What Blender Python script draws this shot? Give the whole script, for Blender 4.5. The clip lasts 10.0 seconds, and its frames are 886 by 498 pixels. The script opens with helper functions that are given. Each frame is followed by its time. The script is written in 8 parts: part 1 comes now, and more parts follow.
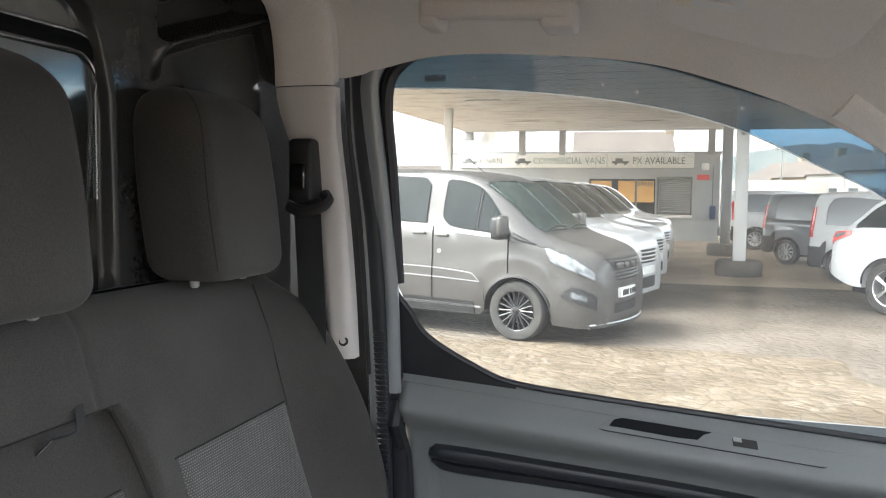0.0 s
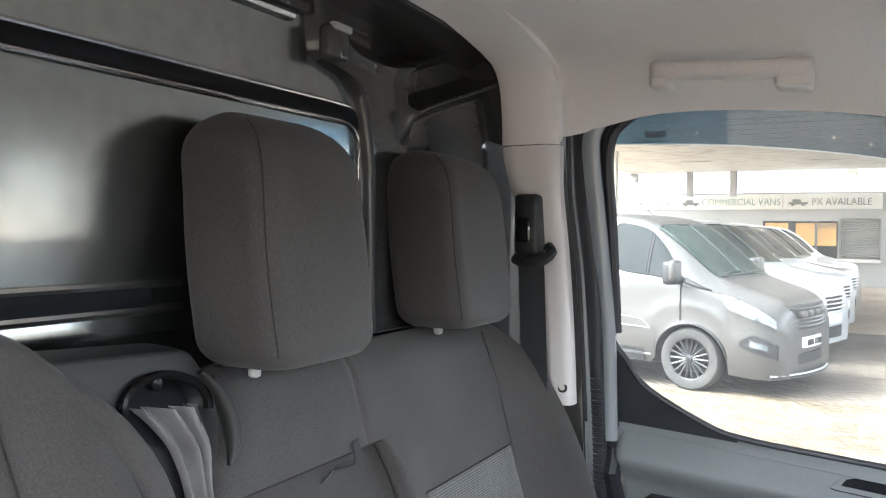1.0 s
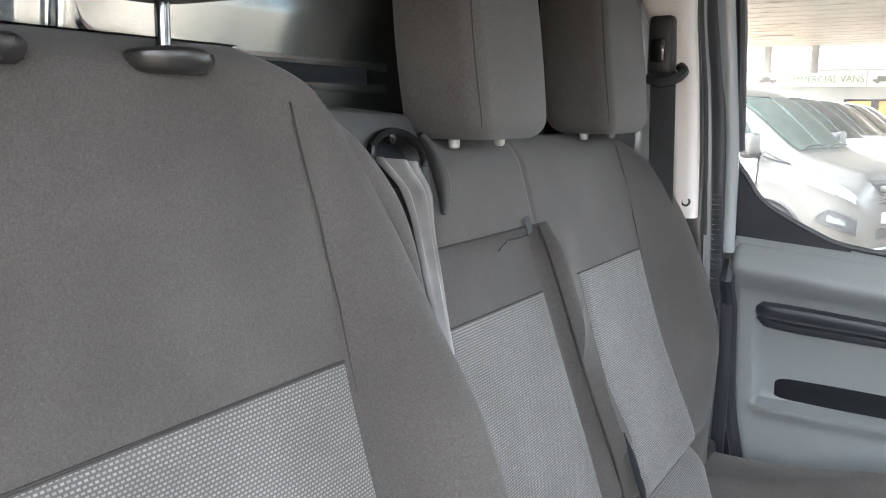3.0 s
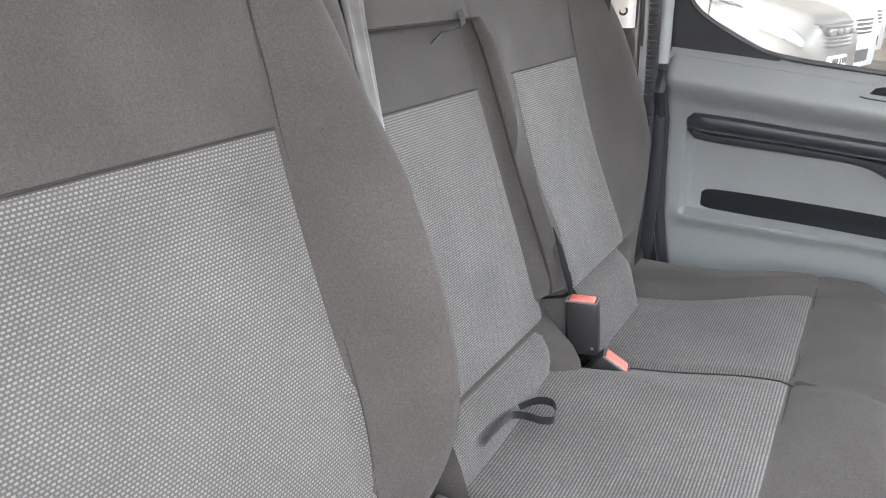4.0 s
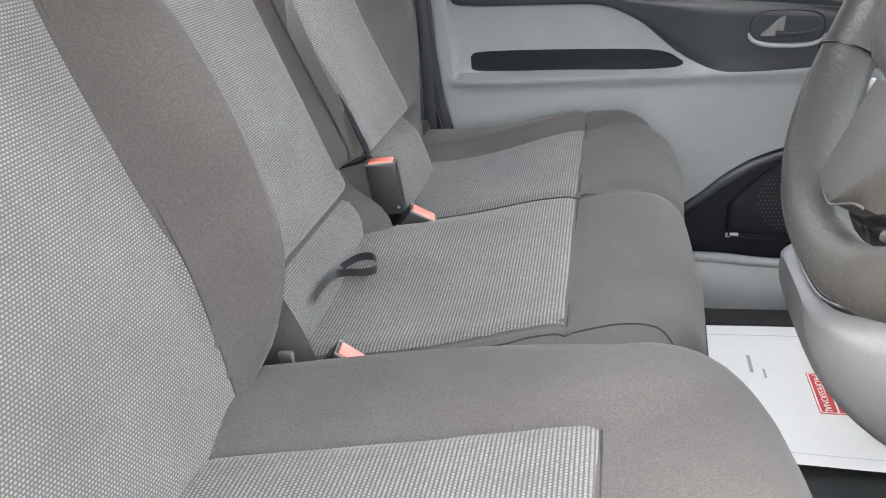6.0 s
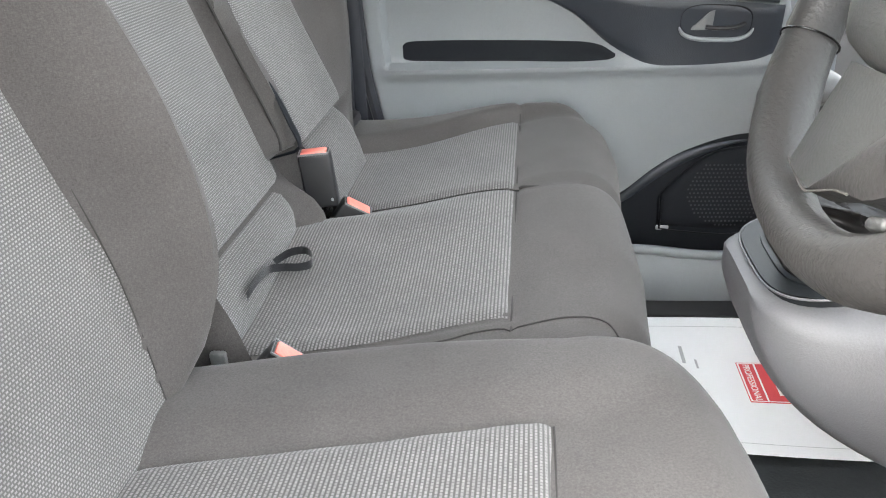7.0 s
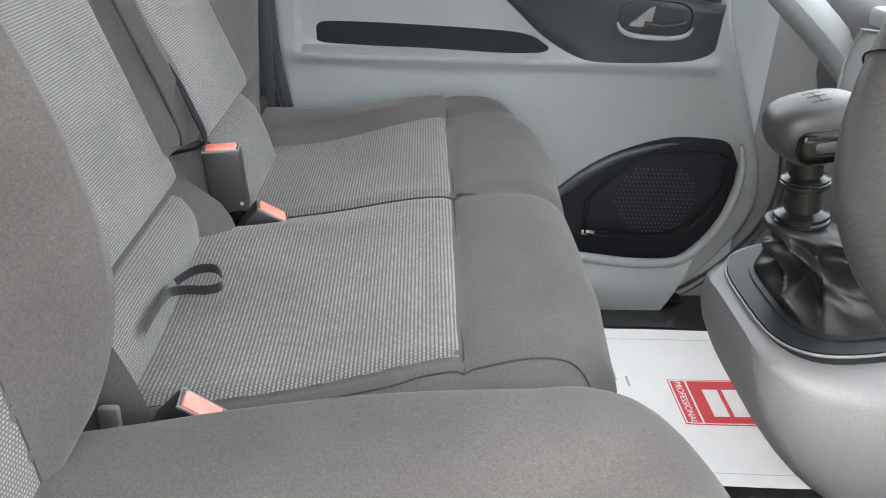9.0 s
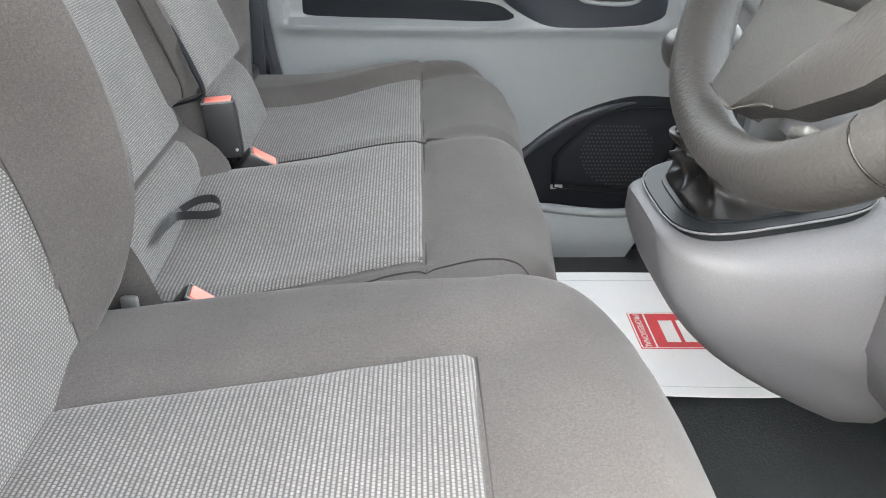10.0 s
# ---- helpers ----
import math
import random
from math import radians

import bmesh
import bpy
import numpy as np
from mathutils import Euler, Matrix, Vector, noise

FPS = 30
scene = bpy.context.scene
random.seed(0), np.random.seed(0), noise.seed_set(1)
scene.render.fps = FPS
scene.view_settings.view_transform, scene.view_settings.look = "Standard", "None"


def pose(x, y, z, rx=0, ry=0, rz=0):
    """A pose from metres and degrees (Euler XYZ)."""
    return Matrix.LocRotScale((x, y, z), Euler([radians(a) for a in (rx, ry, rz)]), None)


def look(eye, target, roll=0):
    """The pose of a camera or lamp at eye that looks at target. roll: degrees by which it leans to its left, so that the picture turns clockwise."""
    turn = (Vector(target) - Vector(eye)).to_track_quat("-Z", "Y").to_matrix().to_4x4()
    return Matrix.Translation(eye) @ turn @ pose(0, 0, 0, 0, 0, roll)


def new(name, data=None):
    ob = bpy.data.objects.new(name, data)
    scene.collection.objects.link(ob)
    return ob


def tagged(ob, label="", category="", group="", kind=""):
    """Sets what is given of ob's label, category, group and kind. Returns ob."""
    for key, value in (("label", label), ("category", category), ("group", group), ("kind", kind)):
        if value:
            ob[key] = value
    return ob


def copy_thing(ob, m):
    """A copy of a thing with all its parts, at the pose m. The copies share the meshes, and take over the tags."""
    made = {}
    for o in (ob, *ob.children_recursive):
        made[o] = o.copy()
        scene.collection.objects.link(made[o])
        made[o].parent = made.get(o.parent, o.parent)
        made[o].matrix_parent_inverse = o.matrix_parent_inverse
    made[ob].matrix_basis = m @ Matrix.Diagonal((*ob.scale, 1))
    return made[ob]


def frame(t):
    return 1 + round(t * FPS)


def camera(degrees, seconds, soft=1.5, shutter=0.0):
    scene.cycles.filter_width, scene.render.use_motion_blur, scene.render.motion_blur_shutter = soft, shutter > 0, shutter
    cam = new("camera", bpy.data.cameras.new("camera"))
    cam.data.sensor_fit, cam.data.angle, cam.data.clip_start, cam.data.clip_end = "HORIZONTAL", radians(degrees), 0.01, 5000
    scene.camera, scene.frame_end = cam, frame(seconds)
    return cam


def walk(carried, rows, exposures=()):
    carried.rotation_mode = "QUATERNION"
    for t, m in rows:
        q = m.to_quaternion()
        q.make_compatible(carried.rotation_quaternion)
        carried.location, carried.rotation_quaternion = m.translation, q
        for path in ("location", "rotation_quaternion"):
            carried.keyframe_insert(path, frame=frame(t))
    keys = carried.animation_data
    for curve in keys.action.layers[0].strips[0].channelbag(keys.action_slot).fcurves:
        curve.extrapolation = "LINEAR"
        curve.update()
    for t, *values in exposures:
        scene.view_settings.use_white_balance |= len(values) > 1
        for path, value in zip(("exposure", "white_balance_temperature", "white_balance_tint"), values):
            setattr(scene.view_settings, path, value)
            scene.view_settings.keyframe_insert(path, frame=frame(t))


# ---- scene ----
cam = camera(56.9, 10.0, 1.1)
PATH = [
    (0, (0.017, 0.118, 1.614), (-0.537, 2.035, 1.474), 0.6),
    (0.5, (-0.012, 0.093, 1.634), (-0.75, 1.95, 1.553), 0.3),
    (1, (-0.056, 0.023, 1.63), (-0.972, 1.8, 1.589), 0.6),
    (1.5, (-0.098, -0.078, 1.618), (-1.152, 1.622, 1.613), 0.1),
    (2, (-0.105, -0.154, 1.596), (-1.189, 1.527, 1.618), -0.1),
    (2.5, (-0.105, -0.176, 1.567), (-1.185, 1.508, 1.565), 0.2),
    (3, (-0.109, -0.16, 1.523), (-1.137, 1.524, 1.193), 0.8),
    (3.2, (-0.1, -0.162, 1.505), (-1.109, 1.51, 1.069), 0.7),
    (4.3, (-0.06, -0.201, 1.44), (-0.857, 1.48, 0.706), 1.4),
    (4.5, (-0.058, -0.208, 1.432), (-0.798, 1.483, 0.662), 0.8),
    (5, (-0.048, -0.224, 1.404), (-0.695, 1.49, 0.601), -1.9),
    (5.5, (-0.04, -0.264, 1.377), (-0.499, 1.507, 0.568), -4.6),
    (6.8, (-0.073, -0.258, 1.337), (-0.396, 1.535, 0.513), -4.0),
    (7, (-0.078, -0.236, 1.339), (-0.296, 1.567, 0.502), -2.7),
    (7.5, (-0.103, -0.166, 1.332), (-0.078, 1.645, 0.483), 0.7),
    (8, (-0.139, -0.114, 1.329), (-0.083, 1.688, 0.463), 1.2),
    (8.5, (-0.154, -0.087, 1.323), (-0.091, 1.711, 0.448), 1.6),
    (9, (-0.159, -0.081, 1.324), (-0.089, 1.71, 0.437), 2.3),
    (9.5, (-0.149, -0.109, 1.327), (-0.081, 1.678, 0.432), 2.8),
    (10, (-0.118, -0.266, 1.311), (-0.05, 1.521, 0.415), 1.0),
]
EXPOSURES = [(0, 3.2, 6450, 8), (0.5, 3.5, 6300, 8), (1, 4.0, 6150, 7), (1.5, 4.6, 6200, 8), (2, 4.95, 6200, 8), (2.5, 4.55, 6200, 8), (3.2, 4.45, 6450, 9), (4.5, 4.6, 6650, 11), (5.5, 4.6, 6650, 10), (7, 4.65, 6650, 8), (10, 4.65, 6650, 8)]
walk(cam, [(t, look(eye, target, roll)) for t, eye, target, roll in PATH], EXPOSURES)

# ---------------------------------------------------------------- world and light: bright overcast sky
GROUND = -0.08
world = bpy.data.worlds.new("overcast_sky")
scene.world = world
world.use_nodes = True
wn, wl = world.node_tree.nodes, world.node_tree.links
sky = wn.new("ShaderNodeTexSky")
sky.sky_type, sky.sun_disc = "NISHITA", False
sky.sun_elevation, sky.sun_rotation = radians(49), radians(244)
sky.air_density, sky.dust_density, sky.ozone_density = 1.0, 4.0, 1.0
pale = wn.new("ShaderNodeHueSaturation")
pale.inputs["Saturation"].default_value = 0.22
wl.new(sky.outputs[0], pale.inputs["Color"])
wl.new(pale.outputs[0], wn["Background"].inputs["Color"])
wn["Background"].inputs["Strength"].default_value = 0.145

sun_data = bpy.data.lights.new("sun", "SUN")
sun_data.energy, sun_data.angle, sun_data.color = 0.5, radians(18), (1.0, 0.96, 0.9)
sun_ob = new("sun", sun_data)
sun_ob.matrix_basis = look((-10, -5, 13), (0, 0, 0))

# ---------------------------------------------------------------- materials
def node_mat(name):
    m = bpy.data.materials.new(name)
    m.use_nodes = True
    return m, m.node_tree.nodes, m.node_tree.links, m.node_tree.nodes["Principled BSDF"]


def stuff_mat(name, a, b, rough=0.6, metal=0.0, big=3.0, fine=400.0, bump=0.15, dist=0.001, sheen=0.0, coat=0.0, vary=0.0, spec=0.5, rough_var=0.1, dirt=None):
    """Two colours mixed at a large scale, fine grain in relief."""
    m, n, l, p = node_mat(name)
    tc = n.new("ShaderNodeTexCoord")
    big_n, fine_n = n.new("ShaderNodeTexNoise"), n.new("ShaderNodeTexNoise")
    big_n.inputs["Scale"].default_value, big_n.inputs["Detail"].default_value = big, 6
    fine_n.inputs["Scale"].default_value, fine_n.inputs["Detail"].default_value = fine, 3
    l.new(tc.outputs["Object"], big_n.inputs["Vector"])
    l.new(tc.outputs["Object"], fine_n.inputs["Vector"])
    ramp = n.new("ShaderNodeValToRGB")
    ramp.color_ramp.elements[0].position, ramp.color_ramp.elements[1].position = 0.35, 0.68
    ramp.color_ramp.elements[0].color, ramp.color_ramp.elements[1].color = (*a, 1), (*b, 1)
    l.new(big_n.outputs["Fac"], ramp.inputs["Fac"])
    col = ramp.outputs["Color"]
    grain = n.new("ShaderNodeMix")
    grain.data_type, grain.blend_type = "RGBA", "MULTIPLY"
    grain.inputs["Factor"].default_value = 0.35
    l.new(col, grain.inputs["A"])
    l.new(fine_n.outputs["Fac"], grain.inputs["B"])
    gain = n.new("ShaderNodeMix")
    gain.data_type, gain.blend_type = "RGBA", "MULTIPLY"
    gain.inputs["Factor"].default_value = 1.0
    gain.inputs["B"].default_value = (1.2, 1.2, 1.2, 1)
    l.new(grain.outputs["Result"], gain.inputs["A"])
    col = gain.outputs["Result"]
    if vary:
        info, hsv = n.new("ShaderNodeObjectInfo"), n.new("ShaderNodeHueSaturation")
        rng = n.new("ShaderNodeMapRange")
        rng.inputs["To Min"].default_value, rng.inputs["To Max"].default_value = 1 - vary, 1 + vary
        l.new(info.outputs["Random"], rng.inputs["Value"])
        l.new(rng.outputs["Result"], hsv.inputs["Value"])
        l.new(col, hsv.inputs["Color"])
        col = hsv.outputs["Color"]
    if dirt:
        dn, dr, dm = n.new("ShaderNodeTexNoise"), n.new("ShaderNodeValToRGB"), n.new("ShaderNodeMix")
        dn.inputs["Scale"].default_value, dn.inputs["Detail"].default_value = dirt[1], 8
        l.new(tc.outputs["Object"], dn.inputs["Vector"])
        dr.color_ramp.elements[0].position, dr.color_ramp.elements[1].position = dirt[2], dirt[2] + 0.08
        l.new(dn.outputs["Fac"], dr.inputs["Fac"])
        dm.data_type = "RGBA"
        l.new(dr.outputs["Color"], dm.inputs["Factor"])
        l.new(col, dm.inputs["A"])
        dm.inputs["B"].default_value = (*dirt[0], 1)
        col = dm.outputs["Result"]
    l.new(col, p.inputs["Base Color"])
    rr = n.new("ShaderNodeMapRange")
    rr.inputs["To Min"].default_value, rr.inputs["To Max"].default_value = rough - rough_var, rough + rough_var
    l.new(big_n.outputs["Fac"], rr.inputs["Value"])
    l.new(rr.outputs["Result"], p.inputs["Roughness"])
    p.inputs["Metallic"].default_value = metal
    p.inputs["Specular IOR Level"].default_value = spec
    p.inputs["Sheen Weight"].default_value = sheen
    p.inputs["Coat Weight"].default_value = coat
    bn = n.new("ShaderNodeBump")
    bn.inputs["Strength"].default_value, bn.inputs["Distance"].default_value = bump, dist
    l.new(fine_n.outputs["Fac"], bn.inputs["Height"])
    l.new(bn.outputs["Normal"], p.inputs["Normal"])
    return m


def fabric_mat(name, a, b, thread=1150.0):
    """Flat-woven seat cloth: crossed fine threads, flecks, soft wear."""
    m, n, l, p = node_mat(name)
    tc = n.new("ShaderNodeTexCoord")

    def noise_at(scale, detail, stretch=(1, 1, 1)):
        mp, t = n.new("ShaderNodeMapping"), n.new("ShaderNodeTexNoise")
        mp.inputs["Scale"].default_value = stretch
        t.inputs["Scale"].default_value, t.inputs["Detail"].default_value = scale, detail
        l.new(tc.outputs["Object"], mp.inputs["Vector"])
        l.new(mp.outputs["Vector"], t.inputs["Vector"])
        return t.outputs["Fac"]

    def ramp(fac, lo, hi, ca, cb):
        t = n.new("ShaderNodeValToRGB")
        t.color_ramp.elements[0].position, t.color_ramp.elements[1].position = lo, hi
        t.color_ramp.elements[0].color, t.color_ramp.elements[1].color = (*ca, 1), (*cb, 1)
        l.new(fac, t.inputs["Fac"])
        return t.outputs["Color"]

    def mul(x, y):
        t = n.new("ShaderNodeMix")
        t.data_type, t.blend_type = "RGBA", "MULTIPLY"
        t.inputs["Factor"].default_value = 1.0
        l.new(x, t.inputs["A"])
        l.new(y, t.inputs["B"])
        return t.outputs["Result"]

    base = ramp(noise_at(7, 6), 0.35, 0.68, a, b)
    flat, upright = noise_at(thread, 2, (0.35, 0.35, 1.0)), noise_at(thread * 0.8, 2, (1.0, 1.0, 0.3))
    col = mul(mul(base, ramp(flat, 0.3, 0.7, (0.82, 0.82, 0.82), (1.16, 1.16, 1.16))), ramp(upright, 0.3, 0.7, (0.86, 0.86, 0.86), (1.12, 1.12, 1.12)))
    fleck = ramp(noise_at(260, 3), 0.72, 0.76, (1, 1, 1), (1.35, 1.35, 1.35))
    col = mul(col, fleck)
    l.new(col, p.inputs["Base Color"])
    p.inputs["Roughness"].default_value = 0.92
    p.inputs["Specular IOR Level"].default_value = 0.2
    p.inputs["Sheen Weight"].default_value = 0.10
    add, bn = n.new("ShaderNodeMath"), n.new("ShaderNodeBump")
    l.new(flat, add.inputs[0])
    l.new(upright, add.inputs[1])
    bn.inputs["Strength"].default_value, bn.inputs["Distance"].default_value = 0.28, 0.0007
    l.new(add.outputs[0], bn.inputs["Height"])
    l.new(bn.outputs["Normal"], p.inputs["Normal"])
    return m


def weave_mat(name, dark, light, w=0.0044, h=0.0033, gap=0.00125, along=1.0):
    """Seat mesh cloth: pale threads in offset rows over a dark ground; UV in metres."""
    m, n, l, p = node_mat(name)
    uv = n.new("ShaderNodeUVMap")
    br = n.new("ShaderNodeTexBrick")
    br.offset = 0.5
    br.inputs["Scale"].default_value = 1.0
    br.inputs["Brick Width"].default_value, br.inputs["Row Height"].default_value = w, h
    br.inputs["Mortar Size"].default_value, br.inputs["Mortar Smooth"].default_value = gap, 0.6
    br.inputs["Color1"].default_value = (*light, 1)
    br.inputs["Color2"].default_value = (*[c * 0.72 for c in light], 1)
    br.inputs["Mortar"].default_value = (*dark, 1)
    fit_uv = n.new("ShaderNodeMapping")
    fit_uv.inputs["Scale"].default_value = (along, 1, 1)
    l.new(uv.outputs["UV"], fit_uv.inputs["Vector"])
    l.new(fit_uv.outputs["Vector"], br.inputs["Vector"])
    tc, big_n, mix = n.new("ShaderNodeTexCoord"), n.new("ShaderNodeTexNoise"), n.new("ShaderNodeMix")
    big_n.inputs["Scale"].default_value, big_n.inputs["Detail"].default_value = 9, 7
    l.new(tc.outputs["Object"], big_n.inputs["Vector"])
    mix.data_type, mix.blend_type = "RGBA", "MULTIPLY"
    mix.inputs["Factor"].default_value = 0.5
    l.new(br.outputs["Color"], mix.inputs["A"])
    l.new(big_n.outputs["Fac"], mix.inputs["B"])
    gain = n.new("ShaderNodeMix")
    gain.data_type, gain.blend_type = "RGBA", "MULTIPLY"
    gain.inputs["Factor"].default_value = 1.0
    gain.inputs["B"].default_value = (1.3, 1.3, 1.3, 1)
    l.new(mix.outputs["Result"], gain.inputs["A"])
    l.new(gain.outputs["Result"], p.inputs["Base Color"])
    p.inputs["Roughness"].default_value = 0.85
    p.inputs["Sheen Weight"].default_value = 0.15
    inv, bn = n.new("ShaderNodeMath"), n.new("ShaderNodeBump")
    inv.operation = "SUBTRACT"
    inv.inputs[0].default_value = 1.0
    l.new(br.outputs["Fac"], inv.inputs[1])
    bn.inputs["Strength"].default_value, bn.inputs["Distance"].default_value = 0.5, 0.0008
    l.new(inv.outputs[0], bn.inputs["Height"])
    l.new(bn.outputs["Normal"], p.inputs["Normal"])
    return m


def glass_mat(name, tint, rough=0.0, ior=1.45, haze=0.0):
    """Thin pane: mostly see-through, with a real mirror part by Fresnel."""
    m, n, l, p = node_mat(name)
    n.remove(p)
    tr, gl, mix, fr = n.new("ShaderNodeBsdfTransparent"), n.new("ShaderNodeBsdfGlossy"), n.new("ShaderNodeMixShader"), n.new("ShaderNodeFresnel")
    tr.inputs["Color"].default_value = (*tint, 1)
    gl.inputs["Roughness"].default_value = rough
    fr.inputs["IOR"].default_value = ior
    l.new(fr.outputs[0], mix.inputs[0])
    l.new(tr.outputs[0], mix.inputs[1])
    l.new(gl.outputs[0], mix.inputs[2])
    out = mix.outputs[0]
    if haze:
        # dust film, thicker in drifts, also stands in for the window glare's veil
        tl, film, tc, dn, rg = n.new("ShaderNodeBsdfTranslucent"), n.new("ShaderNodeMixShader"), n.new("ShaderNodeTexCoord"), n.new("ShaderNodeTexNoise"), n.new("ShaderNodeMapRange")
        dn.inputs["Scale"].default_value, dn.inputs["Detail"].default_value = 7.0, 8
        l.new(tc.outputs["Object"], dn.inputs["Vector"])
        rg.inputs["From Min"].default_value, rg.inputs["From Max"].default_value = 0.3, 0.7
        rg.inputs["To Min"].default_value, rg.inputs["To Max"].default_value = haze * 0.6, haze * 1.4
        l.new(dn.outputs["Fac"], rg.inputs["Value"])
        l.new(rg.outputs["Result"], film.inputs[0])
        l.new(out, film.inputs[1])
        l.new(tl.outputs[0], film.inputs[2])
        out = film.outputs[0]
    l.new(out, n["Material Output"].inputs["Surface"])
    return m


M_CLOTH = fabric_mat("dark_seat_cloth", (0.0495, 0.0455, 0.0435), (0.062, 0.0575, 0.055))
M_WEAVE = weave_mat("dotted_mesh_cloth", (0.044, 0.0417, 0.040), (0.172, 0.165, 0.160), w=0.0100, h=0.0045, gap=0.0015, along=2.4)
M_WEAVEBACK = weave_mat("dotted_mesh_back_cloth", (0.058, 0.056, 0.054), (0.195, 0.190, 0.185))
# near-black for plastic and for the shade painted into open recesses
M_VOID = stuff_mat("black_plastic_and_recess_shade", (0.009, 0.010, 0.0125), (0.013, 0.0145, 0.017), rough=0.75, spec=0.12, bump=0.1)
M_KNOB = stuff_mat("satin_dark_knob_plastic", (0.016, 0.016, 0.016), (0.022, 0.022, 0.022), rough=0.5, big=6, fine=500, bump=0.25, dist=0.0006, spec=0.35)
M_STEM = stuff_mat("gloss_black_stem_plastic", (0.004, 0.004, 0.004), (0.006, 0.006, 0.006), rough=0.22, bump=0.0, spec=0.18, rough_var=0.03)
M_SURROUND = stuff_mat("satin_black_surround", (0.006, 0.007, 0.008), (0.010, 0.011, 0.012), rough=0.36, big=6, fine=500, bump=0.1, spec=0.08)
M_HUB = stuff_mat("dark_grey_wheel_plastic", (0.021, 0.0218, 0.0218), (0.027, 0.028, 0.028), rough=0.55, big=5, fine=420, bump=0.45, dist=0.0010)
M_SEAM = stuff_mat("seam_thread", (0.020, 0.018, 0.017), (0.027, 0.025, 0.023), rough=0.95, bump=0.1)
M_LOWPLASTIC = stuff_mat("black_moulded_plastic", (0.012, 0.012, 0.013), (0.018, 0.018, 0.019), rough=0.5, big=8, fine=900, bump=0.25, dist=0.0005)
M_DOORGREY = stuff_mat("grained_grey_door_plastic", (0.185, 0.196, 0.204), (0.205, 0.216, 0.224), rough=0.48, big=4, fine=700, bump=0.3, dist=0.0006, rough_var=0.05)
M_DASHGREY = stuff_mat("grained_dark_grey_dash_plastic", (0.058, 0.057, 0.061), (0.070, 0.069, 0.073), rough=0.52, big=4, fine=500, bump=0.4, dist=0.0008, rough_var=0.05)
M_NAVY = stuff_mat("blue_black_grained_plastic", (0.020, 0.0235, 0.030), (0.027, 0.031, 0.038), rough=0.44, big=6, fine=420, bump=0.45, dist=0.0009, rough_var=0.05)
M_LINING = stuff_mat("pale_grey_headlining_felt", (0.77, 0.728, 0.70), (0.82, 0.778, 0.748), rough=0.95, big=3, fine=600, bump=0.25, dist=0.0006, sheen=0.3, spec=0.1, rough_var=0.02)
M_TRIM = stuff_mat("pale_grey_trim_plastic", (0.64, 0.60, 0.58), (0.69, 0.65, 0.63), rough=0.6, big=4, fine=700, bump=0.2, dist=0.0005, rough_var=0.05)
M_TRIMGREY = stuff_mat("mid_grey_cap_plastic", (0.12, 0.122, 0.122), (0.15, 0.152, 0.152), rough=0.5, big=6, fine=600, bump=0.1)
M_RUBBER = stuff_mat("black_seal_rubber", (0.018, 0.020, 0.025), (0.026, 0.029, 0.035), rough=0.42, big=10, fine=500, bump=0.2)
M_BODYSILVER = stuff_mat("silver_blue_car_paint", (0.26, 0.285, 0.305), (0.30, 0.325, 0.345), rough=0.38, metal=0.35, big=3, fine=1500, bump=0.03, coat=0.4)
M_BULK = stuff_mat("satin_grey_painted_steel", (0.42, 0.45, 0.445), (0.48, 0.51, 0.505), rough=0.19, metal=1.0, big=2, fine=40, bump=0.0, dist=0.0004, rough_var=0.03)
M_BLACKSTEEL = stuff_mat("gloss_black_painted_steel", (0.030, 0.030, 0.030), (0.044, 0.043, 0.042), rough=0.24, metal=0.0, big=5, fine=200, bump=0.05, coat=0.5, rough_var=0.08)
M_CHROME = stuff_mat("bright_steel", (0.62, 0.62, 0.62), (0.7, 0.7, 0.7), rough=0.22, metal=1.0, bump=0.02)
M_POST = stuff_mat("dark_chromed_post", (0.20, 0.20, 0.205), (0.27, 0.27, 0.275), rough=0.16, metal=1.0, bump=0.02)
M_SATIN = stuff_mat("satin_chrome_plastic", (0.42, 0.43, 0.44), (0.5, 0.51, 0.52), rough=0.35, metal=0.9, bump=0.03)
M_WHITECLIP = stuff_mat("pale_plastic_collar", (0.34, 0.34, 0.335), (0.42, 0.42, 0.41), rough=0.5)
M_GLOSSBLACK = stuff_mat("gloss_black_plastic", (0.008, 0.008, 0.009), (0.012, 0.012, 0.013), rough=0.12, bump=0.0, coat=0.6, rough_var=0.04)
M_LEATHER = stuff_mat("grained_black_leather", (0.014, 0.0136, 0.0134), (0.020, 0.0194, 0.0192), spec=0.34, rough=0.5, big=5, fine=300, bump=0.55, dist=0.0012, rough_var=0.08)
M_GAITER = stuff_mat("soft_black_gaiter_leather", (0.005, 0.005, 0.005), (0.010, 0.009, 0.009), rough=0.38, spec=0.16, big=12, fine=300, bump=0.3, dist=0.0008, rough_var=0.08)
M_RED = stuff_mat("red_release_button", (0.66, 0.16, 0.125), (0.76, 0.24, 0.19), rough=0.45, big=30, bump=0.05)
M_PAPER = stuff_mat("white_paper_mat", (0.74, 0.74, 0.75), (0.80, 0.80, 0.81), rough=0.8, big=3, fine=1200, bump=0.02, dist=0.001)
M_PRINTRED = stuff_mat("red_print", (0.60, 0.055, 0.065), (0.66, 0.075, 0.085), rough=0.75, bump=0.02)
M_PRINTWHITE = stuff_mat("white_print", (0.78, 0.76, 0.76), (0.82, 0.8, 0.8), rough=0.8, bump=0.02)
M_PRINTGREY = stuff_mat("grey_print", (0.34, 0.34, 0.35), (0.40, 0.40, 0.41), rough=0.8, bump=0.02)
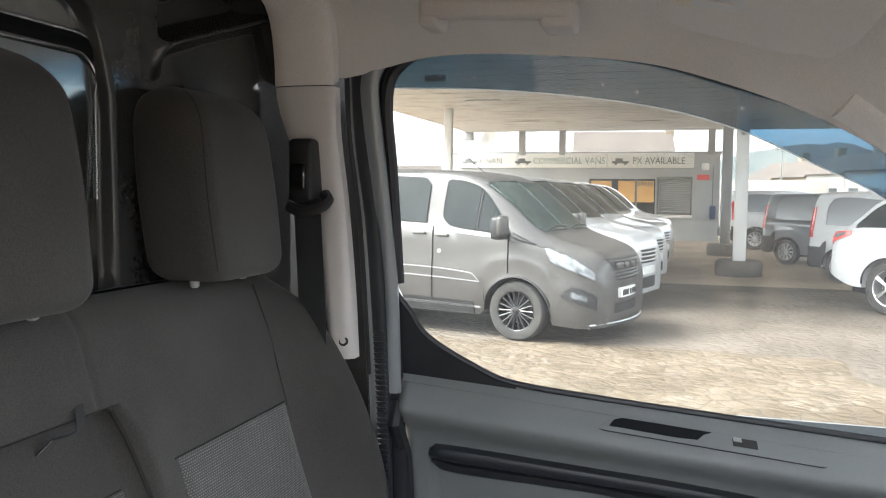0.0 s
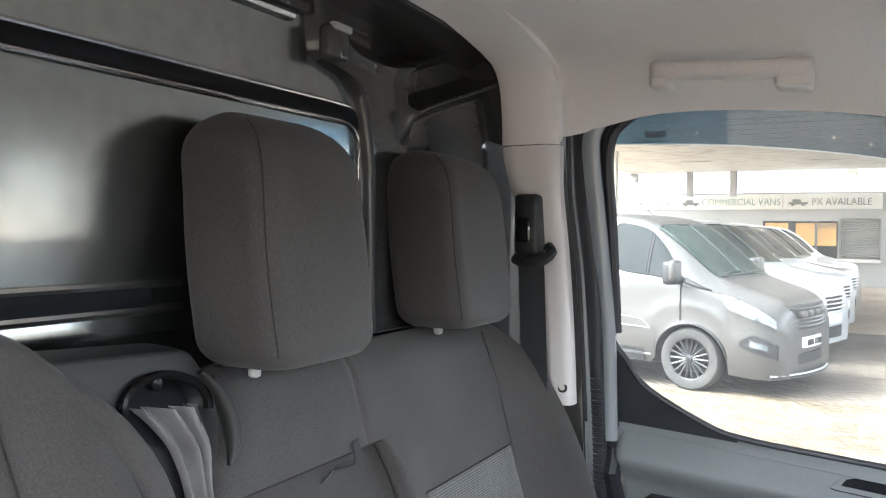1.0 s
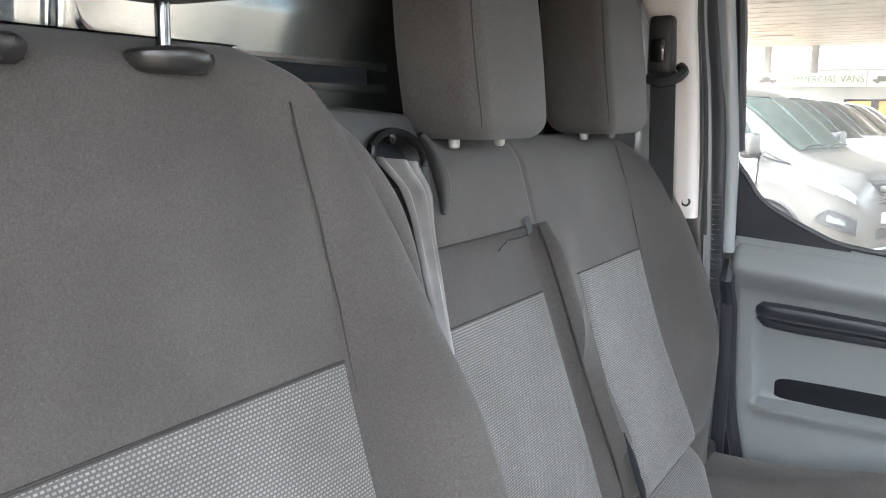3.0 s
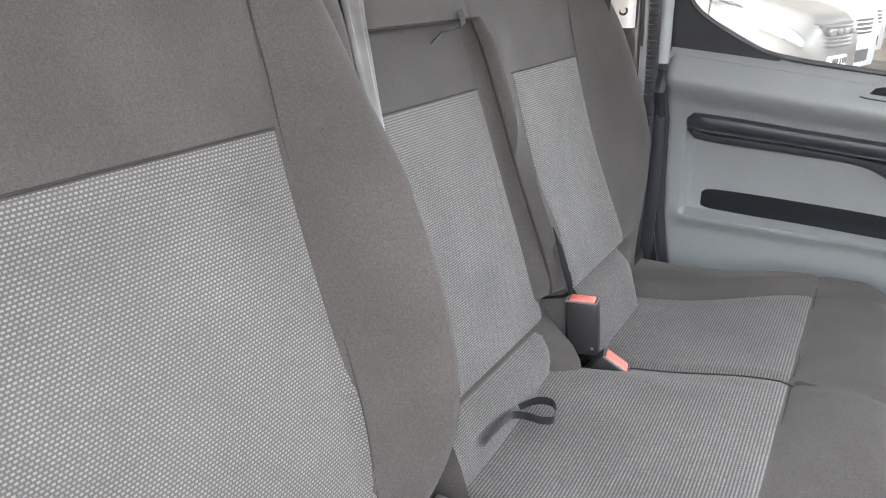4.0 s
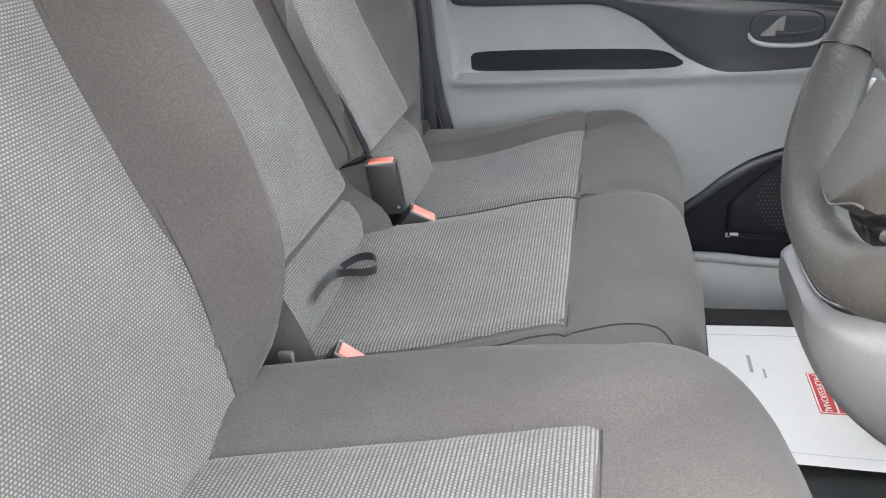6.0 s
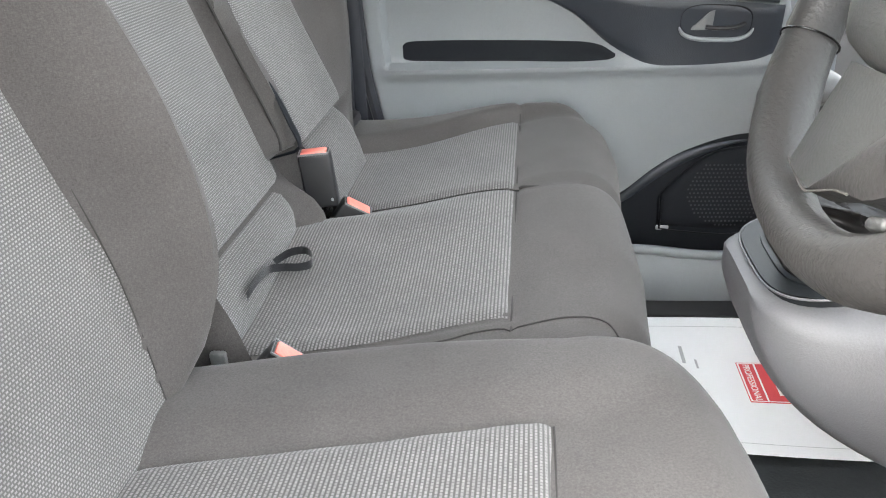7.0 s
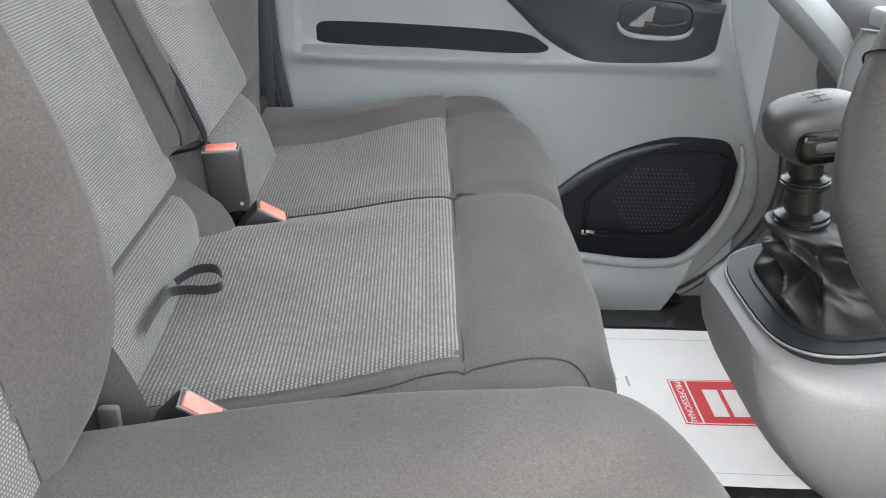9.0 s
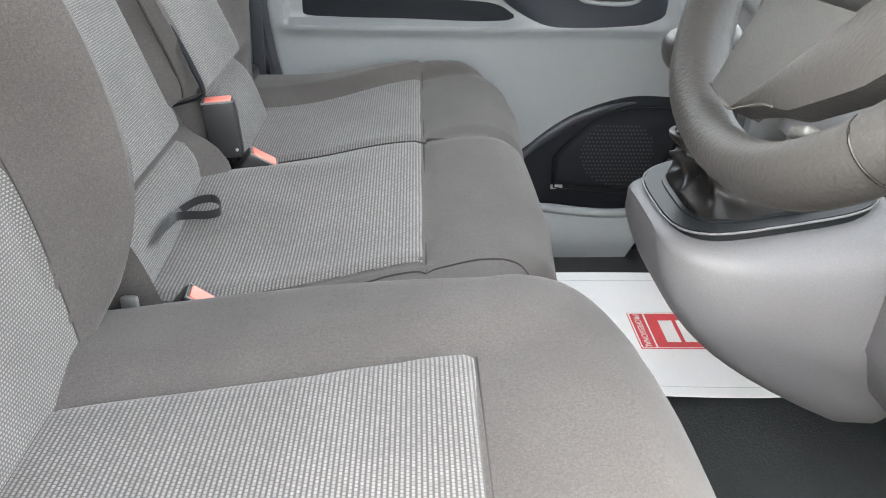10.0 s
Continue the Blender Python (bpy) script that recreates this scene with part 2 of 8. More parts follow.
M_CARPET = stuff_mat("ribbed_black_floor_rubber", (0.014, 0.017, 0.018), (0.024, 0.028, 0.030), rough=0.8, big=8, fine=220, bump=0.8, dist=0.002)
M_COLLAR = stuff_mat("satin_black_collar_plastic", (0.016, 0.015, 0.015), (0.024, 0.023, 0.022), rough=0.3, big=20, fine=600, bump=0.05)
M_BELT = stuff_mat("pale_worn_belt_webbing", (0.065, 0.062, 0.062), (0.15, 0.143, 0.143), rough=0.5, big=14, fine=800, bump=0.3, sheen=0.3)
M_BELTBLACK = stuff_mat("black_belt_webbing", (0.013, 0.014, 0.016), (0.02, 0.021, 0.024), rough=0.75, big=20, fine=900, bump=0.4, sheen=0.2)
M_GLASS = glass_mat("clear_side_glass", (0.93, 0.95, 0.95), haze=0.016)
M_DEFLECT = glass_mat("blue_smoked_deflector", (0.27, 0.40, 0.50), rough=0.0)
M_STICKER = stuff_mat("yellow_white_sticker", (0.75, 0.66, 0.42), (0.82, 0.76, 0.66), rough=0.6, big=25, bump=0.02)

# ---------------------------------------------------------------- mesh tools
def lerp_table(table, v):
    """Smoothly read a short table of (at, value)."""
    if v <= table[0][0]:
        return table[0][1]
    for (a, p), (b, q) in zip(table, table[1:]):
        if v <= b:
            k = (v - a) / (b - a)
            return p + (q - p) * k
    return table[-1][1]


def spline_table(table, v):
    """Catmull-Rom through a short table of (at, value)."""
    if v <= table[0][0]:
        return table[0][1]
    if v >= table[-1][0]:
        return table[-1][1]
    for i in range(len(table) - 1):
        if v <= table[i + 1][0]:
            a, b = table[i], table[i + 1]
            p = table[i - 1] if i else a
            q = table[i + 2] if i + 2 < len(table) else b
            h = b[0] - a[0]
            k = (v - a[0]) / h
            m0 = (b[1] - p[1]) / (b[0] - p[0]) * h
            m1 = (q[1] - a[1]) / (q[0] - a[0]) * h
            return (2 * k**3 - 3 * k**2 + 1) * a[1] + (k**3 - 2 * k**2 + k) * m0 + (-2 * k**3 + 3 * k**2) * b[1] + (k**3 - k**2) * m1


def step(a, b, v):
    k = min(1.0, max(0.0, (v - a) / (b - a)))
    return k * k * (3 - 2 * k)


def spread(a, b, n):
    return [a + (b - a) * i / (n - 1) for i in range(n)]


def thing(name, label, category, at=(0, 0, 0), group="", kind=""):
    ob = new(name)
    ob.location = at
    ob.empty_display_size = 0.05
    return tagged(ob, label, category, group, kind)


def part(name, bm, mat, parent=None, label="", sharp=38):
    """Link a bmesh as one mesh object under a thing or a part."""
    me = bpy.data.meshes.new(name)
    bm.normal_update()
    bm.to_mesh(me)
    bm.free()
    me.materials.append(mat)
    for poly in me.polygons:
        poly.use_smooth = True
    me.set_sharp_from_angle(angle=radians(sharp))
    ob = new(name, me)
    if parent is not None:
        ob.parent = parent
        if parent.type == "EMPTY":
            ob.matrix_parent_inverse = Matrix.Translation(-Vector(parent.location))
    if label:
        ob["label"] = label
    return ob


def setting(name, bm, mat, label, category, sharp=38):
    return tagged(part(name, bm, mat, None, "", sharp), label, category, "", "structure")


def fix_out(bm):
    bmesh.ops.recalc_face_normals(bm, faces=bm.faces)
    return bm


def loft(rings, closed=True, caps=True, bm=None):
    bm = bm or bmesh.new()
    rows = [[bm.verts.new(p) for p in ring] for ring in rings]
    n = len(rows[0])
    for a, b in zip(rows, rows[1:]):
        for i in range(n if closed else n - 1):
            j = (i + 1) % n
            bm.faces.new((a[i], a[j], b[j], b[i]))
    if caps and closed:
        bm.faces.new(list(reversed(rows[0])))
        bm.faces.new(rows[-1])
    return fix_out(bm)


def box(lo, hi, bevel=0.0, seg=2, bm=None, m=None):
    """A box between two corners, with rounded edges."""
    own = bmesh.new()
    bmesh.ops.create_cube(own, size=1.0)
    lo, hi = Vector(lo), Vector(hi)
    for v in own.verts:
        v.co = Vector(((lo[k] + hi[k]) / 2 + v.co[k] * (hi[k] - lo[k])) for k in range(3))
    if bevel:
        bmesh.ops.bevel(own, geom=list(own.edges), offset=bevel, segments=seg, profile=0.5, affect="EDGES")
    if m is not None:
        own.transform(m)
    if bm is None:
        return own
    return merge(bm, own)


def merge(bm, own):
    me = bpy.data.meshes.new("tmp")
    own.to_mesh(me)
    own.free()
    bm.from_mesh(me)
    bpy.data.meshes.remove(me)
    return bm


def tube(points, r, seg=8, bm=None, close=False, flat=1.0, up=None):
    """A round (or flattened) bar swept along points. r: one radius or one for each point."""
    pts = [Vector(p) for p in points]
    own = bmesh.new()
    rings = []
    n = len(pts)
    ref = Vector(up) if up else None
    for i, p in enumerate(pts):
        a = pts[(i - 1) % n] if close or i else pts[0]
        b = pts[(i + 1) % n] if close or i < n - 1 else pts[-1]
        d = (b - a).normalized()
        if ref is None:
            ref = Vector((0, 0, 1)) if abs(d.z) < 0.9 else Vector((1, 0, 0))
        side = d.cross(ref).normalized()
        top = side.cross(d).normalized()
        if up is None:
            ref = top
        rr = r[i] if isinstance(r, (list, tuple)) else r
        rings.append([p + side * (rr * math.cos(2 * math.pi * k / seg)) + top * (rr * flat * math.sin(2 * math.pi * k / seg)) for k in range(seg)])
    if close:
        rings.append(rings[0])
    loft(rings, True, not close, own)
    if close:
        bmesh.ops.remove_doubles(own, verts=own.verts, dist=1e-6)
    return own if bm is None else merge(bm, own)


def smooth_path(points, n=8):
    """Points on a Catmull-Rom curve through the given ones."""
    pts = [Vector(p) for p in points]
    out = []
    for i in range(len(pts) - 1):
        p0, p1, p2, p3 = pts[max(0, i - 1)], pts[i], pts[i + 1], pts[min(len(pts) - 1, i + 2)]
        for k in range(n):
            t = k / n
            out.append(0.5 * (2 * p1 + (p2 - p0) * t + (2 * p0 - 5 * p1 + 4 * p2 - p3) * t * t + (3 * p1 - p0 - 3 * p2 + p3) * t**3))
    return out + [pts[-1]]


def lathe(profile, seg=24, m=None, bm=None, caps=True):
    """A turned body from (radius, height) pairs round z."""
    rings = [[Vector((max(r, 1e-5) * math.cos(2 * math.pi * k / seg), max(r, 1e-5) * math.sin(2 * math.pi * k / seg), h)) for k in range(seg)] for r, h in profile]
    own = loft(rings, True, caps)
    if m is not None:
        own.transform(m)
    return own if bm is None else merge(bm, own)


def sheet(fn, us, vs, thick=0.0, uv=None, bm=None):
    """A grid of points fn(u, v), with a rim folded back by thick; uv: metres for each (u, v)."""
    own = bm or bmesh.new()
    grid = [[own.verts.new(fn(u, v)) for v in vs] for u in us]
    lay = own.loops.layers.uv.new("UVMap") if uv else None
    for i in range(len(us) - 1):
        for j in range(len(vs) - 1):
            f = own.faces.new((grid[i][j], grid[i + 1][j], grid[i + 1][j + 1], grid[i][j + 1]))
            if lay:
                for loop, (a, b) in zip(f.loops, ((i, j), (i + 1, j), (i + 1, j + 1), (i, j + 1))):
                    loop[lay].uv = uv(us[a], vs[b])
    if thick:
        own.normal_update()
        rim = [(i, 0) for i in range(len(us))] + [(len(us) - 1, j) for j in range(1, len(vs))]
        rim += [(i, len(vs) - 1) for i in range(len(us) - 2, -1, -1)] + [(0, j) for j in range(len(vs) - 2, 0, -1)]
        low = [own.verts.new(grid[i][j].co - grid[i][j].normal * thick) for i, j in rim]
        for k in range(len(rim)):
            q = (k + 1) % len(rim)
            f = own.faces.new((grid[rim[q][0]][rim[q][1]], grid[rim[k][0]][rim[k][1]], low[k], low[q]))
            if lay:
                for loop in f.loops:
                    loop[lay].uv = uv(us[rim[k][0]], vs[rim[k][1]])
    return own


def slab(fn, us, vs, depth):
    """A grid of points with a back the vector depth behind it, closed round its rim."""
    own = bmesh.new()
    d = Vector(depth)
    top = [[own.verts.new(fn(u, v)) for v in vs] for u in us]
    low = [[own.verts.new(w.co + d) for w in row] for row in top]
    for i in range(len(us) - 1):
        for j in range(len(vs) - 1):
            own.faces.new((top[i][j], top[i + 1][j], top[i + 1][j + 1], top[i][j + 1]))
            own.faces.new((low[i][j], low[i][j + 1], low[i + 1][j + 1], low[i + 1][j]))
    a, b = len(us) - 1, len(vs) - 1
    rim = [(i, 0) for i in range(a)] + [(a, j) for j in range(b)] + [(i, b) for i in range(a, 0, -1)] + [(0, j) for j in range(b, 0, -1)]
    for k, (i, j) in enumerate(rim):
        p, q = rim[(k + 1) % len(rim)]
        own.faces.new((top[i][j], low[i][j], low[p][q], top[p][q]))
    return fix_out(own)


def flat_shape(outline, fn, depth):
    """A flat plate from an outline of (a, b), laid in space by fn(a, b), with the given depth vector."""
    own = bmesh.new()
    top = [own.verts.new(fn(a, b)) for a, b in outline]
    low = [own.verts.new(v.co + Vector(depth)) for v in top]
    own.faces.new(top)
    own.faces.new(list(reversed(low)))
    for i in range(len(top)):
        j = (i + 1) % len(top)
        own.faces.new((top[j], top[i], low[i], low[j]))
    return fix_out(own)

# ---------------------------------------------------------------- cab shell of the van (x forward, y to the passenger's side)
MID = 0.65          # the van's middle line
FLOOR = 0.43
TOP_OF_WINDOW = [(-0.62, 1.79), (-0.50, 1.795), (-0.44, 1.808), (-0.36, 1.823), (-0.24, 1.823), (-0.04, 1.803), (0.088, 1.766), (0.213, 1.714), (0.33, 1.64), (0.45, 1.53)]


def lining_point(x, s):
    """Headlining: s 0 at the passenger's window, 1 at the middle line, 2 at the driver's side."""
    side = 1 if s <= 1 else -1
    k = s if s <= 1 else 2 - s
    top = spline_table(TOP_OF_WINDOW, x)
    edge = 1.352 + 0.10 * max(0.0, 1.80 - top)
    b = step(-0.36, -0.52, x)
    y = spline_table([(0, edge), (0.05, edge - 0.012), (0.2, 1.285 + 0.010 * b), (0.36, 1.20 + 0.035 * b), (0.55, 1.08 + 0.02 * b), (0.8, 0.86), (1, MID)], k)
    roof = 1.945 - 0.9 * max(0.0, x - 0.12) ** 1.6
    z = spline_table([(0, top), (0.05, top + 0.012), (0.2, top + (roof - top) * (0.42 + 0.12 * b)), (0.36, top + (roof - top) * (0.66 + 0.16 * b)), (0.55, top + (roof - top) * (0.86 + 0.06 * b)), (0.8, roof - 0.006), (1, roof)], k)
    return Vector((x, y if side > 0 else 2 * MID - y, z))


bm = slab(lining_point, spread(-0.60, 0.345, 40), spread(0, 2, 61), (0, 0, 0.02))
ceiling = setting("ceiling", bm, M_LINING, "pale grey felt headlining of the van's cab", "ceiling")

# roof skin over the lining and the load space behind, plain
roof_skin = slab(lambda u, v: Vector((u, MID + v, 2.02 - 0.10 * abs(v) ** 3 - max(0, u - 0.25) * 0.5)), spread(-1.2, 0.36, 12), spread(-0.74, 0.74, 15), (0, 0, 0.02))
setting("roof", roof_skin, M_BODYSILVER, "silver painted steel roof of the van", "roof")

setting("underbody", box((-1.15, MID - 0.70, GROUND), (1.02, MID + 0.70, FLOOR - 0.045), 0.02), M_LOWPLASTIC, "black underbody of the van below the cab floor", "underbody")
bm = box((-1.2, MID - 0.80, FLOOR - 0.04), (1.05, MID + 0.80, FLOOR), 0.01)
setting("floor", bm, M_CARPET, "black ribbed rubber floor of the cab", "floor")

# windscreen header, scuttle and the nose end: plain closing walls
bm = slab(lambda u, v: Vector((0.35 + 0.72 * u, MID + v * (0.60 + 0.14 * u), 1.90 - 0.67 * u - 0.10 * abs(v) ** 3 * (1 - u))), spread(0, 1, 8), spread(-1, 1, 8), (0.006, 0, 0.006))
screen = setting("window_1", bm, M_GLASS, "clear windscreen glass sloping over the dashboard", "windscreen")
screen.visible_shadow = False
bm = box((1.05, MID - 0.80, FLOOR - 0.04), (1.10, MID + 0.80, 1.24), 0.01)
setting("wall_front", bm, M_LOWPLASTIC, "black firewall in front of the footwell", "firewall")
bm = slab(lambda u, v: Vector((u, MID - 0.80 + v, 0)), [-1.2, -0.47], [0, 0.03], (0, 0, 1.9))
bm.transform(Matrix.Translation((0, 0, FLOOR - 0.04)) @ Matrix.Rotation(0, 4, "X"))
setting("wall_side", bm, M_BODYSILVER, "silver painted side panel behind the driver's door opening", "van side")
# coloured black instead of silver, to darken the gap beside the pillar
bm = box((-1.2, MID + 0.80, FLOOR - 0.04), (-0.50, MID + 0.84, 1.9), 0.01)
setting("wall_side_far", bm, M_BLACKSTEEL, "side panel behind the passenger's door, coloured black to darken the pillar gap", "van side")
bm = box((0.62, MID + 0.80, FLOOR - 0.04), (1.10, MID + 0.84, 1.22), 0.01)
setting("wall_wing_far", bm, M_BODYSILVER, "silver painted front wing ahead of the passenger's door", "van side")
bm = box((0.62, MID - 0.84, FLOOR - 0.04), (1.10, MID - 0.80, 1.22), 0.01)
setting("wall_wing", bm, M_BODYSILVER, "silver painted front wing ahead of the driver's door", "van side")

# ---------------------------------------------------------------- bulkhead behind the seats
BULK = -0.705


def bulk_x(y, z):
    x = BULK + lerp_table([(1.50, 0.0), (1.62, 0.014), (1.79, 0.0175), (1.96, 0.0195)], z)
    # two ribs lower down
    x += 0.006 * math.exp(-((z - 1.53) / 0.02) ** 2)
    # an upright rib on the driver's half
    x += 0.012 * math.exp(-(((y - 0.215) / 0.012) ** 2)) * step(1.66, 1.62, z)
    return x


rows_z = sorted(set([round(v, 4) for v in spread(0.43, 1.5, 16) + spread(1.5, 1.62, 40) + spread(1.62, 1.74, 20) + spread(1.74, 1.84, 44) + spread(1.84, 1.96, 10)]))
rows_y = sorted(set([round(v, 4) for v in spread(-0.15, 0.18, 14) + spread(0.18, 0.25, 18) + spread(0.25, 0.92, 24) + spread(0.92, 1.005, 34)]))
bm = slab(lambda y, z: Vector((bulk_x(y, z), y, z)), rows_y, rows_z, (-0.03, 0, 0))
bulkhead = setting("wall_bulkhead", bm, M_BULK, "satin grey pressed steel bulkhead behind the seats", "bulkhead", 60)

# the groove's darkness is a black strip laid on the pressed panel
slot_line = [(BULK + 0.0215, y, 1.79) for y in spread(-0.12, 0.93, 20)] + [(BULK + 0.0205, 0.95 + 0.048 * math.sin(a), 1.742 + 0.048 * math.cos(a)) for a in spread(0.15, math.pi / 2, 8)] + [(BULK + 0.0185, 0.998, z) for z in spread(1.73, 1.69, 3)]
part("slot", tube(slot_line, 0.0105, 8, None, False, 0.35, (1, 0, 0)), M_VOID, bulkhead, "black strip painted as the gap round the pressed panel")
# rolled edges take brighter steel than the panel, to give their highlights
for off in (-0.0122, 0.0112):
    line = [(BULK + 0.0205, y, 1.79 + off) for y in spread(-0.12, 0.93, 20)] + [(BULK + 0.0195, 0.95 + (0.048 + off) * math.sin(a), 1.742 + (0.048 + off) * math.cos(a)) for a in spread(0.15, math.pi / 2, 8)] + [(BULK + 0.0165, 0.998 + off, z) for z in spread(1.73, 1.60, 3)]
    part("rolled_edge", tube(line, 0.0030, 8), M_CHROME, bulkhead)
low_slot = [(BULK + 0.010, y, 1.562) for y in spread(0.26, 0.62, 10)]
part("slot", tube(low_slot, 0.010, 8, None, False, 0.35, (1, 0, 0)), M_VOID, bulkhead, "black strip painted as the gap round the pressed panel")
for off in (-0.013, 0.013):
    part("rolled_edge", tube([(BULK + 0.009, y, 1.562 + off) for y in spread(0.24, 0.66, 12)], 0.005, 8), M_CHROME, bulkhead)
part("rolled_edge", tube([(BULK + 0.022, y, 1.893) for y in spread(-0.12, 0.83, 20)], 0.007, 8), M_CHROME, bulkhead)
part("header", box((BULK - 0.01, -0.14, 1.900), (BULK + 0.030, 1.0, 1.965), 0.006), M_BLACKSTEEL, bulkhead, "black painted header above the bulkhead")
loop_line = smooth_path([(BULK + 0.006, 0.245, 1.70), (BULK + 0.006, 0.247, 1.61), (BULK + 0.006, 0.258, 1.583), (BULK + 0.006, 0.29, 1.574)], 6)
part("rolled_edge", tube(loop_line, 0.006, 8), M_CHROME, bulkhead)

# black pressed corner frame between bulkhead, roof and door pillar
corner = thing("pillar_frame", "gloss black pressed steel corner frame beside the bulkhead", "pillar frame", (-0.66, 1.15, 0.5), kind="structure")


CORNER_LEFT = [(0.46, 0.985), (1.70, 0.985), (1.757, 0.976), (1.80, 0.963), (1.822, 0.951), (1.836, 0.930), (1.844, 0.892), (1.852, 0.868), (1.865, 0.860), (1.90, 0.857), (1.95, 0.850)]
CORNER_RIDGE = [(0.84, 1.905), (0.90, 1.893), (0.93, 1.874), (0.96, 1.866), (1.02, 1.864), (1.08, 1.872), (1.30, 1.935)]


def corner_point(u, z):
    left = spline_table(CORNER_LEFT, z)
    y = left + (1.40 - left) * u
    x = -0.668 + 0.040 * step(1.10, 1.30, y)
    # rolled edge against the bulkhead
    x -= 0.020 * (1 - step(0.0, 0.016, y - left))
    # hollow above the ridge, under the roof
    over = z - spline_table(CORNER_RIDGE, y)
    x -= (0.010 + 0.030 * step(1.0, 1.06, y)) * step(0.0, 0.022, over) * step(0.90, 0.93, y)
    x += 0.006 * math.exp(-((over / 0.008) ** 2)) * step(0.89, 0.92, y) * step(1.10, 1.06, y)
    # rolled upright beside the trough
    x += 0.016 * math.exp(-(((y - 1.076) / 0.011) ** 2)) * step(1.755, 1.79, z) * step(1.885, 1.865, z)
    # trough that climbs to the outer corner, with rolled banks
    d = z - (1.834 + 0.36 * (y - 1.06))
    on = step(1.065, 1.095, y) * step(1.315, 1.285, y)
    x += on * (0.024 * math.exp(-(((d - 0.036) / 0.010) ** 2)) + 0.026 * math.exp(-(((d + 0.036) / 0.011) ** 2)) - 0.026 * step(0.034, 0.018, abs(d)))
    x += 0.018 * math.exp(-(((y - 1.295) / 0.012) ** 2)) * step(0.045, 0.03, abs(d))
    x -= 0.03 * math.exp(-(((y - 1.18) / 0.06) ** 2 + ((z - 1.72) / 0.05) ** 2))
    return Vector((x, y, z))


bm = slab(corner_point, [k ** 1.15 for k in spread(0, 1, 120)], spread(0.46, 1.66, 12) + spread(1.67, 1.95, 110), (-0.010, 0, 0))
part("corner_panel", bm, M_BLACKSTEEL, corner, "", 60)
bm = slab(lambda x, s: lining_point(x, s) + Vector((0, 0, 0.004 - 0.02 * math.sin((x + 0.76) / 0.16 * math.pi))), spread(-0.76, -0.60, 10), spread(0, 2, 61), (0, 0, 0.03))
part("roof_rail", bm, M_BLACKSTEEL, corner, "black rail along the roof")
part("roof_rail_lip", tube([lining_point(-0.606, k) + Vector((0, 0, -0.001)) for k in spread(0.20, 1.8, 60)], 0.004, 8), M_BLACKSTEEL, corner)
bm = box((-0.674, 0.868, 1.847), (-0.652, 0.916, 1.892), 0.008, 3)
part("bracket", bm, M_BLACKSTEEL, corner, "black steel bracket with a pale clip")
bm = box((-0.660, 0.874, 1.884), (-0.649, 0.914, 1.894), 0.003)
part("clip", bm, M_WHITECLIP, corner, "pale plastic clip")

# ---------------------------------------------------------------- door pillar trims, seals
pillar = thing("door_pillar", "pale grey plastic door pillar trim with black seals", "pillar", (-0.53, 1.36, 0.5), kind="structure")


def pillar_trim(u, z):
    y = spline_table([(1.33, 1.372), (1.5, 1.352), (1.65, 1.330), (1.78, 1.303), (1.84, 1.290), (1.88, 1.272), (1.905, 1.235), (1.925, 1.13), (1.94, 1.02)], z)
    w0 = spline_table([(1.33, -0.540), (1.42, -0.545), (1.5, -0.552), (1.65, -0.580), (1.75, -0.604), (1.80, -0.602), (1.9, -0.598)], z)
    w1 = spline_table([(1.33, -0.496), (1.45, -0.497), (1.6, -0.502), (1.70, -0.507), (1.78, -0.503), (1.84, -0.50), (1.9, -0.50)], z)
    x = w0 + (w1 - w0) * u
    bow = 0.010 * (1 - (2 * u - 1) ** 4)
    return Vector((x, y - bow, z))


bm = slab(pillar_trim, spread(0, 1, 15), spread(1.335, 1.775, 24), (0, 0.02, 0))
lower_trim = part("trim", bm, M_TRIM, pillar)
bm = slab(lambda u, v: pillar_trim(u, v) + Vector((0, -0.003, 0)), spread(0, 1, 15), spread(1.7765, 1.935, 16), (0, 0.02, 0.01))
part("upper_trim", bm, M_LINING, pillar)
bm = lathe([(0.009, 0), (0.009, 0.002), (0.006, 0.003), (0.004, 0.001), (0.0, 0.001)], 14, Matrix.Translation((-0.512, 1.3605, 1.366)) @ Matrix.Rotation(radians(90), 4, "X"))
part("screw", bm, M_LOWPLASTIC, lower_trim, "black screw head")
# painted post beside the trim, then the seals, each a rounded strip that follows the opening
POST_Y = [(0.84, 1.470), (1.0, 1.448), (1.2, 1.425), (1.4, 1.408), (1.6, 1.392), (1.80, 1.368)]
POST_X = [(0.84, -0.497), (1.0, -0.490), (1.2, -0.486), (1.34, -0.488), (1.56, -0.496), (1.70, -0.508), (1.80, -0.508)]


def upright_strip(name, shift, half, deep, mat, label="", z0=0.84, z1=1.80, out=0.0):
    """A rounded strip beside the door opening; shift: how far it stands from the trim's edge."""
    rings = []
    for z in spread(z0, z1, 30):
        x, y, h = spline_table(POST_X, z) + spline_table(shift, z), spline_table(POST_Y, z) - out, spline_table(half, z)
        rings.append([Vector((x + h * math.copysign(abs(math.cos(a)) ** 0.6, math.cos(a)), y + deep * math.copysign(abs(math.sin(a)) ** 0.6, math.sin(a)), z)) for a in [2 * math.pi * k / 16 for k in range(16)]])
    return part(name, loft(rings), mat, pillar, label)


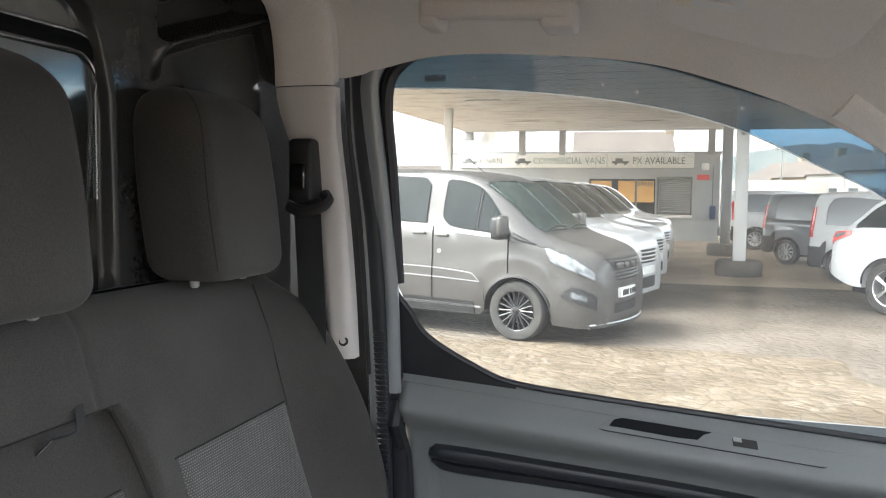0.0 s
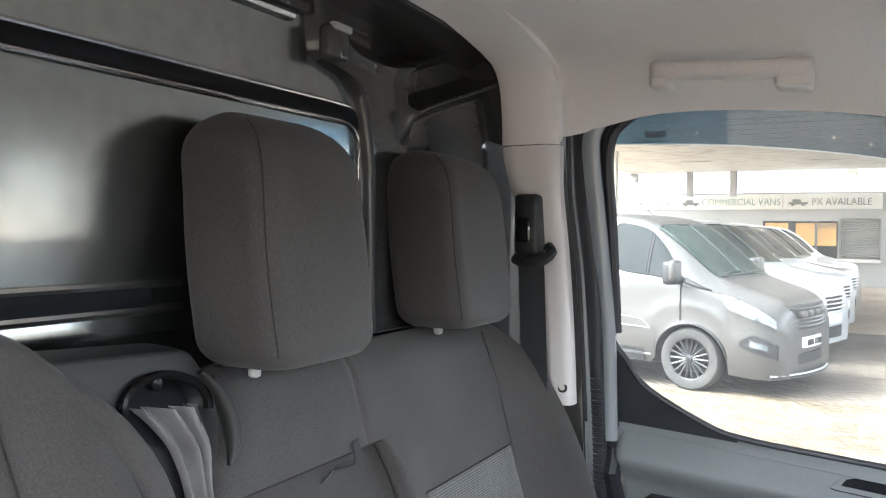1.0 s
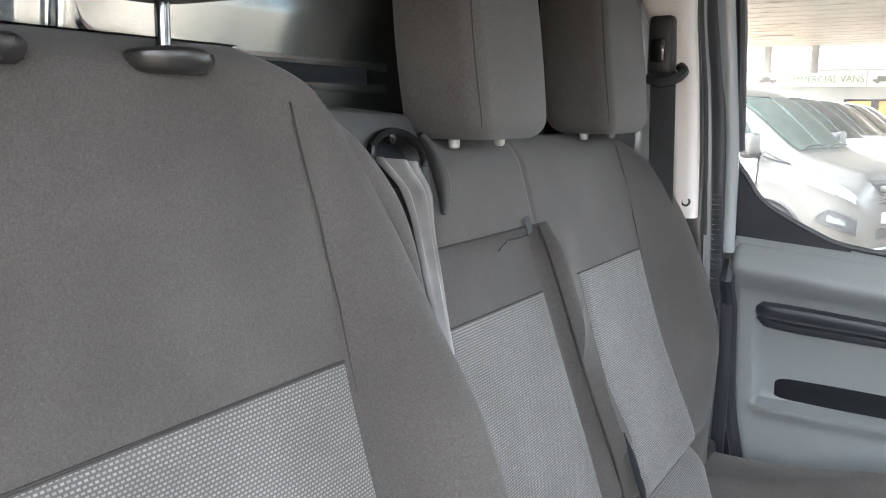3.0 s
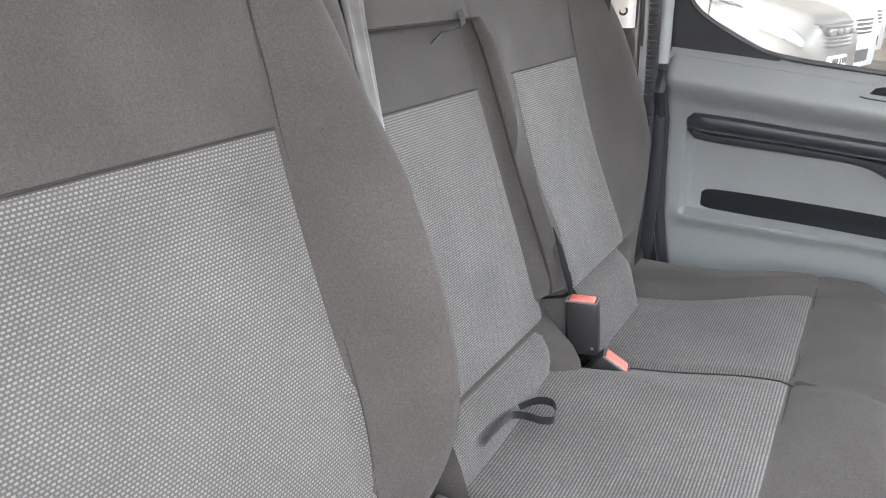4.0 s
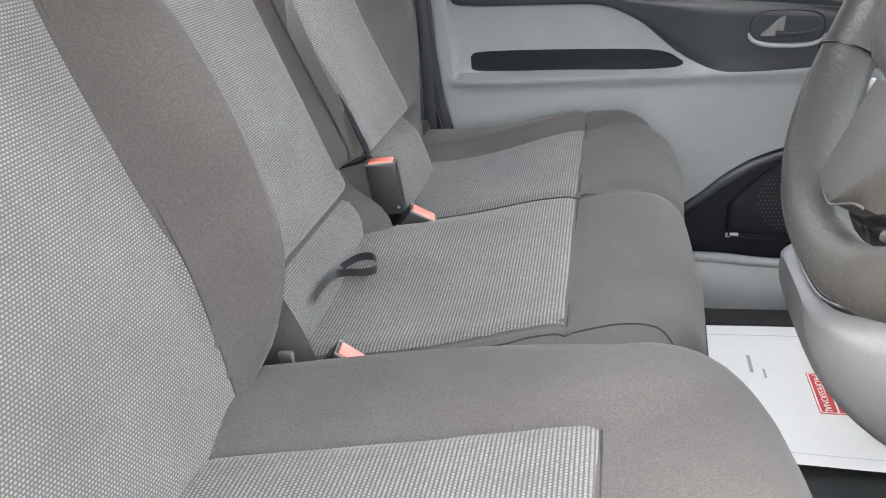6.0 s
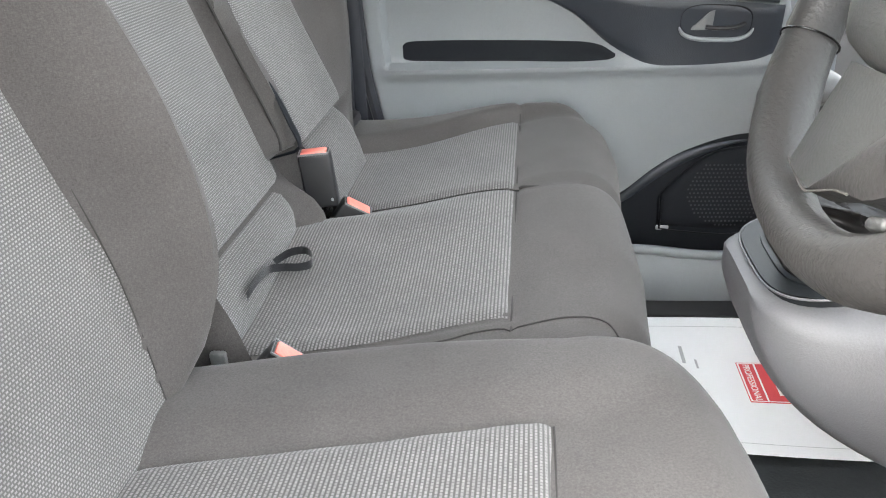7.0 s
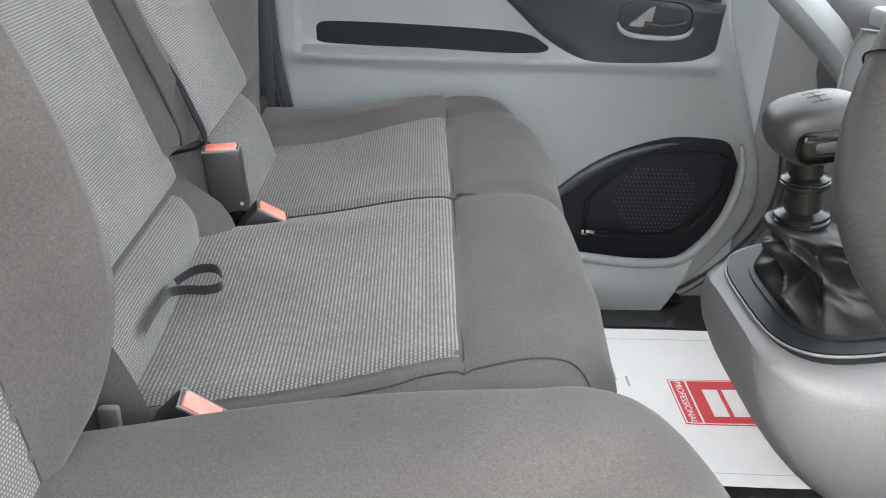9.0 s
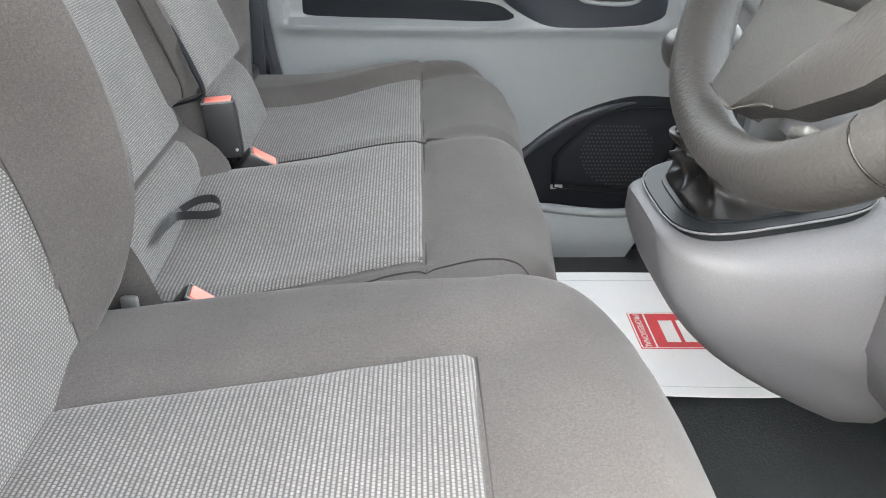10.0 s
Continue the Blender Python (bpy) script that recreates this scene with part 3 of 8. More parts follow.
# added backing, keeps daylight out between the strips
upright_strip("seal_backing", [(0.84, 0.022), (1.8, 0.018)], [(0.84, 0.036), (1.8, 0.030)], 0.006, M_RUBBER, "added black backing that closes the gap behind the seals", 0.60, 1.84, out=-0.022)
upright_strip("painted_post", [(0.84, 0.006), (1.8, 0.004)], [(0.84, 0.010), (1.8, 0.008)], 0.016, M_BODYSILVER, "silver painted steel post", out=-0.014)
upright_strip("pinch_seal", [(0.84, 0.001), (1.8, -0.002)], [(0.84, 0.004), (1.8, 0.005)], 0.006, M_RUBBER, "thin black rubber seal", 1.30, out=-0.002)
upright_strip("door_seal", [(0.84, 0.024), (1.34, 0.024), (1.6, 0.024), (1.8, 0.024)], [(0.84, 0.010), (1.34, 0.012), (1.6, 0.015), (1.8, 0.017)], 0.012, M_RUBBER, "black rubber door seal")
for k in range(46):
    z = 0.95 + 0.0095 * k
    part("seal_rib", box((spline_table(POST_X, z) + 0.014, spline_table(POST_Y, z) - 0.0135, z - 0.0022), (spline_table(POST_X, z) + 0.034, spline_table(POST_Y, z) - 0.009, z + 0.0022), 0.001, 1), M_RUBBER, pillar)
bm = box((-0.500, 1.33, 0.80), (-0.445, 1.46, 0.885), 0.012)
part("step_cover", bm, M_LOWPLASTIC, pillar, "black plastic cover at the post's foot")

# ---------------------------------------------------------------- passenger door
door = thing("door_1", "closed passenger door with grey grained trim and open pocket", "van door", (0.05, 1.5, 0.40), kind="structure")


def beltline(x):
    return 1.266 - 0.085 * (x + 0.09)


DOOR_Y = [(0.36, 1.498), (0.50, 1.515), (0.62, 1.524), (0.80, 1.520), (0.95, 1.503), (1.05, 1.490), (1.13, 1.468), (1.17, 1.452), (1.195, 1.424), (1.208, 1.412), (1.219, 1.409), (1.230, 1.415), (1.262, 1.436), (1.285, 1.450)]
DOOR_REAR = [(0.36, -0.30), (0.60, -0.36), (0.80, -0.41), (0.95, -0.435), (1.10, -0.440), (1.30, -0.438)]
DOOR_FRONT = [(0.36, 0.36), (0.40, 0.385), (0.445, 0.43), (0.53, 0.51), (0.62, 0.566), (0.70, 0.574), (0.80, 0.545), (0.90, 0.50), (1.0, 0.455), (1.08, 0.43), (1.18, 0.41), (1.30, 0.40)]


def door_y(x, z):
    """Depth of the trim's face, with its hollows and ledges."""
    zz = z + step(1.0, 1.25, z) * (1.266 - beltline(x))
    y = spline_table(DOOR_Y, zz)
    inner = step(-0.396, -0.384, x) * step(0.14, 0.02, x)
    y += 0.022 * inner * step(1.14, 1.125, zz) * step(0.958, 0.968, zz)
    y -= 0.014 * math.exp(-(((z - 0.953) / 0.016) ** 2)) * step(-0.42, -0.36, x) * step(0.44, 0.40, x)
    low = 0.03 * step(0.80, 0.55, z) * step(0.05, 0.2, x)
    return y - low * 0.3


def door_point(u, v):
    z = v
    a, b = spline_table(DOOR_REAR, z), spline_table(DOOR_FRONT, z)
    x = a + (b - a) * u
    z2 = z + step(1.0, 1.27, z) * (beltline(x) - 1.266)
    edge = min(u, 1 - u) * (b - a)
    return Vector((x, door_y(x, z2) + 0.018 * (1 - min(1, edge / 0.018)) ** 2, z2))


bm = slab(door_point, spread(0, 1, 170), spread(0.37, 1.262, 150), (0, 0.05, 0))
door_panel = part("door_panel", bm, M_DOORGREY, door)


def ledge_point(u, v):
    a, b = -0.438, 0.40
    x = a + (b - a) * u
    y, dz = [(1.434, -0.006), (1.4375, -0.0025), (1.442, 0.004), (1.446, 0.010), (1.451, 0.014), (1.462, 0.016)][v]
    return Vector((x, y, beltline(x) + dz))


bm = slab(ledge_point, spread(0, 1, 60), range(6), (0, 0.002, -0.03))
part("door_ledge", bm, M_DOORGREY, door)

# dark arm band that runs into the handle plate
BAND_TOP = [(-0.392, 1.166), (-0.38, 1.176), (-0.187, 1.166), (0.077, 1.148), (0.25, 1.125), (0.37, 1.098), (0.40, 1.085)]
BAND_SPLIT = [(-0.392, 1.145), (-0.38, 1.138), (-0.181, 1.128), (0.0, 1.116), (0.2, 1.098), (0.40, 1.075)]
BAND_LOW = [(-0.392, 1.138), (-0.38, 1.118), (-0.19, 1.108), (-0.07, 1.100), (0.0, 1.066), (0.034, 1.038), (0.074, 1.003), (0.137, 0.968), (0.19, 0.957), (0.36, 0.963), (0.405, 0.975), (0.415, 0.985)]


def strip(x0, x1, top, low, out, nx=60, nz=10, swell=0.0, thick=0.012):
    """A shaped plate lying on the door's face between two edges."""
    def fn(u, v):
        x = x0 + (x1 - x0) * u
        a, b = spline_table(low, x), spline_table(top, x)
        z = a + (b - a) * v
        edge = min(1.0, 6 * min(v, 1 - v), 25 * min(u, 1 - u))
        bow = swell * math.sqrt(max(0.0, 1 - (2 * v - 1) ** 2))
        return Vector((x, door_y(x, 0.5 * z + 0.5 * z) - out * math.sqrt(edge) - bow, z))
    return slab(fn, spread(0, 1, nx), spread(0, 1, nz), (0, thick + 0.02, 0))


bm = strip(-0.392, 0.40, BAND_TOP, [(x, z + 0.0015) for x, z in BAND_SPLIT], 0.012, 70, 9, 0.010)
part("arm_pad", bm, M_NAVY, door, "blue-black padded strip")
bm = strip(-0.392, 0.415, [(x, z - 0.0015) for x, z in BAND_SPLIT], BAND_LOW, 0.008, 90, 12, 0.004)
handle_plate = part("handle_plate", bm, M_NAVY, door, "blue-black grained plate round the door handle")

# inner door handle in its bowl
def bowl(u, v):
    a = 2 * math.pi * u
    r = v
    c, sn = math.cos(a), math.sin(a)
    x = 0.284 + 0.070 * r * math.copysign(abs(c) ** 0.6, c)
    z = 1.046 + 0.034 * r * math.copysign(abs(sn) ** 0.7, sn) - 0.04 * (x - 0.284)
    return Vector((x, door_y(x, z) - 0.0135 + 0.022 * (1 - r**4), z))


# the bowl's inner shade is painted in as near-black
bm = sheet(bowl, spread(0, 1, 49), spread(0.02, 1, 12))
bmesh.ops.remove_doubles(bm, verts=bm.verts, dist=1e-5)
part("handle_bowl", fix_out(bm), M_VOID, handle_plate, "finger bowl coloured black as its inner shade")
# light catching the lower lip is painted in as paler grey
low_rim = [bowl(u, 1.04) + Vector((0, -0.002, -0.001)) for u in spread(0.53, 0.97, 26)]
part("bowl_lip", tube(low_rim, [0.0015 + 0.0035 * math.sin(math.pi * k) ** 0.5 for k in spread(0, 1, 26)], 8), M_DOORGREY, handle_plate, "lower lip coloured pale as if lit")
hy = door_y(0.285, 1.05) - 0.016
bm = slab(lambda u, v: Vector((0.236 + 0.040 * u + 0.004 * v, hy + 0.004 - 0.006 * math.sin(math.pi * u * 0.8), 1.030 + (0.008 + 0.030 * math.sin(math.pi * 0.5 * u) ** 1.4) * v)), spread(0, 1, 12), spread(0, 1, 8), (0, 0.008, 0))
part("door_handle", bm, M_TRIMGREY, handle_plate, "grey inner door handle")
bm = tube(smooth_path([(0.262, hy - 0.002, 1.036), (0.29, hy - 0.004, 1.033), (0.32, hy - 0.003, 1.035), (0.340, hy + 0.004, 1.040)], 5), 0.0065, 8, flat=0.7)
part("handle_bar", bm, M_LOWPLASTIC, handle_plate, "black pull bar")

# long open pocket slot, its shade laid on as a black plate
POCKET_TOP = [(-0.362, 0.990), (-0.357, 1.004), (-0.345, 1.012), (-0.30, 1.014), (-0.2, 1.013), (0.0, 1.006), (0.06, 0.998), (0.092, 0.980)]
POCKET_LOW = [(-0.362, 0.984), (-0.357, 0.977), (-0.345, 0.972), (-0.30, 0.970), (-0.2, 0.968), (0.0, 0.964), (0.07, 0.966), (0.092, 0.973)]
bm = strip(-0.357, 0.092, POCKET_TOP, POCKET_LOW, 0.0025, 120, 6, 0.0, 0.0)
part("pocket_slot_shade", bm, M_VOID, door, "black plate standing in for the shade of an open pocket slot")
# loudspeaker and bottle bin low on the door
SPK_TOP = [(0.02, 0.60), (0.127, 0.672), (0.19, 0.725), (0.254, 0.764), (0.356, 0.798), (0.44, 0.800), (0.490, 0.788), (0.515, 0.745)]
SPK_LOW = [(0.02, 0.49), (0.2, 0.488), (0.36, 0.490), (0.42, 0.506), (0.465, 0.552), (0.495, 0.62), (0.515, 0.70)]
bm = strip(0.02, 0.515, SPK_TOP, SPK_LOW, 0.004, 60, 24, 0.0, 0.0)
bin_ob = part("speaker_recess", bm, M_VOID, door, "black recess with loudspeaker and bottle bin")
GR_TOP = [(0.20, 0.66), (0.235, 0.70), (0.30, 0.755), (0.37, 0.772), (0.46, 0.772), (0.492, 0.758)]
GR_LOW = [(0.20, 0.592), (0.24, 0.585), (0.37, 0.578), (0.42, 0.60), (0.47, 0.66), (0.492, 0.72)]
bm = strip(0.20, 0.492, GR_TOP, GR_LOW, 0.014, 40, 16, 0.006, 0.0)
grille = part("speaker_grille", bm, M_VOID, bin_ob, "black perforated loudspeaker grille")
holes = bmesh.new()
for i in range(26):
    for j in range(16):
        x, z = 0.25 + i * 0.0085 + (j % 2) * 0.004, 0.598 + j * 0.0092
        if math.hypot((x - 0.345) / 0.085, (z - 0.672) / 0.078) < 1:
            y = door_y(x, z) - 0.0212
            holes.faces.new([holes.verts.new((x + 0.0024 * math.cos(k * 1.0472), y, z + 0.0024 * math.sin(k * 1.0472))) for k in range(6)])
tagged(part("grille_holes", holes, M_RUBBER, bin_ob), kind="stuff")
edge_line = [(x, spline_table(GR_TOP, x) + 0.003) for x in spread(0.205, 0.49, 26)] + [(x, spline_table(GR_LOW, x) - 0.003) for x in spread(0.49, 0.205, 26)]
part("grille_edge", tube([(x, door_y(x, z) - 0.017, z) for x, z in edge_line], 0.0024, 6, None, True), M_SURROUND, bin_ob, "gloss black rim of the grille")
slope = [(x, spline_table(SPK_TOP, x) - 0.014) for x in spread(0.05, 0.38, 40)]
part("recess_slope", tube([(x, door_y(x, z) - 0.006, z) for x, z in slope], [0.002 + 0.010 * math.sin(math.pi * k) for k in spread(0, 1, 40)], 10, None, False, 0.5, (0, 1, 0)), M_NAVY, bin_ob, "dark sloping edge of the recess")
part("grille_mark", box((0.198, 1.498, 0.583), (0.226, 1.503, 0.594), 0.002), M_SATIN, bin_ob, "small silver badge")
BIN_LIP = [(0.02, 1.435, 0.566), (0.10, 1.435, 0.566), (0.18, 1.435, 0.563), (0.28, 1.435, 0.552), (0.36, 1.438, 0.550), (0.405, 1.445, 0.558), (0.452, 1.452, 0.600), (0.484, 1.462, 0.648), (0.505, 1.474, 0.700), (0.512, 1.486, 0.750), (0.503, 1.494, 0.795)]
bin_edge = smooth_path(BIN_LIP, 6)
part("bin_rim", tube(bin_edge, [0.011] * 40 + [0.011 - 0.0003 * k for k in range(len(bin_edge) - 40)], 10), M_DOORGREY, door)


def bin_front(u, v):
    """The bin's outer wall from its lip (v 0) down to the sill."""
    k = u * 34
    i = min(int(k), 33)
    top = bin_edge[i].lerp(bin_edge[i + 1], k - i)
    low = Vector((0.02 + 0.345 * u, 1.425, 0.425))
    p = top.lerp(low, v)
    return p + Vector((0, -0.014 * math.sin(math.pi * min(1.0, v * 1.1)) , 0))


part("bin_front", slab(bin_front, spread(0, 1, 40), spread(0, 1, 14), (0, 0.012, 0)), M_DOORGREY, door)
# shade inside the bin is put into the floor's black colour
part("bin_floor", slab(lambda u, v: Vector((0.03 + 0.39 * u, 1.436 + 0.075 * v, 0.462)), spread(0, 1, 4), spread(0, 1, 3), (0, 0, -0.004)), M_VOID, door, "floor of the bin, coloured black as the shade inside")

# window switch let into the sloping shoulder of the door
def shoulder(a, b, out=0.0):
    """b 0 at the slope's foot, 1 near the glass."""
    zz = 1.2235 + 0.037 * (0.40 + 0.60 * b)
    return Vector((a, spline_table(DOOR_Y, zz) - 0.8 * out, zz + beltline(a) - 1.266 + 0.6 * out))


def shoulder_plate(outline, out, thick):
    return flat_shape(outline, lambda a, b: shoulder(a, b, out), (0, 0.8 * thick, -0.6 * thick))


SW = [(-0.096, 0.02), (-0.090, 0.30), (-0.078, 0.72), (-0.066, 0.90), (-0.045, 0.97), (0.06, 0.97), (0.165, 0.96), (0.190, 0.88), (0.208, 0.60), (0.238, 0.04), (0.234, -0.04), (-0.090, -0.04)]
switch = part("switch_plate", shoulder_plate(SW, 0.0035, 0.006), M_DOORGREY, door, "grey plate with the window switch")
part("plate_gap", tube([shoulder(a, b, 0.0012) for a, b in SW], 0.0011, 6, None, True), M_RUBBER, switch)
# the finger slot's shade is a black plate laid on the shoulder
part("grip_slot_shade", shoulder_plate([(-0.081, 0.26), (-0.074, 0.66), (-0.062, 0.84), (0.00, 0.86), (0.074, 0.86), (0.062, 0.64), (0.054, 0.30), (0.02, 0.22)], 0.0050, 0.004), M_VOID, switch, "black plate standing in for a finger slot's shade")
part("switch_well", shoulder_plate([(0.106, 0.30), (0.104, 0.78), (0.140, 0.80), (0.142, 0.30)], 0.0045, 0.004), M_LOWPLASTIC, switch, "black switch well")
part("window_switch", shoulder_plate([(0.106, 0.55), (0.105, 0.80), (0.117, 0.80), (0.119, 0.55)], 0.0065, 0.004), M_SATIN, switch, "silver window switch")

# the seat's shadow on the door's rear edge, put in as a black tube
edge_shade = [(spline_table(DOOR_REAR, z) - 0.002, spline_table(DOOR_Y, z) + 0.008, z) for z in spread(0.50, 1.25, 24)]
part("edge_shade", tube(edge_shade, 0.014, 8), M_RUBBER, door, "black tube standing in for the seat's shadow on the door edge")

# window glass, its frame, seals and wind deflector
def glass_y(z):
    return 1.371 + (1.797 - z) * 0.16


GLASS_TOP = [(-0.445, 1.74), (-0.437, 1.775), (-0.422, 1.800), (-0.37, 1.817), (-0.24, 1.816), (-0.04, 1.793), (0.088, 1.754), (0.165, 1.729), (0.225, 1.705), (0.33, 1.63), (0.45, 1.50), (0.58, 1.34), (0.64, 1.26)]
GLASS_LOW = [(-0.445, 1.47), (-0.437, 1.44), (-0.421, 1.415), (-0.387, 1.368), (-0.299, 1.318), (-0.237, 1.297), (-0.10, 1.283), (0.109, 1.267), (0.324, 1.250), (0.64, 1.222)]
bm = slab(lambda x, v: (lambda z: Vector((x, glass_y(z), z)))(spline_table(GLASS_LOW, x) - 0.01 + (spline_table(GLASS_TOP, x) - spline_table(GLASS_LOW, x) + 0.02) * v), spread(-0.445, 0.62, 40), spread(0, 1, 12), (0, 0.004, 0))
pane = part("window_glass", bm, M_GLASS, door, "clear side window glass")
pane.visible_shadow = False
DEFLECT_LOW = [(-0.445, 1.783), (-0.243, 1.773), (-0.039, 1.747), (0.09, 1.712), (0.206, 1.658), (0.295, 1.612), (0.45, 1.49)]
bm = slab(lambda x, v: (lambda z: Vector((x, glass_y(z) + 0.022 - 0.012 * v, z)))(spline_table(DEFLECT_LOW, x) + v * max(0.065 * step(0.47, 0.15, x), spline_table(GLASS_TOP, x) + 0.02 - spline_table(DEFLECT_LOW, x))), spread(-0.445, 0.45, 40), spread(0, 1, 5), (0, 0.003, 0))
defl = part("wind_deflector", bm, M_DEFLECT, door, "blue smoked plastic wind deflector")
defl.visible_shadow = False
defl_edge = [(x, glass_y(z) + 0.022, z) for x, z in [(x, spline_table(DEFLECT_LOW, x)) for x in spread(-0.44, 0.44, 40)]]
# glint of the plastic's edge, put in as a white line
part("deflector_edge", tube(defl_edge, 0.0012, 6), M_PRINTWHITE, defl, "white line painted as the edge's glint")
part("deflector_clip", box((-0.386, 1.392, 1.791), (-0.350, 1.397, 1.802), 0.002), M_GLOSSBLACK, defl, "black clip")
for sx, sz in ((-0.30, 1.794), (-0.10, 1.779), (-0.05, 1.766), (0.10, 1.74)):
    part("water_drop", lathe([(0.0028, 0), (0.002, 0.0012), (0, 0.0016)], 8, Matrix.Translation((sx, glass_y(sz) + 0.012, sz)) @ Matrix.Rotation(radians(90), 4, "X")), M_CHROME, defl)
# rubber run channel round the glass
rear_edge = [(-0.436, 1.46), (-0.437, 1.55), (-0.439, 1.66), (-0.442, 1.74), (-0.436, 1.785), (-0.418, 1.810), (-0.37, 1.825), (-0.24, 1.825), (-0.04, 1.802), (0.088, 1.764), (0.165, 1.738), (0.225, 1.714), (0.33, 1.64), (0.45, 1.51), (0.58, 1.35)]
part("frame_corner", flat_shape([(-0.505, 1.72), (-0.445, 1.72), (-0.441, 1.785), (-0.424, 1.812), (-0.37, 1.832), (-0.37, 1.86), (-0.505, 1.86)], lambda x, z: Vector((x, glass_y(z) + 0.004, z)), (0, 0.006, 0)), M_RUBBER, door, "black corner of the window frame")
part("run_channel", tube(smooth_path([(x, glass_y(z) - 0.006, z + 0.006 * step(-0.43, -0.36, x)) for x, z in rear_edge], 6), [0.010 - 0.006 * step(24, 44, k) for k in range(85)], 8), M_RUBBER, door, "black rubber window channel")
low_edge = [(-0.448, 1.47), (-0.440, 1.44), (-0.421, 1.413), (-0.387, 1.366), (-0.299, 1.316), (-0.237, 1.295), (-0.10, 1.281), (0.109, 1.265), (0.324, 1.249), (0.45, 1.237)]
part("window_seal", tube(smooth_path([(x, glass_y(z) - 0.004, z) for x, z in low_edge], 6), 0.0055, 8), M_RUBBER, door, "black rubber window seal")
bm = flat_shape([(-0.448, 1.30), (-0.448, 1.46), (-0.421, 1.411), (-0.387, 1.364), (-0.299, 1.314), (-0.237, 1.293), (-0.237, 1.27)], lambda x, z: Vector((x, glass_y(z) - 0.008, z)), (0, 0.006, 0))
part("corner_filler", bm, M_RUBBER, door, "black corner filler below the glass")
frame_line = [(-0.448, 1.424, 1.27), (-0.449, 1.408, 1.45), (-0.458, 1.384, 1.62), (-0.466, 1.368, 1.73), (-0.466, 1.360, 1.79), (-0.448, 1.358, 1.828)]
part("window_frame", tube(smooth_path(frame_line, 6), 0.0085, 10, flat=1.9), M_BODYSILVER, door, "blue-grey painted window frame")
# door skin outside
bm = slab(lambda x, z: Vector((x, 1.60 - 0.6 * max(0, z - 1.0) ** 2, z)), spread(-0.48, 0.62, 14), spread(0.36, 1.24, 14), (0, 0.006, 0))
part("door_skin", bm, M_BODYSILVER, door, "silver painted outer skin")

# added panel behind the door's rear edge, blocks daylight through the slit
setting("door_slit_panel", box((-0.60, 1.540, 0.40), (-0.375, 1.552, 1.10), 0.003), M_RUBBER, "added black panel blocking the slit between pillar and door", "door jamb")
# sill below the door
bm = box((-0.5, 1.36, FLOOR - 0.005), (0.75, 1.50, FLOOR + 0.012), 0.006)
setting("door_sill", bm, M_LOWPLASTIC, "black plastic door sill", "door sill")
bm = tube(smooth_path([(-0.2, 1.475, 0.445), (0.33, 1.475, 0.437), (0.42, 1.478, 0.460), (0.50, 1.480, 0.520), (0.57, 1.480, 0.610), (0.594, 1.476, 0.70), (0.588, 1.480, 0.79)], 6), 0.010, 8)
setting("aperture_seal", bm, M_RUBBER, "black rubber seal round the door opening", "door seal")

# ---------------------------------------------------------------- seats
def backrest(front, left, right, back, z0, z1, round_top, ny=40, nz=44, r=0.032):
    """A padded back: front(y, z) is its face, left(z) and right(z) its sides, back its rear plane."""
    rings = []
    heights = spread(z0, z1 - round_top, nz) + [z1 - round_top + round_top * math.sin(a) for a in spread(0.12, math.pi / 2 - 0.03, 12)]
    for z in heights:
        k = max(0.0, (z - (z1 - round_top)) / round_top)
        fade = 1 - math.sqrt(max(0.0, 1 - k * k))
        a, b = left(z), right(z)
        mid = back + 0.05
        ring = []
        for i in range(ny):
            u = -1 + 2 * i / (ny - 1)
            u = math.copysign(1 - (1 - abs(u)) ** 1.5, u)
            y = (a + b) / 2 + (b - a) / 2 * u
            d = (b - a) / 2 * (1 - abs(u))
            x = front(y, z)
            if d < r:
                x -= r - math.sqrt(max(0.0, r * r - (r - d) ** 2))
            ring.append(Vector((x + (mid - x) * fade, y, z)))
        xb = back + (mid - back) * fade
        ring += [Vector((xb + 0.02, b, z)), Vector((xb, b - 0.025, z)), Vector((xb, a + 0.025, z)), Vector((xb + 0.02, a, z))]
        rings.append(ring)
    return loft(rings)


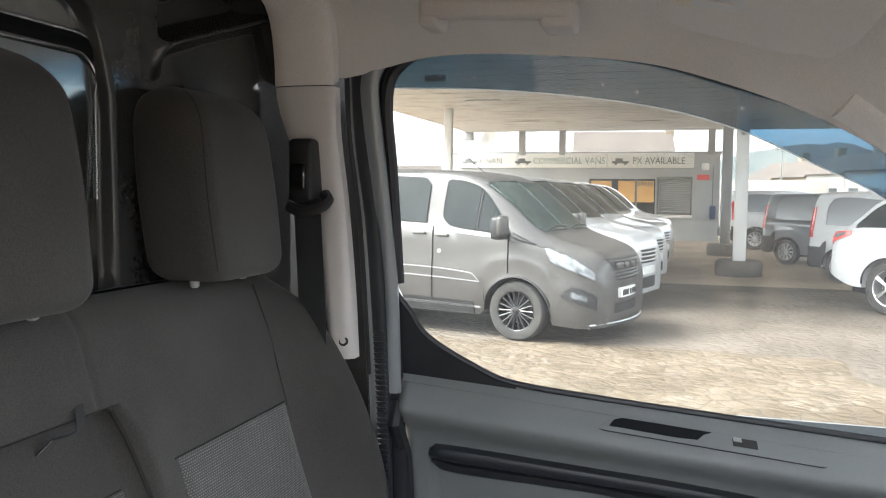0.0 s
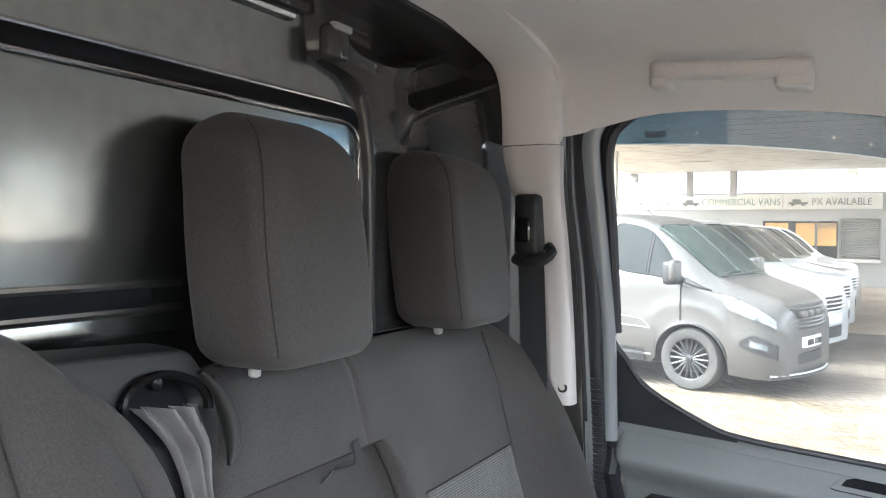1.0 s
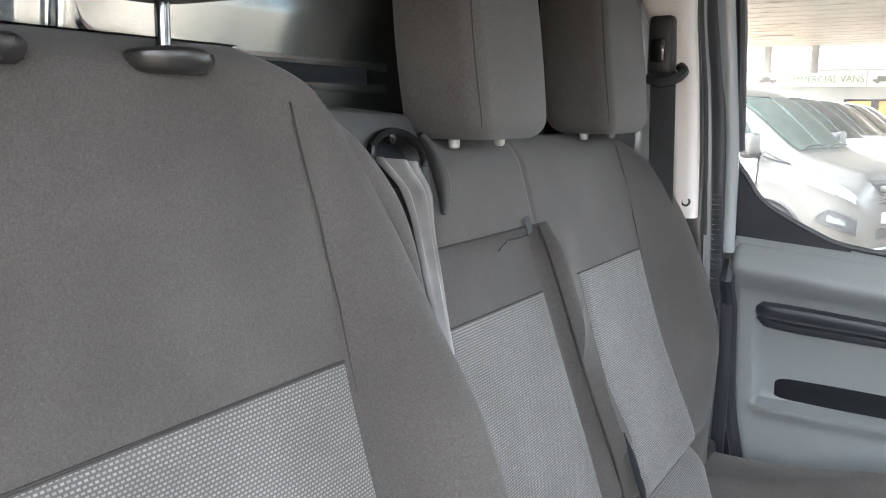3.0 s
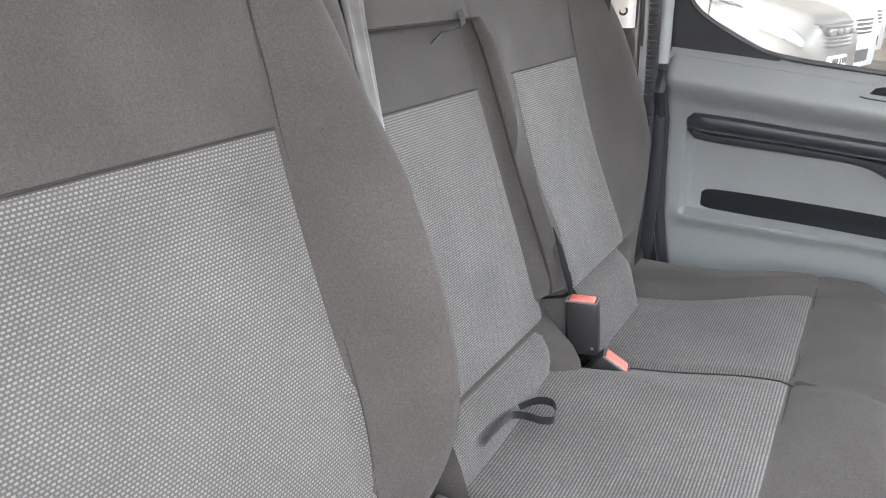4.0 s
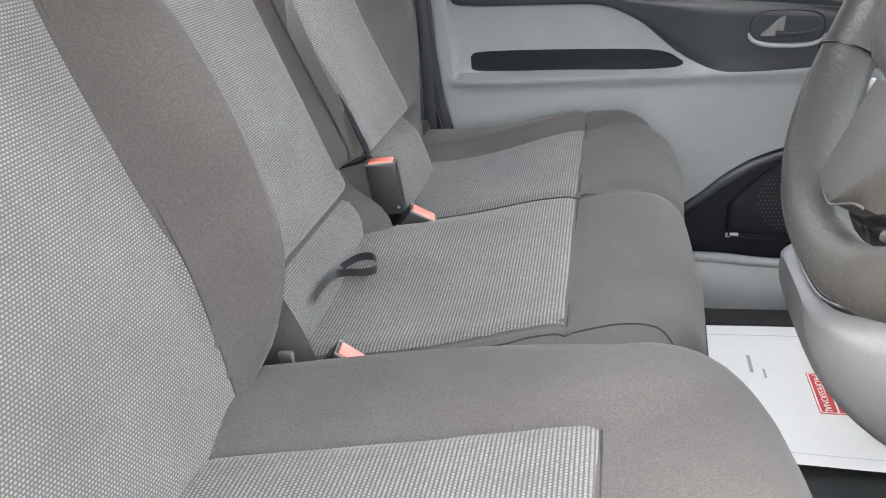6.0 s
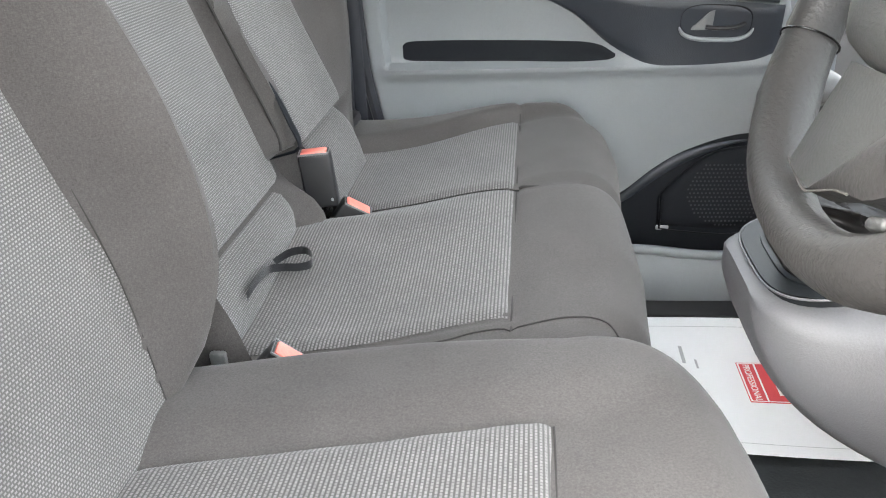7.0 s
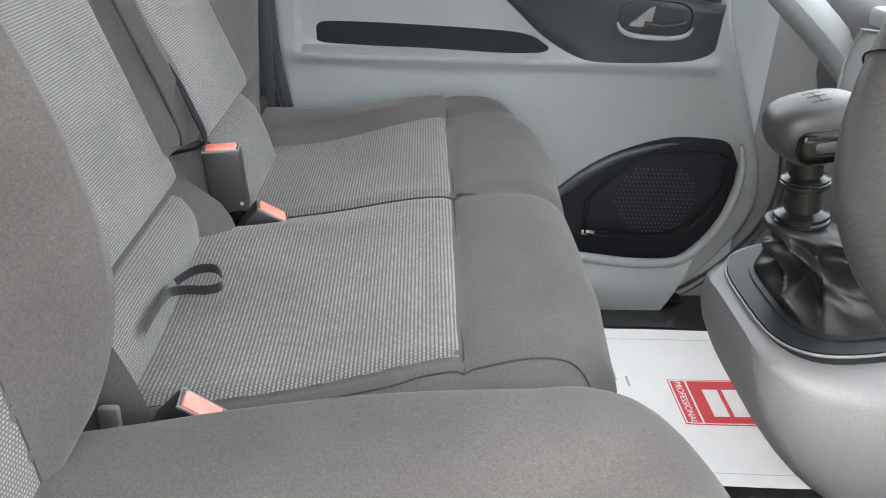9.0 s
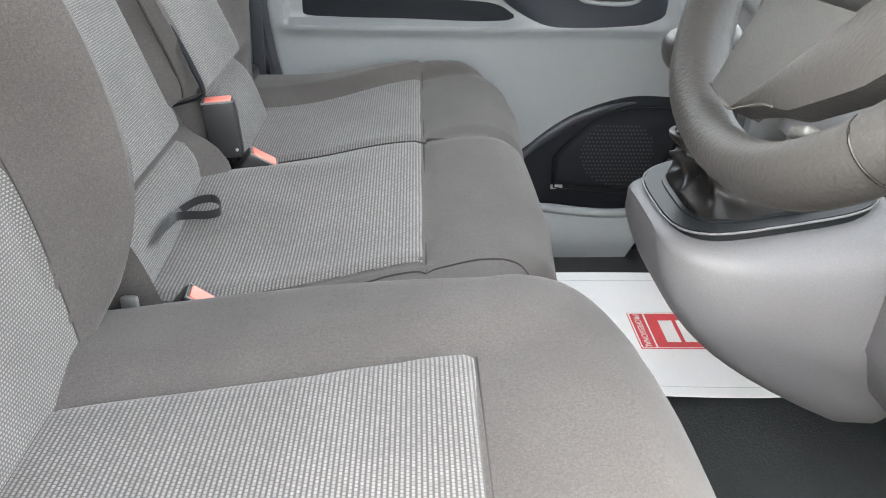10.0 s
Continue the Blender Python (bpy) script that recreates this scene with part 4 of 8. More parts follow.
def cushion(top, back, front_x, left, right, z_low, nx=44, ny=44, r_front=0.07, r_side=0.035, taper=lambda x: 1.0):
    """A padded seat: top(x, y) is its height, front_x(y) its front edge."""
    def fn(u, v):
        u2, v2 = 1 - (1 - u) ** 1.6, math.copysign(1 - (1 - abs(2 * v - 1)) ** 1.5, v - 0.5)
        y = (left + right) / 2 + (right - left) / 2 * v2
        xf = front_x(y)
        x = back + (xf - back) * u2
        y = (left + right) / 2 + (right - left) / 2 * v2 * taper(x)
        z = top(x, y)
        d = xf - x
        if d < r_front:
            z -= r_front - math.sqrt(max(0.0, r_front**2 - (r_front - d) ** 2))
        d = (right - left) / 2 * (1 - abs(v2))
        if d < r_side:
            z -= r_side - math.sqrt(max(0.0, r_side**2 - (r_side - d) ** 2))
        return Vector((x, y, z))
    own = bmesh.new()
    us, vs = spread(0, 1, nx), spread(0, 1, ny)
    grid = [[own.verts.new(fn(u, v)) for v in vs] for u in us]
    for i in range(nx - 1):
        for j in range(ny - 1):
            own.faces.new((grid[i][j], grid[i + 1][j], grid[i + 1][j + 1], grid[i][j + 1]))
    rim = [grid[i][0] for i in range(nx - 1)] + [grid[nx - 1][j] for j in range(ny - 1)] + [grid[i][ny - 1] for i in range(nx - 1, 0, -1)] + [grid[0][j] for j in range(ny - 1, 0, -1)]
    low = [own.verts.new((v.co.x, v.co.y, z_low)) for v in rim]
    for k in range(len(rim)):
        q = (k + 1) % len(rim)
        own.faces.new((rim[q], rim[k], low[k], low[q]))
    own.faces.new(low)
    return fix_out(own)


def round_rect(w, d, r, n=7):
    """Corners of a rounded oblong, half width w (y) by half depth d (x)."""
    r = min(r, w * 0.98, d * 0.98)
    pts = []
    for cx, cy, a0 in ((1, 1, 0.0), (-1, 1, 0.5), (-1, -1, 1.0), (1, -1, 1.5)):
        for k in spread(0, 1, n):
            a = math.pi * (a0 + 0.5 * k)
            pts.append((cx * (d - r) + r * math.cos(a), cy * (w - r) + r * math.sin(a)))
        if cx * cy > 0:
            continue
    return pts


def rest_section(k, half, depth, top_in):
    """Half width and half depth of a head restraint at k of its height."""
    up, dn = max(0.0, (k - 0.76) / 0.24), max(0.0, (0.11 - k) / 0.11)
    w = half * (0.97 + 0.03 * step(0.0, 0.35, k) - 0.05 * step(0.4, 0.85, k)) - top_in * 0.16 * (1 - math.sqrt(max(0.0, 1 - up * up))) - 0.026 * (1 - math.sqrt(max(0.0, 1 - dn * dn)))
    d = depth * math.sqrt(max(0.0, 1 - up**2.8)) - 0.020 * (1 - math.sqrt(max(0.0, 1 - dn * dn)))
    return w, max(d, 0.003)


def headrest(yc, half, z0, z1, x_front, x_back, lean=-0.12, top_in=0.26):
    """A padded head restraint: a flat front face, broad side gussets and a rounded top."""
    rings = []
    mid, depth = (x_front + x_back) / 2, (x_front - x_back) / 2
    for k0 in spread(0, 1, 34):
        k = 0.5 - 0.5 * math.cos(math.pi * k0)
        z = z0 + (z1 - z0) * k
        w, d = rest_section(k, half, depth, top_in)
        cx = mid + lean * (z - (z0 + z1) / 2) - 0.012 * max(0.0, (k - 0.7) / 0.3) ** 2
        rings.append([Vector((cx + x * (1 + 0.08 * max(0.0, 1 - (y / w) ** 2) * (x > 0)), yc + y * (1 + 0.02 * math.sin(math.pi * k)), z)) for x, y in round_rect(w, d, 0.024)])
    return loft(rings)


def seam(points, mat=None, r=0.0011):
    return tube(points, r, 6)


def headrest_set(seat, yc, half, z0, z1, xf, xb, post_y, collar_z, collar_x, tall, lean=-0.12, top_in=0.26):
    hr = part("headrest", headrest(yc, half, z0, z1, xf, xb, lean, top_in), M_CLOTH, seat, "", 70)
    mid, depth = (xf + xb) / 2, (xf - xb) / 2
    for sgn in (-1, 1):
        pts = []
        for k in spread(0.06, 0.965, 28):
            z = z0 + (z1 - z0) * k
            w, d = rest_section(k, half, depth, top_in)
            r = min(0.024, d * 0.98)
            a = math.pi * 0.22
            cx = mid + lean * (z - (z0 + z1) / 2) - 0.012 * max(0.0, (k - 0.7) / 0.3) ** 2
            x, y = d - r + r * math.cos(a), w - r + r * math.sin(a)
            pts.append((cx + x * (1 + 0.08 * max(0.0, 1 - (y / w) ** 2)), yc + sgn * y * (1 + 0.02 * math.sin(math.pi * k)), z))
        part("headrest_seam", seam(pts, r=0.0009), M_SEAM, hr)
    for y in post_y:
        if tall:
            part("post", tube([(collar_x, y, collar_z - 0.03), (collar_x, y, z0 + 0.03)], 0.0055, 12), M_POST, hr, "dark bright-edged steel post")
        else:
            part("post", lathe([(0.003, -0.003), (0.0062, -0.001), (0.0068, 0.004), (0.0066, 0.016), (0.003, 0.018)], 14, Matrix.Translation((collar_x + 0.016, y, collar_z + 0.002))), M_WHITECLIP, hr, "pale post sleeve")
        if tall:
            part("collar", lathe([(0.026, -0.016), (0.031, -0.012), (0.0335, -0.005), (0.033, 0.000), (0.029, 0.004), (0.022, 0.004), (0.016, 0.001), (0.010, 0.002), (0.008, 0.008), (0.0065, 0.009)], 32, Matrix.Translation((collar_x + 0.004, y, collar_z - 0.006)) @ Matrix.Rotation(radians(-6), 4, "Y") @ Matrix.Diagonal((0.85, 1.1, 0.8, 1))), M_COLLAR, hr, "black plastic post collar")
            part("collar_button", box((collar_x - 0.010, y + 0.016, collar_z - 0.008), (collar_x + 0.006, y + 0.029, collar_z + 0.002), 0.003), M_LOWPLASTIC, hr)
    return hr


# ---- driver's seat
DC = 0.200
D_FACE = [(0.78, -0.432), (0.86, -0.447), (1.0, -0.474), (1.13, -0.510), (1.3, -0.559), (1.45, -0.582), (1.58, -0.592)]
D_BOLSTER = [(0.78, -0.43), (0.86, -0.415), (0.914, -0.398), (1.025, -0.383), (1.13, -0.402), (1.24, -0.446), (1.31, -0.492), (1.40, -0.546), (1.47, -0.582), (1.58, -0.60)]


def driver_face(y, z):
    c, b = spline_table(D_FACE, z), spline_table(D_BOLSTER, z)
    s = abs(y - DC)
    sink = -0.004 * math.exp(-(((s - 0.207) / 0.006) ** 2)) * step(1.52, 1.46, z)
    return c + (b - c) * step(0.195, 0.268, s) + sink + 0.006 * (1 - (s / 0.3) ** 2) * step(1.28, 1.1, z)


def driver_half(z):
    return spline_table([(0.74, 0.17), (0.80, 0.20), (0.86, 0.240), (0.92, 0.268), (1.0, 0.283), (1.1, 0.288), (1.35, 0.300), (1.43, 0.298), (1.48, 0.285), (1.52, 0.252), (1.55, 0.21), (1.576, 0.15)], z)


seat_d = thing("driver_seat", "dark grey cloth driver's seat with dotted mesh centre panels", "van seat", (-0.25, DC, FLOOR))
bm = backrest(driver_face, lambda z: DC - driver_half(z), lambda z: DC + driver_half(z), -0.692, 0.74, 1.576, 0.036)
back_d = part("backrest", bm, M_CLOTH, seat_d)


def weave_patch(face, y0, y1, z0, z1, ny=26, nz=40, out=0.0035, corner=None):
    """A mesh-cloth panel let into a seat back."""
    def fn(u, v):
        y, z = y0(v) + (y1(v) - y0(v)) * u, v
        edge = min(u * (y1(v) - y0(v)), (1 - u) * (y1(v) - y0(v)), v - z0, z1 - v)
        return Vector((face(y, z) + out * min(1.0, 0.25 + edge / 0.006), y, z))
    heights, along = spread(z0, z1, nz), {}
    run, last = 0.0, None
    for z in heights:
        p = Vector((face((y0(z) + y1(z)) / 2, z), z))
        run += (p - last).length if last is not None else 0.0
        along[z], last = run, p
    return sheet(fn, spread(0, 1, ny), heights, 0.008, lambda u, v: (y0(v) + (y1(v) - y0(v)) * u, along[v]))


bm = weave_patch(driver_face, lambda z: DC - 0.205, lambda z: DC + 0.205 + 0.006 * step(1.2, 1.0, z), 0.80, 1.296, 30, 46)
part("back_panel", bm, M_WEAVEBACK, back_d, "grey dotted mesh cloth panel")
for sgn in (-1, 1):
    pts = [(driver_face(DC + sgn * w, z) + 0.0016, DC + sgn * w, z) for z, w in [(z, 0.209 + 0.002 * step(1.2, 1.0, z) - 0.045 * step(1.34, 1.60, z)) for z in spread(0.82, 1.53, 44)]]
    part("back_seam", seam(pts, r=0.0009), M_SEAM, back_d)
# seam along the panel's top, its dark line doubling as the shadow there
pts = [(driver_face(y, 1.299) + 0.001, y, 1.299) for y in spread(DC - 0.205, DC + 0.205, 24)]
part("panel_seam_shade", seam(pts, r=0.0014), M_SEAM, back_d)
headrest_set(seat_d, 0.176, 0.141, 1.602, 1.84, -0.545, -0.675, (0.105, 0.252), 1.566, -0.600, True, -0.12, 0.30)


def panel_half(x):
    return spline_table([(-0.47, 0.118), (-0.41, 0.136), (-0.24, 0.181), (-0.06, 0.216), (0.2, 0.235)], x)


def driver_top(x, y):
    s = abs(y - DC) - panel_half(x) + 0.212
    base = 0.856 + 0.004 * step(-0.05, 0.0, x) - 0.006 * math.exp(-(((x + 0.25) / 0.14) ** 2))
    side = 0.016 * step(0.20, 0.28, s) * step(0.12, -0.02, x)
    groove = -0.004 * math.exp(-(((x + 0.058) / 0.006) ** 2)) * (s < 0.215) - 0.004 * math.exp(-(((s - 0.212) / 0.006) ** 2)) * (x < -0.05)
    return base + side + groove


def driver_front(y):
    return spline_table([(0, 0.142), (0.13, 0.141), (0.2, 0.136), (0.23, 0.132), (0.28, 0.124), (0.335, 0.102), (0.36, 0.066), (0.372, 0.03)], abs(y - DC))


bm = cushion(driver_top, -0.47, driver_front, DC - 0.370, DC + 0.370, 0.68, 56, 64, 0.070, 0.040, lambda x: spline_table([(-0.47, 0.77), (-0.41, 0.82), (-0.3, 0.92), (-0.2, 0.98), (-0.05, 1.0), (0.2, 1.0)], x))
cush_d = part("cushion", bm, M_CLOTH, seat_d)
def cushion_panel(x, v):
    h = panel_half(x)
    y = DC + h * v
    return Vector((x, y, driver_top(x, y) + 0.0035 * min(1.0, 0.25 + min(x + 0.44, -0.060 - x, h * (1 - abs(v))) / 0.006)))


bm = sheet(cushion_panel, spread(-0.44, -0.060, 40), spread(-1, 1, 31), 0.008, lambda x, v: (DC + panel_half(x) * v, x))
part("cushion_panel", fix_out(bm), M_WEAVE, cush_d, "grey dotted mesh cloth panel")
part("cushion_seam", seam([(-0.057, y, driver_top(-0.057, y) + 0.001) for y in spread(DC - 0.21, DC + 0.21, 20)]), M_SEAM, cush_d)
part("seat_base", box((-0.48, DC - 0.26, FLOOR), (0.03, DC + 0.26, 0.70), 0.03), M_LOWPLASTIC, seat_d, "black plastic seat base")

# ---- two-place passenger bench
P_FACE = [(0.78, -0.385), (0.835, -0.400), (0.88, -0.415), (0.93, -0.440), (0.949, -0.456), (0.962, -0.441), (1.0, -0.452), (1.15, -0.510), (1.29, -0.555), (1.40, -0.585), (1.49, -0.612)]
P_BOLSTER = [(0.80, -0.44), (0.90, -0.445), (1.02, -0.440), (1.11, -0.438), (1.19, -0.456), (1.34, -0.512), (1.42, -0.556), (1.49, -0.605)]
M_FACE = [(0.78, -0.436), (0.82, -0.437), (0.85, -0.441), (0.88, -0.452), (0.898, -0.468), (0.907, -0.482), (0.917, -0.474), (0.96, -0.486), (1.10, -0.530), (1.274, -0.582), (1.365, -0.602)]


def mid_right(z):
    return spline_table([(0.78, 0.870), (0.82, 0.878), (0.86, 0.908), (0.90, 0.935), (0.93, 0.940), (1.10, 0.918), (1.28, 0.897), (1.37, 0.872)], z)


def bench_face(y, z):
    p = spline_table(P_FACE, z)
    x = p
    if y > 1.2:
        x = p + (spline_table(P_BOLSTER, z) - p) * step(1.235, 1.345, y)
    if z < 1.385 and y < mid_right(z) + 0.03:
        m = spline_table(M_FACE, z)
        k = step(mid_right(z) + 0.014, mid_right(z) - 0.006, y) * step(1.376, 1.370, z) * step(0.560, 0.575, y)
        strip_x = p + 0.010 * step(0.95, 1.05, z) * step(0.950, 0.940, y) * step(1.385, 1.33, z)
        x = strip_x + (m - strip_x) * k
    elif z < 1.385 and y < 0.96:
        x = p + 0.010 * step(0.95, 1.05, z) * step(0.950, 0.940, y) * step(1.385, 1.33, z)
    x -= 0.06 * step(0.938, 0.946, y) * step(1.012, 1.002, y) * step(0.955, 0.935, z)
    # slit between the two backs, low down
    x -= 0.03 * math.exp(-(((y - 0.950) / 0.006) ** 2)) * step(1.045, 1.02, z) * step(0.88, 0.93, z)
    x -= 0.004 * math.exp(-(((y - 0.925) / 0.005) ** 2)) * step(1.30, 1.36, z)
    x -= 0.003 * math.exp(-(((y - 0.850) / 0.005) ** 2)) * step(1.37, 1.38, z)
    return x


bench = thing("passenger_bench", "dark grey cloth two-seat passenger bench with mesh panels", "van seat", (-0.25, 1.0, FLOOR))


def bench_left(z):
    return spline_table([(0.74, 0.546), (1.0, 0.550), (1.2, 0.562), (1.35, 0.572), (1.44, 0.595), (1.478, 0.625), (1.492, 0.65)], z)


def bench_right(z):
    return spline_table([(0.74, 1.37), (0.9, 1.402), (1.2, 1.405), (1.30, 1.395), (1.38, 1.372), (1.44, 1.338), (1.475, 1.30), (1.492, 1.262)], z)


bm = bmesh.new()
ys_front = [0.0, 0.012, 0.024, 0.036, 0.05, 0.10, 0.16, 0.22] + spread(0.27, 0.42, 46) + [0.46, 0.52, 0.58, 0.64, 0.70, 0.74, 0.78, 0.82, 0.86, 0.90, 0.93, 0.95, 0.965, 0.98, 0.99, 1.0]
rings = []
for z in spread(0.74, 0.88, 8) + spread(0.89, 0.97, 16) + spread(0.98, 1.35, 30) + spread(1.355, 1.366, 3) + spread(1.369, 1.377, 7) + spread(1.382, 1.394, 3) + spread(1.40, 1.45, 5) + [1.45 + 0.042 * math.sin(a) for a in spread(0.12, math.pi / 2 - 0.04, 10)]:
    k = max(0.0, (z - 1.45) / 0.042)
    fade = 1 - math.sqrt(max(0.0, 1 - k * k))
    a, b = bench_left(z), bench_right(z)
    ring = []
    for u in ys_front:
        y = a + (b - a) * u
        d = min(y - a, b - y)
        x = bench_face(y, z)
        if d < 0.035:
            x -= 0.035 - math.sqrt(max(0.0, 0.035**2 - (0.035 - d) ** 2))
        ring.append(Vector((x + (-0.645 - x) * fade, y, z)))
    xb = -0.692 + 0.047 * fade
    ring += [Vector((xb + 0.02, b, z)), Vector((xb, b - 0.025, z)), Vector((xb, a + 0.025, z)), Vector((xb + 0.02, a, z))]
    rings.append(ring)
bm.free()
back_b = part("backrest", loft(rings), M_CLOTH, bench)
bm = weave_patch(bench_face, lambda z: 0.956 + 0.016 * step(1.13, 1.04, z), lambda z: 1.233 + 0.012 * step(1.15, 0.95, z), 0.955, 1.290, 26, 40)
part("back_panel", bm, M_WEAVEBACK, back_b, "grey dotted mesh cloth panel")
bm = weave_patch(bench_face, lambda z: 1.014, lambda z: 1.250 + 0.08 * step(0.95, 0.84, z), 0.80, 0.946, 24, 20)
part("back_panel", bm, M_WEAVEBACK, back_b, "grey dotted mesh cloth panel")
bm = weave_patch(bench_face, lambda z: 0.582 + 0.018 * step(1.0, 1.2, z), lambda z: mid_right(z) - 0.010, 0.912, 1.272, 26, 40)
part("back_panel", bm, M_WEAVEBACK, back_b, "grey dotted mesh cloth panel")
bm = weave_patch(bench_face, lambda z: 0.570, lambda z: mid_right(z) - 0.010, 0.80, 0.903, 22, 18)
part("back_panel", bm, M_WEAVEBACK, back_b, "grey dotted mesh cloth panel")
for line in (
    [(bench_face(y, 1.292) + 0.0015, y, 1.292) for y in spread(0.95, 1.234, 20)],
    [(bench_face(1.238, z) + 0.001, 1.238, z) for z in spread(0.96, 1.40, 30)] + [(bench_face(1.238 - k, 1.40 + k * 2) + 0.001, 1.238 - k * 0.3, 1.40 + k * 2) for k in spread(0.002, 0.035, 8)],
    [(bench_face(y, 1.274) + 0.001, y, 1.274) for y in spread(0.62, 0.885, 20)],
):
    part("back_seam", seam(line), M_SEAM, back_b)
def fold_line():
    top = [(bench_face(y, 1.3735) + 0.002, y, 1.3735) for y in spread(0.60, 0.868, 24)]
    side = [(bench_face(mid_right(z) + 0.004, z) + 0.002, mid_right(z) + 0.004, z) for z in spread(1.368, 0.96, 40)]
    return top + side


part("fold_crease", seam(fold_line(), r=0.0026), M_SEAM, back_b, "dark crease round the fold-down middle back")
part("back_seam", seam([(bench_face(0.925, z) + 0.001, 0.925, z) for z in spread(1.36, 1.455, 16)], r=0.0012), M_SEAM, back_b)
# shade in the slit is a dark lens-shaped strip laid over the cloth
gap_z = spread(0.925, 1.065, 20)
part("back_gap_shade", tube([(bench_face(0.975, z) + 0.0045, 0.951, z) for z in gap_z], [0.001 + 0.0075 * math.sin(math.pi * k) ** 0.8 for k in spread(0, 1, 20)], 8, None, False, 0.4, (1, 0, 0)), M_VOID, back_b, "dark strip painted as the gap between the two backs")
tab_bm = slab(lambda u, v: Vector((bench_face(0.78, 1.36 + 0.03 * u) + 0.006 + 0.010 * math.sin(math.pi * u), 0.776 + 0.034 * u + 0.012 * v, 1.345 + 0.040 * u + 0.004 * v)), spread(0, 1, 10), spread(0, 1, 3), (-0.002, 0, 0))
part("pull_strap", tab_bm, M_BELTBLACK, back_b, "black ribbed pull strap")
headrest_set(bench, 0.725, 0.095, 1.492, 1.752, -0.558, -0.672, (0.668, 0.782), 1.482, -0.617, False)
headrest_set(bench, 1.124, 0.098, 1.493, 1.750, -0.556, -0.670, (1.064, 1.187), 1.484, -0.615, False)


def bench_side(x):
    return 1.378 + 0.30 * min(0.0, x + 0.108)


def bench_near(x):
    return 0.652 + 0.255 * (x + 0.098)


def bench_top(x, y):
    base = 0.838 + 0.036 * step(0.62, 1.05, y)
    base -= 0.010 * math.exp(-(((x + 0.28) / 0.12) ** 2))
    base -= 0.030 * math.exp(-(((x + 0.455) / 0.075) ** 2) - ((y - 0.985) / 0.055) ** 2)
    base += 0.012 * step(-0.11, -0.03, x) - (0.036 - 0.024 * step(1.0, 0.93, y)) * step(-0.12, -0.42, x) * (0.5 + 0.5 * step(bench_side(x) + 0.03, bench_side(x) - 0.01, y))
    far = 0.045 * spline_table([(-0.47, 0.25), (-0.12, 0.6), (-0.03, 0.3), (0.08, 0.2)], x) * step(bench_side(x) - 0.004, bench_side(x) + 0.045, y)
    groove = -0.005 * math.exp(-(((x + 0.104) / 0.006) ** 2)) - 0.010 * math.exp(-(((y - 1.012) / 0.008) ** 2)) * step(-0.12, -0.06, x) - 0.002 * math.exp(-(((y - 1.004) / 0.006) ** 2))
    near = -0.003 * math.exp(-(((y - bench_near(x) + 0.004) / 0.005) ** 2)) * (x < -0.1)
    return base + far + groove + near


def bench_front(y):
    bulge = 0.012 * (1 - abs((y - 0.80) / 0.22)) if y < 1.012 else 0.012 * (1 - abs((y - 1.22) / 0.22))
    return 0.066 + bulge - 0.03 * step(1.33, 1.44, y) - 0.022 * step(0.66, 0.60, y) - 0.012 * math.exp(-(((y - 1.012) / 0.012) ** 2))


bm = cushion(bench_top, -0.47, bench_front, 0.550, 1.445, 0.60, 54, 90, 0.075, 0.018)
cush_b = part("cushion", bm, M_CLOTH, bench)


def bench_patch(x0, x1, near_edge, far_edge):
    def fn(x, v):
        y0, y1 = near_edge(x), far_edge(x)
        y = y0 + (y1 - y0) * v
        return Vector((x, y, bench_top(x, y) + 0.0035 * min(1.0, 0.25 + min(x - x0, x1 - x, y - y0, y1 - y) / 0.006)))
    return fix_out(sheet(fn, spread(x0, x1, 36), spread(0, 1, 30), 0.008, lambda x, v: (near_edge(x) + (far_edge(x) - near_edge(x)) * v, x)))


part("cushion_panel", bench_patch(-0.465, -0.108, bench_near, lambda x: 1.001), M_WEAVE, cush_b, "grey dotted mesh cloth panel")
part("cushion_panel", bench_patch(-0.465, -0.108, lambda x: 1.007, bench_side), M_WEAVE, cush_b, "grey dotted mesh cloth panel")
part("cushion_seam", seam([(x, 0.5495, spline_table([(-0.45, 0.800), (-0.1, 0.806), (0.0, 0.800), (0.06, 0.765)], x)) for x in spread(-0.44, 0.055, 30)], r=0.0022), M_SEAM, cush_b)
def crease(points, name="cushion_seam", r=0.0013):
    part(name, seam(points, r=r), M_SEAM, cush_b)


def front_drop(x, y):
    """Height of the bench's padded front over the rounding."""
    d = bench_front(y) - x
    return bench_top(x, y) - (0.075 - math.sqrt(max(0.0, 0.075**2 - (0.075 - d) ** 2)) if d < 0.075 else 0.0)


crease([(-0.104, y, bench_top(-0.104, y) + 0.001) for y in spread(0.60, 1.40, 60)], "cushion_seam", 0.0012)
crease([(x, 1.012, front_drop(x, 1.012) + 0.002) for x in spread(-0.10, 0.058, 30)], "cushion_seam", 0.0030)
crease([(x, 1.0035, bench_top(x, 1.0035) + 0.0015) for x in spread(-0.46, -0.10, 40)], "cushion_seam", 0.0014)
near_line = smooth_path([(-0.30, 0.572, 0), (-0.187, 0.595, 0), (-0.151, 0.609, 0), (-0.112, 0.618, 0), (-0.057, 0.623, 0), (0.000, 0.625, 0), (0.018, 0.618, 0), (0.030, 0.600, 0)], 6)
crease([(p.x, p.y, front_drop(p.x, p.y) + 0.001) for p in near_line], "cushion_seam", 0.0011)
crease([(bench_front(y) + 0.001, y, 0.768) for y in spread(0.60, 1.42, 60)], "front_piping", 0.0022)
